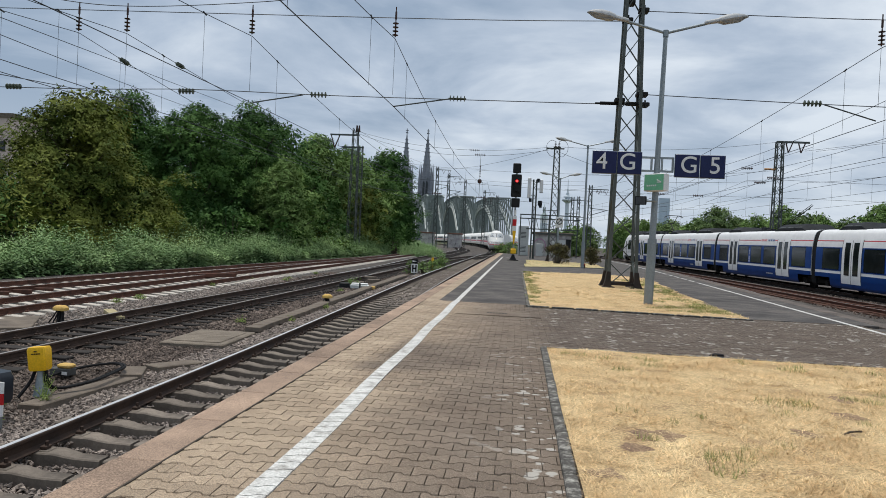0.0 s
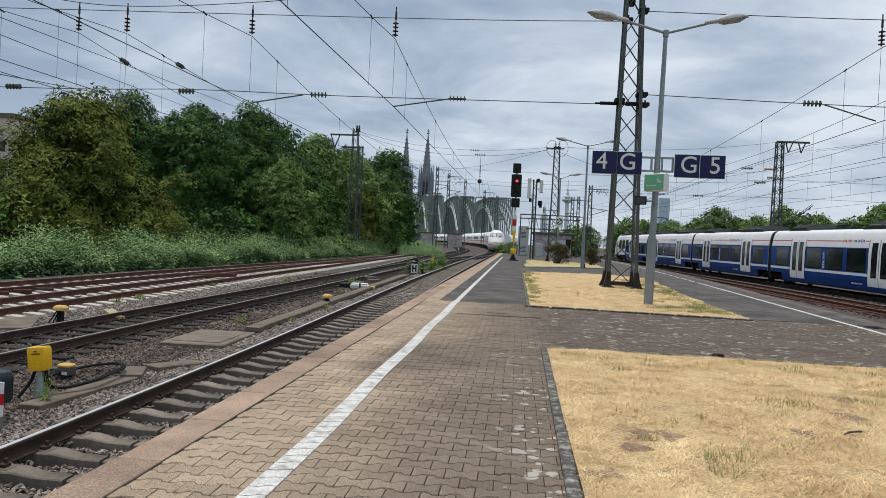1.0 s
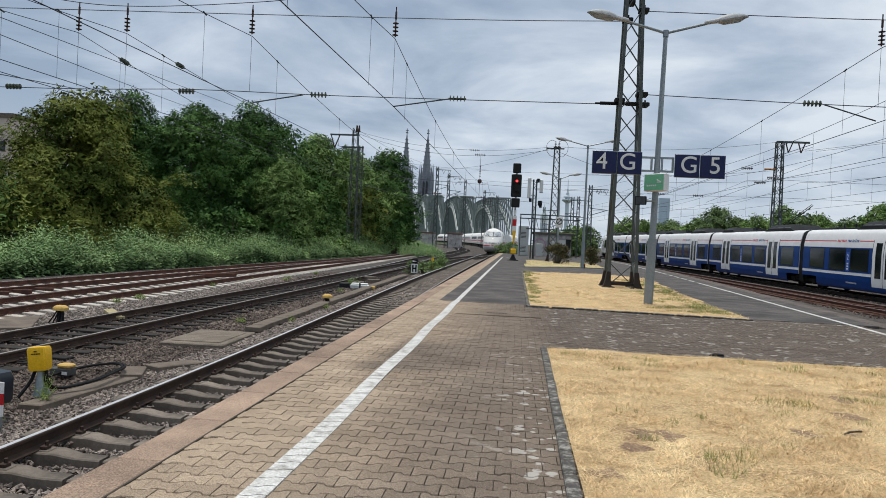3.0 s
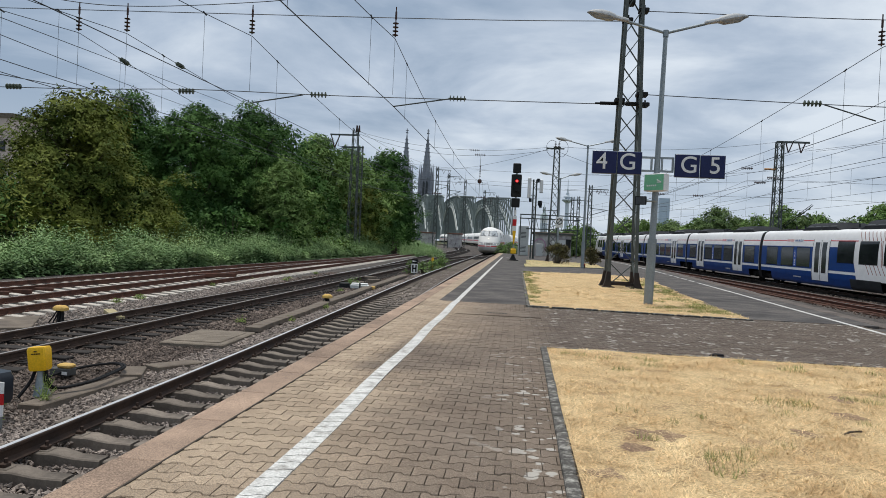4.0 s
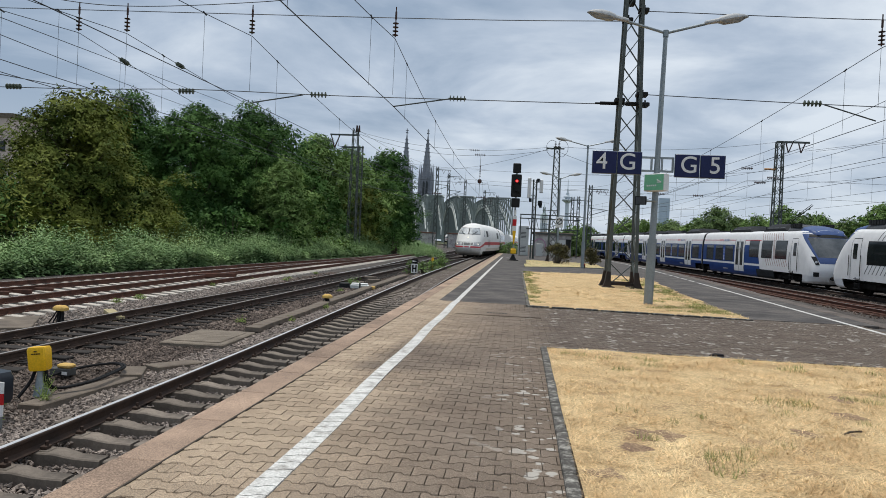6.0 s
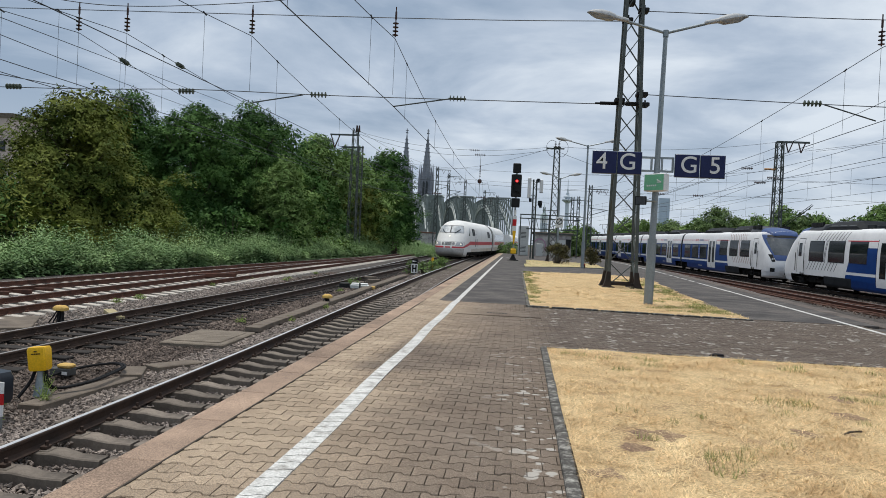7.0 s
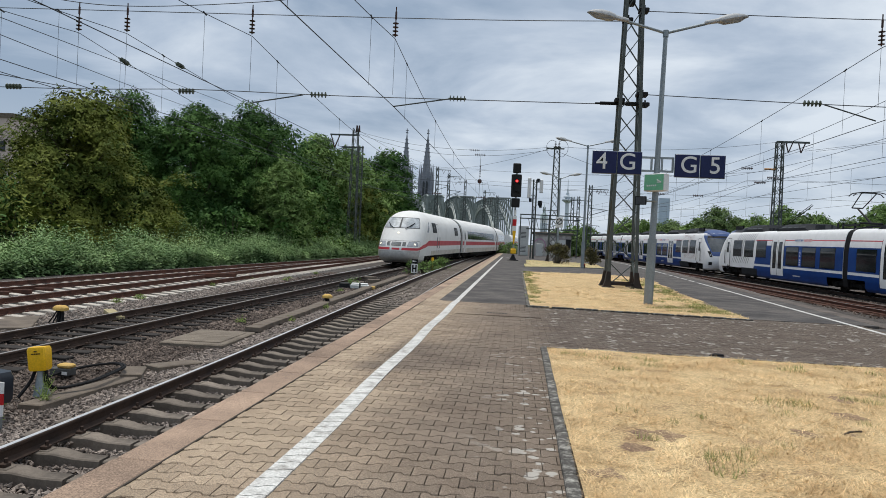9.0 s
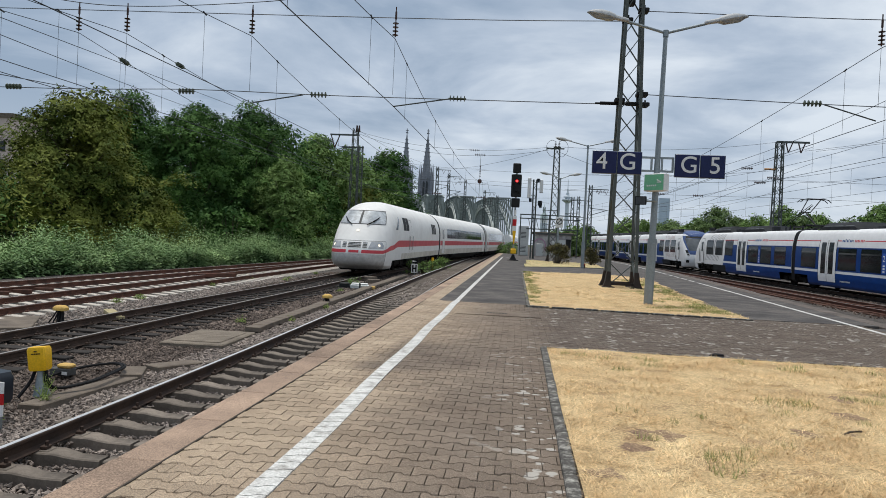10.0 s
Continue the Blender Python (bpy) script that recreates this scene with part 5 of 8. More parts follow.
def tree(x, y, z, width, height, leaf, label, seed, per=150, size=0.13, clumps=200, bare=0.05, form=ROUND, rough=0.5, group="trees along the railway"):
    rng = np.random.default_rng(seed)
    t = thing("tree", pose(x, y, z), label, "tree", group)
    r0 = 0.018 * height + 0.06
    mb = MB()
    pts = [(0, 0, -0.2)]
    for i in range(1, 7):
        k = i / 6
        pts.append((rng.normal() * 0.12, rng.normal() * 0.12, k * height * 0.72))
    rings = []
    for i, p in enumerate(pts):
        r = r0 * (1.25 if i == 0 else 1 - 0.8 * i / 6)
        rings.append([(p[0] + r * math.cos(a), p[1] + r * math.sin(a), p[2]) for a in np.linspace(0, 2 * math.pi, 9)[:-1]])
    mb.loft(rings)
    cs, rs = crown_clumps(rng, (0, 0, bare * height), width, height * (1 - bare), clumps, form, rough)
    for c in cs[::6]:
        k = min(max(c[2] / (height * 0.72) - 0.25, 0.12), 0.9)
        i = min(int(k * 6), 5)
        f = k * 6 - i
        s = Vector(pts[i]).lerp(Vector(pts[i + 1]), f)
        mid = s.lerp(Vector(c), 0.5) + Vector((0, 0, -0.03 * height))
        mb.tube(s, mid, r0 * 0.35, r0 * 0.22, 5).tube(mid, c, r0 * 0.22, r0 * 0.08, 5)
    part("trunk", mb, M_BARK, t, fix=False)
    lq = [leaf_facets(cs, rs, per, size, rng, 0.45, 0.55, True)]
    for k, big, share in ((0.66, 1.7, 0.34), (0.42, 2.6, 0.16)):
        inner = [np.array([c[0] * k, c[1] * k, c[2] * (0.97 if k > 0.6 else 0.9)]) for c in cs[::2]]
        lq.append(leaf_facets(inner, [r * 1.25 for r in rs[::2]], per * share, size * big, rng, 0.8, 0.2))
    part("crown", facets_mesh("crown", np.concatenate(lq), leaf), leaf, t)
    return t


def shrub(x, y, z, width, height, leaf, label, seed, per=60, size=0.12, name="bush", stems=True):
    rng = np.random.default_rng(seed)
    t = thing(name, pose(x, y, z), label, "bush", "bushes")
    n = 26
    cs, rs = [], []
    for i in range(n):
        a, k = rng.uniform(0, 2 * math.pi), math.sqrt(rng.uniform(0, 1)) * 0.4 * width
        cs.append((math.cos(a) * k, math.sin(a) * k, rng.uniform(0.18, 0.85) * height * (1 - 0.25 * (k / (0.4 * width)) ** 2)))
        rs.append(rng.uniform(0.14, 0.22) * min(width, height))
    mb = MB()
    for c in cs:
        mb.tube((c[0] * 0.25, c[1] * 0.25, -0.1), c, 0.02 + 0.006 * height, 0.008, 5)
    part("stem", mb, M_BARK, t, fix=False)
    part("foliage", facets_mesh("foliage", leaf_facets(cs, rs, per, size, rng), leaf), leaf, t)
    return t


def weeds(name, label, path_pts, depth, height, leaf, seed, count, size=0.1, stalks=3, per=12):
    """A ragged belt of leafy stalks along a line, in stands of uneven height."""
    rng = np.random.default_rng(seed)
    pts = np.array(path_pts, dtype=float)
    cum = np.concatenate([[0], np.cumsum(np.linalg.norm(np.diff(pts, axis=0), axis=1))])
    facets = []
    for i in range(count):
        s, back = rng.uniform(0, cum[-1]), rng.uniform(0, 1) ** 1.3
        x, y = np.interp(s, cum, pts[:, 0]) - back * depth, np.interp(s, cum, pts[:, 1])
        stand = noise.noise((x * 0.5, y * 0.5, 5.0)) + 0.8 * noise.noise((x * 1.3, y * 1.3, 2.0))
        hh = height * (0.55 + 0.45 * min(1.0, 3 * back)) * max(0.3, 0.85 + 0.95 * stand) * rng.uniform(0.8, 1.12)
        n = stalks * per
        tt = np.tile(np.linspace(0.12, 1.0, per), stalks)
        az = np.repeat(rng.uniform(0, 2 * math.pi, stalks), per)
        lean = np.repeat(np.abs(rng.normal(0.12, 0.16, stalks)), per) * hh
        foot = np.repeat(rng.normal(scale=0.12, size=(stalks, 2)), per, axis=0)
        c = np.stack([x + foot[:, 0] + np.cos(az) * lean * tt ** 2, y + foot[:, 1] + np.sin(az) * lean * tt ** 2, rz(y) - 0.3 + tt * hh * rng.uniform(0.96, 1.03, n)], 1)
        turn = np.arange(n) * 2.4 + rng.normal(scale=0.4, size=n)
        rise = 0.55 - 0.75 * (1 - tt) + rng.normal(scale=0.25, size=n)
        a = np.stack([np.cos(turn) * np.cos(rise), np.sin(turn) * np.cos(rise), np.sin(rise)], 1)
        b = np.stack([-np.sin(turn), np.cos(turn), rng.normal(scale=0.2, size=n)], 1)
        ln = (size * (1.5 - 0.85 * tt) * rng.uniform(0.7, 1.3, n))[:, None]
        facets.append(np.stack([c + a * ln * 0.15 - b * ln * 0.36, c + a * ln * 1.7 - np.array([0, 0, 0.3]) * ln, c + a * ln * 0.15 + b * ln * 0.4], 1))
    ob = part(name, facets_mesh(name, np.concatenate(facets), leaf), leaf)
    tagged(ob, label, "weeds", kind="stuff")


def build_green():
    A, B, C = M_LEAF_A, M_LEAF_B, M_LEAF_C
    wood = "broad dark green tree in the wood beside the tracks"
    small = "small yellow green tree at the edge of the yard"
    fresh = "fresh green tree beside the railway"
    olive = "olive green tree beside the railway"
    specs = [(-27.6, 43, 11.4, 10.6, A, CONE, "broad olive green tree with yellowing leaves"), (-37.5, 43, 7, 6.0, A, ROUND, olive), (-24.0, 45, 4.6, 5.2, A, WILD, small),
             (-32.0, 57, 6.6, 13.8, B, WILD, "tall grey green tree with gaps in its crown"), (-26.8, 58, 9.0, 12.9, B, ROUND, "broad dark green deciduous tree"),
             (-24.2, 64, 8.4, 13.9, B, ROUND, "dark green deciduous tree beside the railway"), (-19.8, 60, 5.4, 8.6, C, WILD, "olive green tree before the darker ones"),
             (-24.2, 72, 8.0, 13.4, B, ROUND, wood), (-22.9, 80, 9.0, 13.6, C, WILD, fresh), (-20.2, 86, 8.0, 12.9, C, WILD, fresh), (-27.5, 78, 8, 13.0, C, ROUND, fresh),
             (-19.6, 84, 8.0, 8.8, A, WILD, "yellow green tree at the railway edge"), (-17.9, 97, 8.8, 14.2, B, ROUND, "dark round-crowned tree beside the tracks"), (-23, 95, 8, 13, B, ROUND, wood),
             (-16.4, 99, 5.0, 6.0, B, WILD, "small dark tree at the railway edge"), (-44, 62, 9, 8.0, B, ROUND, wood), (-36, 32, 7, 4.6, A, WILD, olive), (-34, 66, 9, 12.0, B, ROUND, wood),
             (-30, 70, 9, 12, B, ROUND, wood), (-45, 50, 8, 5.5, A, WILD, olive), (-20.6, 72, 5.5, 8.0, B, WILD, wood), (-29.5, 53, 6, 8.0, B, ROUND, wood)]
    for i, (x, y, w, hh, leaf, form, lab) in enumerate(specs):
        tree(x, y, rz(y) - 0.3, w, hh, leaf, lab, 40 + i, form=form, rough=1.0 if form is WILD else 0.8, clumps=165, per=(250 if y < 70 else 130) if lab != wood else 60, size=0.095 if y < 70 else 0.137)
    shr = [(-22.5, 33, 4.0, 2.6, A), (-20.2, 50, 3.6, 4.2, B), (-18.8, 57, 3.2, 3.6, B), (-15.6, 92, 4.0, 5.0, B), (-18.2, 60, 3.5, 2.6, C), (-16.8, 66, 3.0, 2.4, C), (-15.2, 88, 3.2, 2.8, B), (-25, 30, 4.0, 3.5, B), (-27, 36, 5, 4, A), (-23.5, 52, 5, 4, B), (-20.2, 71, 4, 4.0, A)]
    for i, (x, y, w, hh, leaf) in enumerate(shr):
        shrub(x, y, rz(y) - 0.3, w, hh, leaf, "green shrub in the weeds beside the tracks", 80 + i, per=55, size=0.2)
    weeds("weed_belt", "tall grey green weeds and nettles along the tracks", [(-20.3, 18), (-19.0, 27), (-17.7, 36), (-16.2, 52), (-15.2, 70), (-14.9, 86)], 4.5, 1.55, M_WEED, 5, 6200, 0.125)
    weeds("thicket", "dark green undergrowth below the trees", [(-28, 30), (-25.5, 40), (-23.5, 50), (-21, 62), (-18.5, 76), (-17.5, 92)], 7.0, 3.9, M_LEAF_B, 8, 3600, 0.19)
    weeds("weed_belt", "green weeds between the far tracks", [(-7.6, 78), (-10.4, 95), (-15, 130), (-21, 160)], 5.0, 1.1, M_WEED, 6, 1500, 0.13)


# ---------------------------------------------------------------- masts, lamps, signals
def lattice(name, x, y, z, h, w0, w1, label, n=12, leg=0.09, brace=0.05, foot=True, rot=0.0, material=None, near=False, group="overhead line masts"):
    """A tapered four-legged lattice mast."""
    material = material or M_MAST
    t = thing(name, pose(x, y, z, 0, 0, rot), label, "mast", group)
    f = lambda k: w0 + (w1 - w0) * k
    legs = [(-1, -1), (1, -1), (1, 1), (-1, 1)]
    for sx, sy in legs:
        mb = MB()
        mb.beam((sx * f(0) / 2, sy * f(0) / 2, -0.1), (sx * f(1) / 2, sy * f(1) / 2, h), leg)
        part("leg", mb, material, t, fix=False)
    for i, (a, b) in enumerate(((0, 1), (1, 2), (2, 3), (3, 0))):
        mb = MB()
        for j in range(n):
            k0, k1 = (j + 0.1) / n, (j + 1.1) / n
            k1 = min(k1, 1.0)
            p = lambda q, k: Vector((legs[q][0] * f(k) / 2, legs[q][1] * f(k) / 2, k * h))
            if near:
                part("brace", MB().beam(p(a, k0), p(b, k1), brace, brace * 0.4), material, t, fix=False)
                continue
            mb.beam(p(a, k0), p(b, k1), brace, brace * 0.5)
            mb.beam(p(b, k0), p(a, k1), brace, brace * 0.5)
        if mb.v:
            part("bracing", mb, material, t, fix=False)["kind"] = "stuff"
    if foot and near:
        for s in (-1, 1):
            part("base_beam", MB().box(-f(0) / 2, f(0) / 2, s * f(0) / 2 - 0.05, s * f(0) / 2 + 0.05, 0.1, 0.2), M_MASTRUST, t)
    if foot:
        for sx, sy in legs:
            mb = MB()
            cx, cy = sx * f(0) / 2, sy * f(0) / 2
            mb.loft([[(cx + sx * 0.05 + a * 0.16, cy + sy * 0.05 + b * 0.16, 0.0) for a, b in legs], [(cx + sx * 0.02 + a * 0.095, cy + sy * 0.02 + b * 0.095, 0.25) for a, b in legs], [(cx + a * 0.07, cy + b * 0.07, 0.58) for a, b in legs]])
            mb.box(cx - 0.22, cx + 0.22, cy - 0.22, cy + 0.22, -0.15, 0.05, 0.02)
            part("foot", mb, M_MASTRUST, t, "rusty flared mast foot", fix=False)
    return t


def street_lamp(x, y, h, label, arm=1.95, r=0.115, lean=0.0):
    t = thing("platform_lamp", pose(x, y, 0, 0, lean, 0), label, "lamp post", "platform lamps")
    part("post", MB().tube((0, 0, -0.2), (0, 0, 1.7), r, r, 20).tube((0, 0, 1.68), (0.0, 0, h), r * 0.74, r * 0.46, 20), M_GALV, t)
    part("post_cap", MB().tube((0, 0, h - 0.1), (0, 0, h + 0.07), r * 0.62, n=16), M_GALV, t)
    for s in (-1, 1):
        e = (s * arm * 0.55, 0, h + 0.27)
        a = part("arm", MB().tube((0, 0, h), e, 0.035, 0.032, 10), M_GALV, t)
        rings = []
        for k, (u, w, d) in enumerate(((0.0, 0.05, 0.05), (0.02, 0.07, 0.075), (0.33, 0.08, 0.09), (0.36, 0.11, 0.11), (0.5, 0.155, 0.145), (0.7, 0.175, 0.145), (0.9, 0.15, 0.1), (1.02, 0.09, 0.05), (1.07, 0.02, 0.02))):
            cx, cz = e[0] + s * (u - 0.05), e[2] + 0.19 * u
            rings.append([(cx, w * math.cos(q), cz + d * (math.sin(q) if math.sin(q) > 0 else 0.4 * math.sin(q))) for q in np.linspace(0, 2 * math.pi, 17)[:-1]])
        hd = part("lamp_head", MB().loft(rings), M_LAMPHEAD, a, "grey lamp head")
        part("lamp_glass", MB().loft([[(e[0] + s * (0.63 + a * w), b * w * 0.42, e[2] + zz + 0.19 * (0.68 + a * w)) for a, b in ((-1, -0.8), (-0.7, -1), (0.7, -1), (1, -0.6), (1, 0.6), (0.7, 1), (-0.7, 1), (-1, 0.8))] for w, zz in ((0.2, -0.085), (0.3, -0.03))]), M_LAMPGLASS, hd, "milky lamp glass")
    return t


def build_lamps_and_signs():
    lp = street_lamp(3.41, 19.1, 6.95, "grey twin-armed platform lamp post on the dry lawn", 1.8, lean=0.85)
    street_lamp(4.29, 48.2, 7.95, "grey twin-armed platform lamp post", 2.0)
    street_lamp(3.29, 60.5, 6.87, "grey twin-armed platform lamp post", 1.25)
    # platform number signs on the post
    for cx, order in ((2.44, ("4", "G")), (4.5, ("G", "5"))):
        for i, ch in enumerate(order):
            sx = cx + (-0.315 if i == 0 else 0.315)
            s = thing("platform_sign", pose(sx, 19.0, 3.59 + (0.012 if cx < 3 else -0.012)), "square dark blue sign with white character " + ch, "sign", "platform signs")
            part("panel", MB().box(-0.3, 0.3, -0.03, 0.03, -0.285, 0.285, 0.012), M_SIGNBLUE, s)
            text_mesh(ch, 0.6, M_WHITE, s, pose({"4": -0.07, "5": 0.05}.get(ch, -0.05 if cx < 3 else 0.04), -0.034, 0.01, 90, 0, 0), "character")
            part("rim", MB().box(-0.31, 0.31, 0.005, 0.035, -0.295, 0.295, 0.005), M_GALV, s)
    br = thing("sign_bracket", pose(3.45, 19.1, 3.6), "grey steel tube bracket between platform signs", "bracket")
    mb = MB()
    for z in (-0.17, 0.17):
        mb.box(-0.42, 0.42, -0.025, 0.025, z - 0.025, z + 0.025)
    for x in (-0.4, -0.13, 0.13, 0.4):
        mb.box(x - 0.025, x + 0.025, -0.026, 0.026, -0.19, 0.19)
    part("tube_frame", mb, M_GALV, br)
    # green exit sign, set askew
    g = thing("exit_sign", pose(3.42, 18.9, 3.12, 0, 0, -46), "green illuminated exit direction sign on the lamp post", "sign")
    part("housing", MB().box(-0.3, 0.3, -0.09, 0.13, -0.22, 0.22, 0.015), M_WHITE, g, "white sign housing")
    part("green_face", MB().box(-0.285, 0.285, -0.098, -0.088, -0.195, 0.195), M_SIGNGREEN, g)
    mb = MB()
    for i in range(5):
        mb.box(-0.2 + i * 0.06, -0.16 + i * 0.06, -0.104, -0.097, -0.1, -0.06)
    mb.beam((0.1, -0.1, 0.06), (0.22, -0.1, 0.0), 0.025).beam((0.1, -0.1, 0.0), (0.22, -0.1, 0.0), 0.025)
    part("pictogram", mb, M_WHITE, g)
    sp = thing("loudspeaker", pose(3.12, 19.0, 2.65, 0, 0, -25), "small dark horn loudspeaker on the lamp post", "loudspeaker")
    horn = part("horn", MB().loft([[(a * w, y, b * w * 0.75) for a, b in ((-1, -1), (1, -1), (1, 1), (-1, 1))] for y, w in ((-0.16, 0.145), (0.0, 0.11), (0.12, 0.08))]), M_DARK, sp)
    part("mouth", MB().box(-0.12, 0.12, -0.163, -0.155, -0.085, 0.085), M_ROOFPALE, horn, "grey grille in the mouth")
    part("bracket", MB().tube((0.05, 0.05, 0.0), (0.36, 0.06, 0.0), 0.02), M_GALV, sp)
    return lp


def build_signal():
    s = thing("railway_signal", pose(-0.28, 60.0, 0), "main railway signal showing red with banded post", "signal")
    part("foot", MB().box(-0.45, 0.45, -0.35, 0.35, -0.1, 0.06, 0.02).loft([[(a * 0.3, b * 0.25, 0.05) for a, b in ((-1, -1), (1, -1), (1, 1), (-1, 1))], [(a * 0.15, b * 0.12, 0.3) for a, b in ((-1, -1), (1, -1), (1, 1), (-1, 1))], [(a * 0.1, b * 0.1, 0.5) for a, b in ((-1, -1), (1, -1), (1, 1), (-1, 1))]]), M_DARK, s)
    part("post", MB().tube((0, 0, 0), (0, 0, 7.9), 0.075, 0.07, 12), M_GALV, s)
    part("warning_plate", MB().prism([(-0.15, 2.44), (-0.05, 1.35), (0.05, 1.35), (0.15, 2.44)], -0.14, -0.08, "y"), M_YELLOW, s, "yellow tapered plate")
    part("band", MB().box(-0.15, 0.15, -0.15, -0.08, 2.44, 2.84), M_WHITE, s, "white plate")
    part("band", MB().box(-0.16, 0.16, -0.15, -0.08, 2.84, 3.38), M_RED, s, "red plate")
    part("band", MB().box(-0.15, 0.15, -0.15, -0.08, 3.38, 3.66), M_WHITE, s, "white plate")
    part("number_plate", MB().box(-0.11, 0.11, -0.13, -0.08, 3.72, 4.12, 0.01), M_WHITE, s, "small white plate")
    part("junction_box", MB().box(-0.22, 0.22, -0.26, 0.1, 0.55, 0.95, 0.05).box(-0.16, 0.16, -0.22, 0.08, 0.95, 1.02, 0.02), M_YELLOW, s, "yellow junction box")
    for z0, z1, w, nm in ((7.15, 7.95, 0.33, "route_indicator"), (5.2, 7.05, 0.42, "signal_head"), (4.35, 5.1, 0.34, "speed_indicator")):
        hd = part(nm, MB().box(-w, w, -0.22, 0.05, z0, z1, 0.05), M_DARK, s, "matt black screen and housing")
        if nm == "signal_head":
            for x, z in ((0.0, 6.55), (-0.2, 6.25), (0.2, 6.25), (0.0, 5.6), (-0.2, 5.9), (0.2, 5.5)):
                mb = MB()
                mb.loft([[(x + 0.11 * math.cos(q), -0.22, z + 0.11 * math.sin(q)) for q in np.linspace(0.2, math.pi - 0.2, 8)] + [(x + 0.095 * math.cos(q), -0.22, z + 0.095 * math.sin(q)) for q in np.linspace(math.pi - 0.2, 0.2, 8)],
                         [(x + 0.11 * math.cos(q), -0.42, z + 0.11 * math.sin(q)) for q in np.linspace(0.2, math.pi - 0.2, 8)] + [(x + 0.095 * math.cos(q), -0.42, z + 0.095 * math.sin(q)) for q in np.linspace(math.pi - 0.2, 0.2, 8)]])
                part("visor", mb, M_DARK, hd, fix=False)
            part("red_lamp", MB().tube((0.03, -0.215, 6.5), (0.03, -0.235, 6.5), 0.1, n=16), glow("red_lamp_glow", (1.0, 0.03, 0.03), 4.0), hd, "lit red lamp")


def ceramic(mb, p, d, n=4, r=0.07, length=0.5):
    """Stacked insulator sheds from p along d."""
    p, d = Vector(p), Vector(d).normalized()
    q = d.to_track_quat("Z", "Y").to_matrix().to_4x4()
    prof = [(0.02, 0)]
    for i in range(n):
        z = length * (i + 0.3) / n
        prof += [(0.03, z), (r, z + 0.02), (r * 0.9, z + 0.04), (0.03, z + 0.05)]
    prof.append((0.02, length))
    mb.lathe(prof, 12, Matrix.Translation(p) @ q)


def sag(p, q, drop, n=10):
    p, q = Vector(p), Vector(q)
    return [p.lerp(q, i / n) - Vector((0, 0, 4 * drop * (i / n) * (1 - i / n))) for i in range(n + 1)]


def wire_thing(pts, r, label, name="overhead_wire", n=5):
    ob = part(name, MB().wire(pts, r, n), M_WIRE, fix=False)
    return tagged(ob, label, "wire", "overhead wires")


SPAN_Y = 26.9
MASTS = {}


def build_catenary():
    lattice("lattice_mast", 3.76, 26.75, 0.0, 12.5, 0.97, 0.46, "dark lattice mast on rusty feet in the dry lawn", 14, 0.105, 0.075, near=True)
    MASTS["wood"] = lattice("lattice_mast", -17.3, 75, rz(75) - 0.3, 13.3, 0.95, 0.5, "tall dark lattice mast before the trees", 14, 0.07, 0.04)
    lattice("lattice_mast", -16.9, 76, rz(75) - 0.3, 11.6, 0.55, 0.4, "slim lattice mast before the trees", 12, 0.05, 0.03)
    end = lattice("lattice_mast", 2.98, 62, 0.0, 9.6, 0.72, 0.42, "dark lattice mast at the platform end", 13, 0.09, 0.05)
    at = pose(0, 0, 9.6)
    part("yoke", MB().box(-0.9, 0.6, -0.06, 0.06, -0.12, -0.02, 0.01).box(-0.3, 0.3, -0.3, 0.3, -0.02, 0.06, 0.01), M_MAST, end, m=at)
    for dx in (-0.14, 0.14):
        sheds = MB()
        ceramic(sheds, (dx, 0, 0.05), (0, 0, 1), 3, 0.11, 0.42)
        part("insulator", sheds, M_INSUL, end, "brown ribbed insulator", at)
    for k in (-1, 1):
        part("hoop", MB().wire(bend([(0.1 * k, 0, 0.5), (0.5 * k, 0, 0.62), (0.85 * k, 0, 0.3), (0.85 * k, 0, -0.3), (0.45 * k, 0, -0.75), (0.2 * k, 0, -0.6)]), 0.018, 6), M_WIRE, end, "thin wire hoop", at)
    MASTS["train"] = lattice("lattice_mast", 24.3, 72, -0.4, 12.6, 0.85, 0.55, "dark lattice mast behind the regional train", 12, 0.1, 0.05)
    # the cross spans over all tracks, left and right of the mast
    zu, zl = 9.66, 6.64
    for pts, lab in (([(-45, 9.95), (-20.7, 9.74), (-3.1, 9.58), (3.6, 9.61)], "upper cross span wire over the tracks"), ([(4.2, 9.98), (12.4, 9.8), (26, 9.75), (45, 10.2)], "upper cross span wire over the tracks"),
                     ([(-45, 6.9), (-20.6, 6.63), (-12.7, 6.73), (-6.9, 6.64), (2.75, 6.61)], "lower cross span wire over the tracks"), ([(4.2, 6.99), (12.6, 6.77), (26, 6.7), (45, 7.0)], "lower cross span wire over the tracks"),
                     ([(-45, 14.5), (-26, 11.4), (-19.3, 10.25), (-15.5, 9.88), (-10.6, 10.08), (-7.96, 10.4), (-3, 11.4), (3.6, 12.3)], "sagging carrying cable of the cross span")):
        wire_thing(bend([(x, SPAN_Y, z) for x, z in pts]), 0.016, lab)
    # over each track: place, lean of the line in plan, contact height, far end and the messenger's sag behind and ahead
    for x, lean, zc, far, zf, back, ahead in ((-17.38, 0.098, 6.4, -13.5, 8.6, 1.45, 1.9), (-15.4, 0.073, 6.24, -13.2, 8.6, 1.4, 0.8), (-10.4, 0.047, 6.29, -8.2, 8.5, 1.4, 1.6), (-4.88, 0.031, 6.28, -3.9, 8.5, 1.5, 1.5), (12.3, 0.0, 6.25, 12.05, 8.1, 0.6, 0.55)):
        it = thing("insulator", pose(x, SPAN_Y, zu), "brown ribbed suspension insulator", "insulator", "insulators")
        mb = MB()
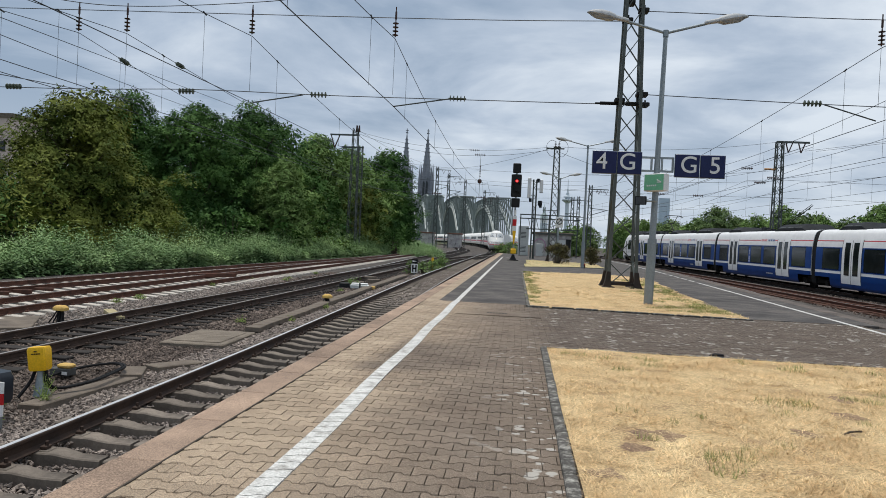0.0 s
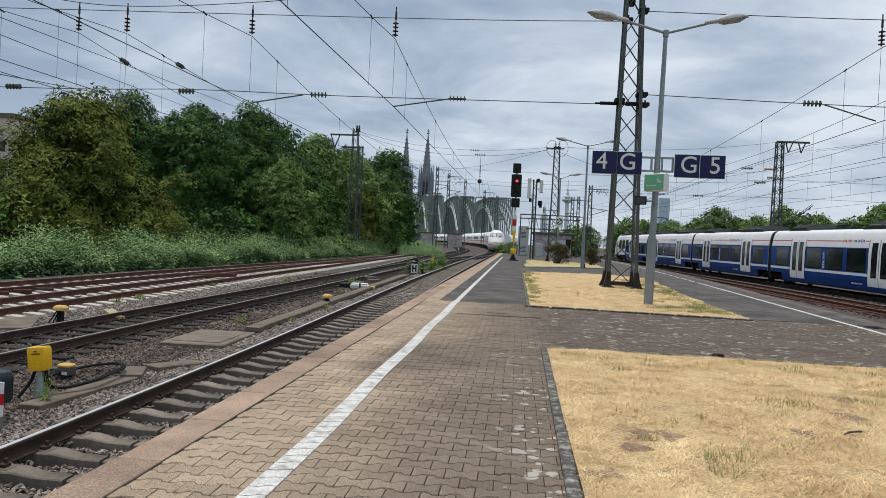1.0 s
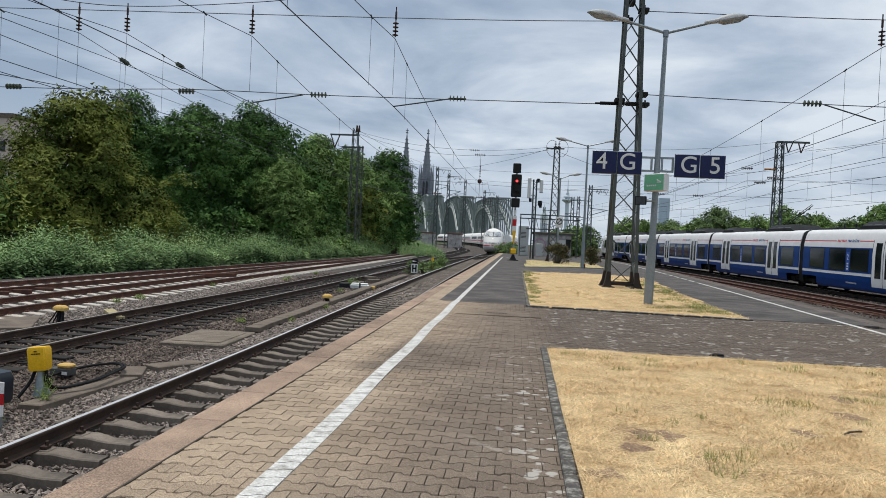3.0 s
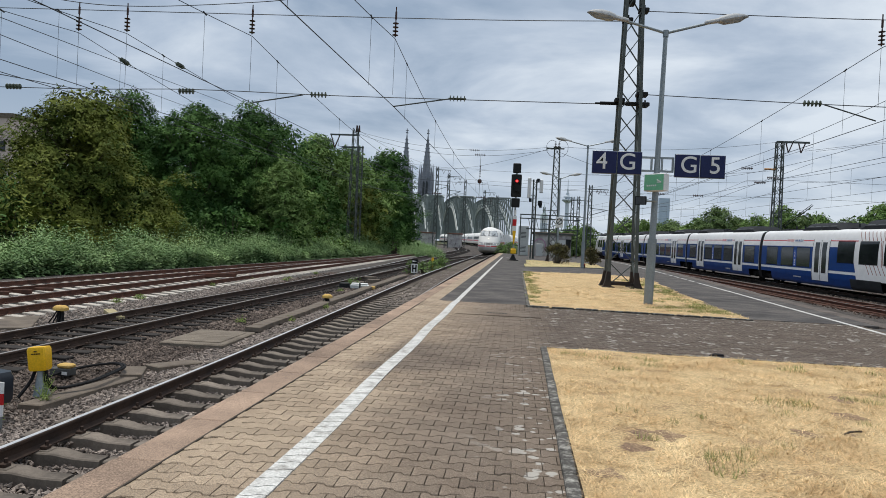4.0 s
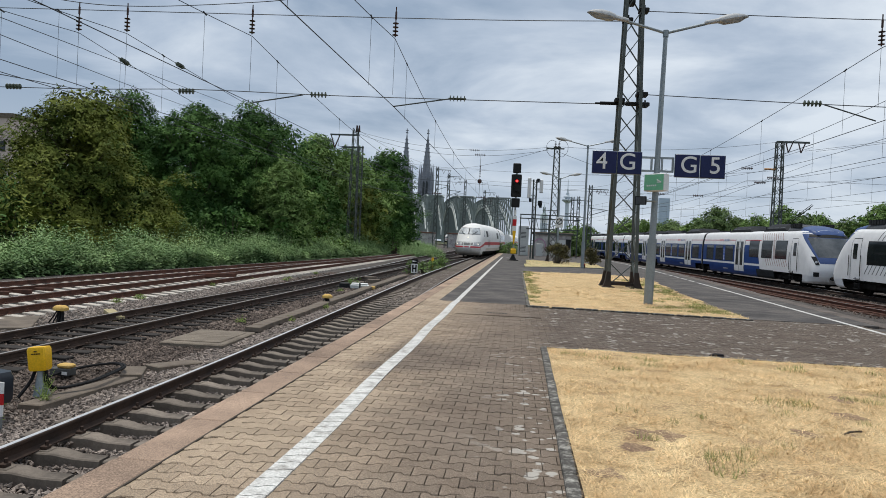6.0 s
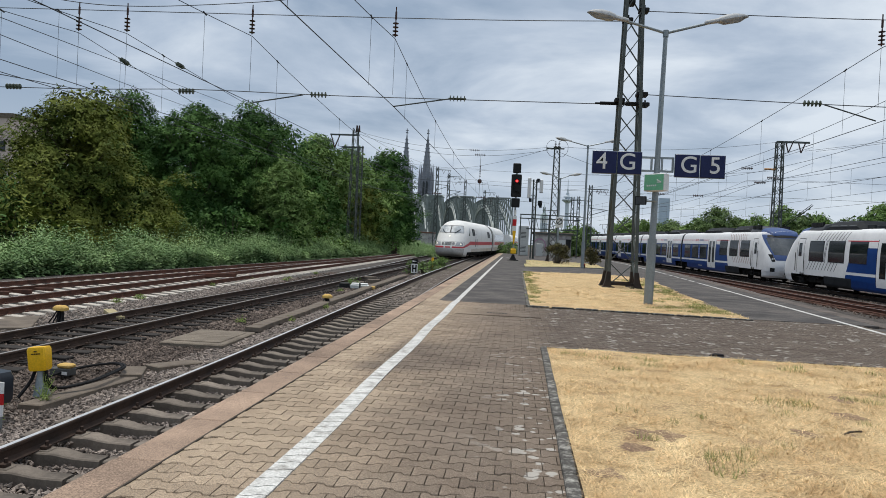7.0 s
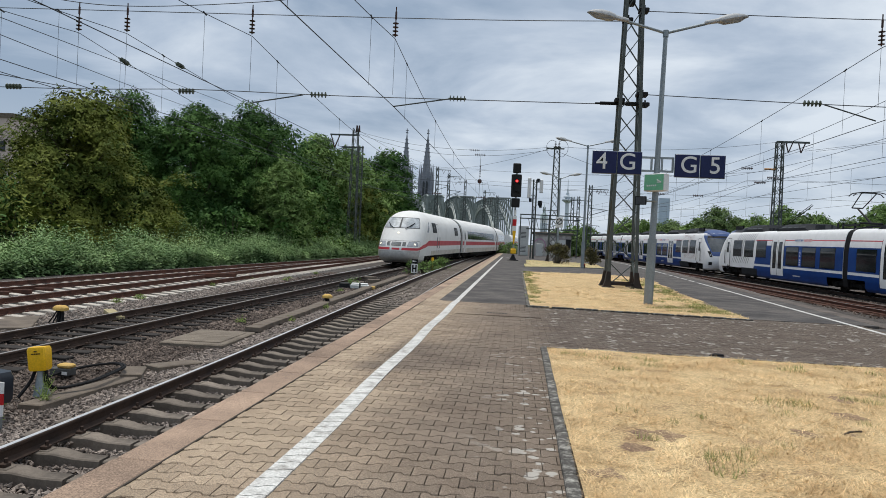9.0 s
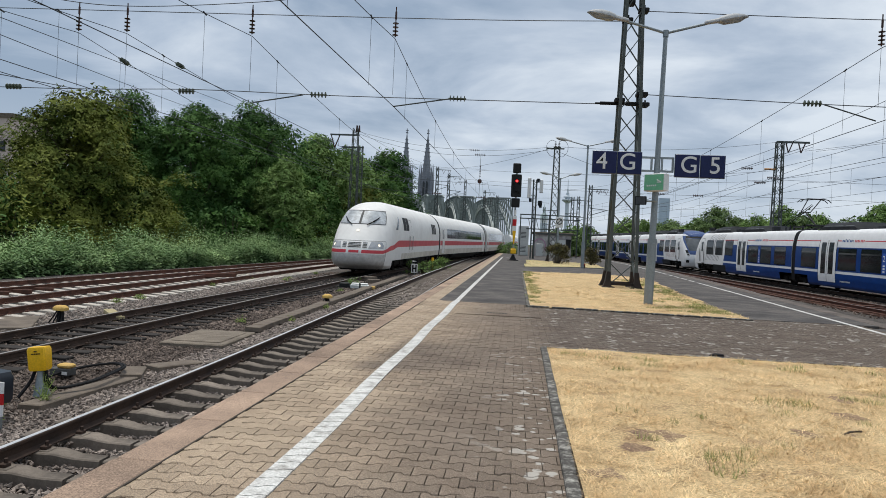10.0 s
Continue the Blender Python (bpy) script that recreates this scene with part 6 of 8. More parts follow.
        mb.tube((0, 0, 0.34), (0, 0, -0.2), 0.022, n=6).tube((0, 0, 0.16), (0, 0, -0.12), 0.04, n=8)
        ceramic(mb, (0, 0, -0.2), (0, 0, -1), 4, 0.115, 0.58)
        part("ribs", mb, M_INSUL, it)
        zm = zu - 0.84
        rear = x - lean * (SPAN_Y + 30)
        spans = (((x, SPAN_Y, zm), (far, 88, zf), ahead, (0.045, 0.2, 0.36, 0.52, 0.7, 0.86)), ((x, SPAN_Y, zm), (rear, -30, zm + 0.4), back, (0.066, 0.2, 0.36, 0.52, 0.7, 0.86)))
        for q0, q1, drop, cuts in spans:
            wire_thing(sag(q0, q1, drop, 18), 0.013, "messenger wire over the track")
            for t in cuts:
                p = Vector(q0).lerp(Vector(q1), t) - Vector((0, 0, 4 * drop * t * (1 - t)))
                wire_thing([p, (p.x, p.y, zc)], 0.006, "thin steel dropper wire between overhead wires", "dropper", 4)
                wire_thing([p + Vector((0, -0.12, 0.02)), p + Vector((0, 0.12, -0.02))], 0.028, "small clamp on the messenger wire", "clamp", 6)
        wire_thing([(rear, -30, zc), (x + 0.08, SPAN_Y, zc), (far, 88, zc - 0.1)], 0.014, "contact wire over the track")
        wire_thing([(x, SPAN_Y, zm), (x, SPAN_Y, zl + 0.1)], 0.007, "hanging steel rod under the insulator", "dropper", 5)
    for x, far, zf, drop, k in ((-17.38, -13.5, 8.6, 1.9, 0.05), (-15.4, -13.2, 8.6, 0.8, 0.069)):
        q0, q1 = Vector((x, SPAN_Y, zu - 0.84)), Vector((far, 88, zf))
        p, q = (q0.lerp(q1, t) - Vector((0, 0, 4 * drop * t * (1 - t))) for t in (k - 0.004, k + 0.004))
        it = thing("insulator", pose(*((p + q) / 2)), "thick green tension insulator in the messenger wire", "insulator", "insulators")
        d = (q - p).normalized()
        rod = MB().tube(-0.45 * d, 0.45 * d, 0.03, n=8)
        for s in range(5):
            rod.tube((-0.25 + 0.1 * s) * d, (-0.17 + 0.1 * s) * d, 0.1, 0.085, n=12)
        part("rod", rod, M_INSULG, it)
    for x in (-20.0, -12.9, -7.7, -2.45, 10.1):
        it = thing("insulator", pose(x - 0.25, SPAN_Y, zl + (0.19 if x > 5 else 0.02)), "green brown ribbed insulator in the span wire", "insulator", "insulators")
        mb = MB()
        ceramic(mb, (-0.08, 0, 0), (1, 0, 0), 5, 0.115, 0.66)
        part("ribs", mb, M_INSULG, it)
    for x0, x1, dz in ((-8.3, -10.25, -0.34), (-2.75, -4.85, -0.34), (10.5, 12.25, -0.52)):
        it = thing("registration_arm", pose(0, SPAN_Y, zl + (0.16 if x0 > 5 else 0.0)), "slanted steel arm holding the contact wire", "arm", "registration arms")
        part("tube", MB().tube((x0, 0, 0), (x1, 0, dz), 0.025, n=8), M_MAST, it)
    arm = thing("span_bracket", pose(2.85, SPAN_Y, zl), "black bracket joining the span wire to the mast", "bracket")
    part("bar", MB().tube((-0.1, 0, 0), (0.85, 0, 0), 0.062, n=12).tube((-0.28, 0, 0), (-0.1, 0, 0), 0.03, n=8), M_BLACK, arm)
    part("end_clamp", MB().box(0.8, 1.65, -0.06, 0.06, -0.07, 0.07, 0.02), M_DARK, arm)
    for z, x0, x1 in ((6.97, 4.0, 4.4), (6.74, 3.25, 3.6), (6.6, 4.15, 4.45), (9.62, 3.4, 3.75), (9.98, 3.95, 4.3), (10.25, 3.5, 3.8)):
        cl = thing("span_clamp", pose(0, SPAN_Y - 0.12, z), "black clamp holding a span wire on the mast", "clamp", "span clamps")
        part("jaw", MB().box(x0, x1, -0.12, 0.3, -0.07, 0.07, 0.02), M_DARK, cl)
        part("bolt", MB().tube(((x0 + x1) / 2, -0.12, -0.14), ((x0 + x1) / 2, -0.12, 0.14), 0.03, n=8), M_DARK, cl)


# ---------------------------------------------------------------- lawns on the platform
BED_A = [(0.445, -4), (6.2, -4), (6.2, 9.95), (0.47, 9.98)]
BED_B = [(0.36, 16.66), (5.12, 16.26), (5.14, 18.5), (5.2, 20.5), (5.45, 25), (5.75, 28.5), (6.15, 34), (6.2, 36), (4.6, 38.6), (0.5, 37.0)]
BED_C = [(0.55, 44.6), (3.4, 48.8), (5.9, 49.4), (6.5, 62), (0.9, 64)]


# bare spots: x, y, radius
BARE = [(1.2, 5.67, 0.2), (0.88, 5.23, 0.17), (0.62, 4.57, 0.17), (2.99, 6.79, 0.2), (2.33, 5.99, 0.16), (1.84, 4.94, 0.14), (1.05, 5.6, 0.15), (2.75, 6.1, 0.15), (3.3, 7.6, 0.2), (2.3, 8.1, 0.14), (0.75, 6.3, 0.1), (0.95, 4.75, 0.12), (1.5, 20.2, 0.35), (2.6, 21.8, 0.3), (3.95, 18.6, 0.3), (2.2, 24.5, 0.45), (4.3, 22.4, 0.35), (1.2, 28.5, 0.5), (3.0, 17.6, 0.2), (1.9, 17.4, 0.25)]


def turf_z(x, y):
    return 0.022 + 0.016 * noise.noise((x * 1.3, y * 1.3, 2.0)) + 0.01 * noise.noise((x * 4, y * 4, 9.0))


def inside(poly, x, y):
    k = False
    for (x0, y0), (x1, y1) in zip(poly, poly[1:] + poly[:1]):
        if (y0 > y) != (y1 > y) and x < (x1 - x0) * (y - y0) / (y1 - y0) + x0:
            k = not k
    return k


def blades(poly, density, hmax, seed, y0, y1):
    """Short bent straws strewn over a lawn, thin on the bare spots: facets (n, 3, 3)."""
    rng = np.random.default_rng(seed)
    xs = [p[0] for p in poly]
    n = int((max(xs) - min(xs)) * (y1 - y0) * density)
    P = np.stack([rng.uniform(min(xs), max(xs), n), rng.uniform(y0, y1, n)], 1)
    keep = np.array([inside(poly, x, y) for x, y in P])
    tuft = np.array([noise.noise((x * 1.7, y * 1.7, 7.0)) + 0.5 * noise.noise((x * 5, y * 5, 3.0)) for x, y in P])
    keep &= rng.uniform(-0.6, 0.6, n) < tuft + 0.35
    for sx, sy, r in BARE:
        keep &= ((P[:, 0] - sx) ** 2 + ((P[:, 1] - sy) * 0.8) ** 2 > (r * rng.uniform(0.5, 1.15, n)) ** 2) | (rng.uniform(0, 1, n) < 0.4)
    P, tuft = P[keep], tuft[keep]
    n = len(P)
    swirl = np.array([noise.noise((x * 0.9, y * 0.9, 12.0)) for x, y in P])
    a = swirl * 7 + rng.normal(scale=1.4, size=n) + np.where(rng.uniform(0, 1, n) < 0.3, math.pi, 0)
    ln = hmax * rng.uniform(0.5, 1.6, n) * (1 + 0.7 * tuft)
    lie = np.abs(rng.normal(0.0, 0.3, n)) + 0.03
    d = np.stack([np.cos(a) * np.cos(lie), np.sin(a) * np.cos(lie), np.sin(lie)], 1) * ln[:, None]
    b = np.stack([-np.sin(a), np.cos(a), np.zeros(n)], 1) * (0.0011 + 0.0012 * rng.uniform(0, 1, n))[:, None] * (1 + P[:, 1:2] / 14)
    base = np.stack([P[:, 0], P[:, 1], np.array([turf_z(x, y) for x, y in P]) + rng.uniform(0, 0.008, n)], 1)
    return np.stack([base - b, base + b, base + d], 1)


def turf(poly, name, label, material):
    xs, ys = [p[0] for p in poly], [p[1] for p in poly]
    mb = MB()
    st = 0.25
    cell = {}
    for j in range(int((max(ys) - min(ys)) / st) + 2):
        for i in range(int((max(xs) - min(xs)) / st) + 2):
            x, y = min(xs) + i * st, min(ys) + j * st
            cell[i, j] = (x, y)
    idx = {}

    def vert(i, j):
        if (i, j) not in idx:
            x, y = cell[i, j]
            idx[i, j] = len(mb.v)
            mb.v.append((x, y, turf_z(x, y)))
        return idx[i, j]
    for (i, j), (x, y) in cell.items():
        if (i + 1, j + 1) in cell and inside(poly, x + st / 2, y + st / 2):
            mb.f.append((vert(i, j), vert(i + 1, j), vert(i + 1, j + 1), vert(i, j + 1)))
    ob = part(name, mb, material)
    return tagged(ob, label, "lawn", "dry lawns", "structure")


def build_beds(plat):
    rnd = random.Random(9)
    for poly, lab, material in ((BED_A, "dry straw yellow lawn on the platform", M_STRAW), (BED_B, "dry lawn around the lattice mast", M_STRAW), (BED_C, "greenish dry lawn with two bushes", M_STRAWOLIVE)):
        turf(poly, "dry_lawn", lab, material)
    q = [blades(BED_A, 10500, 0.042, 1, 3.6, 6.0), blades(BED_A, 5600, 0.046, 2, 6.0, 10.0), blades(BED_B, 1100, 0.055, 3, 16, 25), blades(BED_B, 240, 0.08, 4, 25, 39), blades(BED_C, 90, 0.09, 5, 44, 64)]
    soil = MB()
    for sx, sy, r in BARE:
        if sy > 10 or r < 0.15:
            continue
        rings = []
        for f in (0.03, 0.5, 1.0):
            ring = []
            for a in np.linspace(0, 2 * math.pi, 15)[:-1]:
                k = 0.68 * r * f * (1.0 + 0.75 * noise.noise((math.cos(a) * 1.3 + sx * 3, math.sin(a) * 1.3 + sy * 3, 1.0)))
                x, y = sx + 1.15 * k * math.cos(a), sy + k * math.sin(a)
                ring.append((x, y, turf_z(x, y) + 0.006 - 0.004 * f))
            rings.append(ring)
        soil.add([q for g in rings for q in g], [(i * 14 + j, i * 14 + (j + 1) % 14, (i + 1) * 14 + (j + 1) % 14, (i + 1) * 14 + j) for i in range(2) for j in range(14)] + [tuple(range(14))])
    tagged(part("bare_soil", soil, M_SOIL, fix=False), "brown bare soil showing through the dead grass", "soil", kind="stuff")
    ob = part("dry_grass", facets_mesh("dry_grass", np.concatenate(q), M_BLADE), None)
    tagged(ob, "straw yellow dead grass blades on the lawns", "grass", kind="stuff")
    # a few living tufts, and a green fringe on the far side of the second lawn
    rng = np.random.default_rng(12)
    spots = [(1.68, 8.9, 0.16), (1.48, 5.03, 0.17), (1.42, 5.12, 0.1), (2.52, 7.17, 0.2), (2.7, 7.05, 0.14), (3.0, 5.7, 0.2), (1.15, 9.3, 0.1), (2.0, 5.5, 0.07), (3.4, 9.3, 0.2), (2.9, 9.6, 0.15), (1.6, 6.3, 0.07)] + [(rng.uniform(0.6, 4.6), rng.uniform(4, 9.8), rng.uniform(0.05, 0.14)) for _ in range(26)]
    edge = [(5.0, 17.2), (5.05, 19.5), (5.2, 23), (5.4, 26), (5.7, 30), (6.0, 34)]
    for i in range(110):
        t = rng.uniform(0, 5)
        k = int(min(t, 4))
        f = t - k
        spots.append((edge[k][0] + (edge[k + 1][0] - edge[k][0]) * f - abs(rng.normal()) * 0.8, edge[k][1] + (edge[k + 1][1] - edge[k][1]) * f, 0.2))
    for i in range(60):
        spots.append((0.42 + abs(rng.normal()) * 0.2, rng.uniform(17, 37), 0.14))
    qs = []
    for x, y, r in spots:
        n = int(420 * r) + 10
        a = rng.uniform(0, 2 * math.pi, n)
        rr = r * np.sqrt(rng.uniform(0, 1, n))
        base = np.stack([x + rr * np.cos(a), y + rr * np.sin(a), np.full(n, 0.02)], 1)
        h = rng.uniform(0.02, 0.07, n)
        t = rng.uniform(0, 2 * math.pi, n)
        d = np.stack([np.cos(t) * h * 0.8, np.sin(t) * h * 0.8, h], 1)
        b = np.stack([-np.sin(t), np.cos(t), np.zeros(n)], 1) * (0.0015 + 0.00018 * y)
        qs.append(np.stack([base - b, base + b, base + d], 1))
    ob = part("green_grass", facets_mesh("green_grass", np.concatenate(qs), M_GRASS), None)
    tagged(ob, "small green grass tufts in the dry lawns", "grass", kind="stuff")
    # edging stones round the lawns
    es = MB().box(-0.042, 0.042, 0.003, 0.497, -0.1, 0.036, 0.008).mesh("edging_stone", M_EDGING)
    runs = [((0.345, -2.0), (0.43, 10.0)), ((0.43, 10.03), (6.2, 10.03)), ((0.32, 16.62), (0.32, 37)), ((0.3, 16.6), (5.15, 16.2)), ((0.5, 44.5), (3.4, 48.7)), ((3.4, 48.7), (5.9, 49.3))]
    for (x0, y0), (x1, y1) in runs:
        n = int(math.hypot(x1 - x0, y1 - y0) / 0.5)
        a = -math.degrees(math.atan2(x1 - x0, y1 - y0))
        for i in range(n):
            t = i / n
            part("edging_stone", es, None, plat, m=pose(x0 + (x1 - x0) * t, y0 + (y1 - y0) * t, rnd.uniform(-0.006, 0.003), 0, 0, a + rnd.uniform(-0.3, 0.3)))
    # lump of asphalt, twig, drain
    t = thing("asphalt_lump", pose(2.76, 10.2, 0.0) @ Matrix.Scale(0.6, 4), "black lump of asphalt at the lawn edge", "lump")
    part("lump", MB().loft([[(0.17 * sx, 0.08 * sy, 0.0) for sx, sy in ((-1, -1), (0.2, -1.2), (1, -0.8), (1, 1), (-0.9, 1))], [(0.15 * sx, 0.06 * sy, 0.05 + 0.03 * (sx > 0)) for sx, sy in ((-0.9, -1), (0.2, -1.1), (1, -0.8), (0.9, 1), (-0.9, 1))], [(0.07 * sx, 0.03 * sy, 0.09) for sx, sy in ((-0.5, -1), (0.2, -1.1), (1, -0.8), (0.9, 1), (-0.5, 1))]]), M_BLACK, t)
    t = thing("twig", pose(2.72, 6.06, 0.035, 0, 0, 20) @ Matrix.Scale(0.7, 4), "dry brown twig lying on the lawn", "twig")
    part("stick", MB().wire([(-0.12, 0, 0.0), (-0.03, 0.02, 0.02), (0.05, 0.0, 0.03), (0.14, 0.03, 0.02)], 0.011, 6).wire([(-0.02, 0.02, 0.02), (0.03, -0.05, 0.05)], 0.007, 5), M_BARK, t)
    t = thing("drain", pose(-0.33, 14.6, 0.004), "slotted drain in a square paved cover", "drain", kind="structure")
    part("drain_cover", MB().box(-0.8, 0.85, -0.45, 0.42, -0.012, 0.004, 0.002), M_PAVE_GREY, t)
    for i in range(7):
        part("slot", MB().box(-0.2 + i * 0.06, -0.165 + i * 0.06, -0.07, 0.07, 0.0, 0.006), M_BLACK, t)


# ---------------------------------------------------------------- ballast and clutter between the tracks
def stones(name, label, areas, material, seed):
    """Loose broken stones; areas of (x0, x1, y0, y1, per square metre, size)."""
    rng = np.random.default_rng(seed)
    bv = np.array([(-1, -0.9, -0.6), (1, -0.8, -0.5), (0.1, 1.1, -0.6), (-0.9, 0.8, 0.6), (0.1, -1.1, 0.7), (0.9, 0.9, 0.6)], dtype=float) * 1.18
    bf = np.array([(0, 2, 1), (3, 4, 5), (0, 3, 2), (0, 4, 3), (0, 1, 4), (1, 5, 4), (1, 2, 5), (2, 3, 5)])
    V, F, off = [], [], 0
    for x0, x1, y0, y1, per, size in areas:
        n = int((x1 - x0) * (y1 - y0) * per * 0.9)
        c = np.stack([rng.uniform(x0, x1, n), rng.uniform(y0, y1, n)], 1)
        gz = np.interp(c[:, 1], *RAIL_Z) - np.where((c[:, 0] > -4.72) & (c[:, 0] < -2), np.where(c[:, 1] < 24, 0.3, 0.245), 0.235) + rng.uniform(-0.012, 0.025, n)
        v = bv[None] * rng.uniform(0.4, 1.1, (n, len(bv), 3)) * 0.85
        v = v * rng.uniform(0.6, 1.3, (n, 1, 3)) * (size * rng.uniform(0.6, 1.35, (n, 1, 1)))
        e = rng.normal(size=(n, 4))
        e /= np.linalg.norm(e, axis=1)[:, None]
        w0, q = e[:, 0][:, None, None], e[:, None, 1:]
        tq = 2 * np.cross(np.broadcast_to(q, v.shape), v)
        v = v + w0 * tq + np.cross(np.broadcast_to(q, v.shape), tq)
        v[:, :, 2] *= 0.8
        a = rng.uniform(0, 6.28, n)
        ca, sa = np.cos(a)[:, None], np.sin(a)[:, None]
        w = np.stack([v[:, :, 0] * ca - v[:, :, 1] * sa + c[:, 0:1], v[:, :, 0] * sa + v[:, :, 1] * ca + c[:, 1:2], v[:, :, 2] + gz[:, None]], 2)
        V.append(w.reshape(-1, 3))
        F.append((bf[None] + (np.arange(n) * len(bv))[:, None, None] + off).reshape(-1, 3))
        off += n * len(bv)
    V, F = np.concatenate(V), np.concatenate(F)
    me = bpy.data.meshes.new(name)
    me.vertices.add(len(V))
    me.vertices.foreach_set("co", V.astype(np.float32).reshape(-1))
    me.loops.add(3 * len(F))
    me.loops.foreach_set("vertex_index", F.astype(np.int32).reshape(-1))
    me.polygons.add(len(F))
    me.polygons.foreach_set("loop_start", np.arange(0, 3 * len(F), 3, dtype=np.int32))
    me.materials.append(material)
    me.update(calc_edges=True)
    me.shade_flat()
    tagged(part(name, me, material), label, "ballast", kind="stuff")


def bend(pts, n=6):
    """A rounded way through points."""
    p = [Vector(q) for q in pts]
    p = [2 * p[0] - p[1]] + p + [2 * p[-1] - p[-2]]
    out = []
    for i in range(1, len(p) - 2):
        for k in range(n):
            t = k / n
            out.append(0.5 * (2 * p[i] + (p[i + 1] - p[i - 1]) * t + (2 * p[i - 1] - 5 * p[i] + 4 * p[i + 1] - p[i + 2]) * t * t + (3 * p[i] - p[i - 1] - 3 * p[i + 1] + p[i + 2]) * t ** 3))
    return out + [p[-2]]


def yellow_stub(x, y, h, label):
    z = rz(y) - 0.24
    t = thing("track_contact_box", pose(x, y, z), label, "track equipment", "yellow track boxes")
    part("cap", MB().loft([[(a * w, b * w * 0.8, zz) for a, b in ((-1, -0.7), (-0.7, -1), (0.7, -1), (1, -0.7), (1, 0.7), (0.7, 1), (-0.7, 1), (-1, 0.7))] for w, zz in ((0.15, h - 0.11), (0.15, h - 0.05), (0.12, h - 0.01), (0.08, h + 0.01))]), M_YELLOWDIRTY, t, "dusty yellow cap")
    part("boot", MB().lathe([(0.1, 0.0), (0.085, 0.05), (0.07, h - 0.11), (0.09, h - 0.1)], 12), M_BLACK, t, "black rubber boot")
    mb = MB()
    for i in range(4):
        mb.wire(bend([(-0.06 + i * 0.04, -0.05, h - 0.12), (-0.1 + i * 0.07, -0.12, h * 0.4), (-0.15 + i * 0.12, -0.2, 0.02), (0.1 + i * 0.2, -0.3 + 0.1 * i, 0.03)]), 0.016, 6)
    part("cable", mb, M_BLACK, t)


M_PLANK = mat("weathered_plank", (0.42, 0.36, 0.2), (0.3, 0.25, 0.15), 3, 0.85, bump=0.4, fine=50, stretch=(0.4, 4, 4))
M_YELLOWDIRTY = mat("dusty_yellow", (0.62, 0.4, 0.1), (0.5, 0.33, 0.12), 4, 0.7, bump=0.1)
M_GRAFF = mat("graffiti_wall", (0.5, 0.49, 0.47), (0.33, 0.31, 0.31), 1.2, 0.85, bump=0.1, contrast=0.08)
M_MAGENTA = mat("magenta_spray", (0.5, 0.22, 0.36), (0.36, 0.16, 0.3), 2, 0.8, bump=0)
M_BRICK = mat("red_brown_coping", (0.2, 0.1, 0.075), (0.14, 0.08, 0.06), 2, 0.9, bump=0.2)
M_CABINET = mat("light_grey_cabinet", (0.6, 0.62, 0.6), (0.5, 0.52, 0.5), 1.0, 0.6, bump=0.05)
M_BUSH = leaf_mat("leaf_brownish", (0.07, 0.075, 0.03), (0.13, 0.1, 0.05))


def stalk_weed(x, y, z, width, height, n, seed):
    """A loose tuft of thin stalks with narrow leaves."""
    rng = np.random.default_rng(seed)
    t = thing("weed", pose(x, y, z), "thin pale green stalky weed in the ballast", "weed", "weeds in the ballast")
    stems, leaves = MB(), []
    for i in range(n):
        a, h, r = rng.uniform(0, 6.28), height * rng.uniform(0.45, 1.0), width * rng.uniform(0.2, 1.0)
        foot = Vector((0.15 * width * math.cos(a + 1), 0.15 * width * math.sin(a + 1), -0.02))
        tip = Vector((r * math.cos(a), r * math.sin(a), h))
        mid = foot.lerp(tip, 0.55) + Vector((-0.25 * r * math.cos(a), -0.25 * r * math.sin(a), 0.06 * h))
        stems.wire([foot, mid, tip], 0.003, 4)
        for k in range(7):
            f = 0.2 + 0.12 * k
            p = np.array(foot.lerp(mid, f / 0.55) if f < 0.55 else mid.lerp(tip, (f - 0.55) / 0.45))
            b = rng.uniform(0, 6.28)
            d = np.array([math.cos(b), math.sin(b), rng.uniform(-0.1, 0.7)])
            s = 0.045 * (1.2 - f) + 0.012
            w = np.array([-math.sin(b), math.cos(b), 0.0]) * s * 0.22
            leaves.append([p - w, p + d * s, p + w])
    part("stem", stems, M_LEAF_LIGHT, t, fix=False)
    part("foliage", facets_mesh("foliage", np.array(leaves), M_LEAF_LIGHT), None, t)


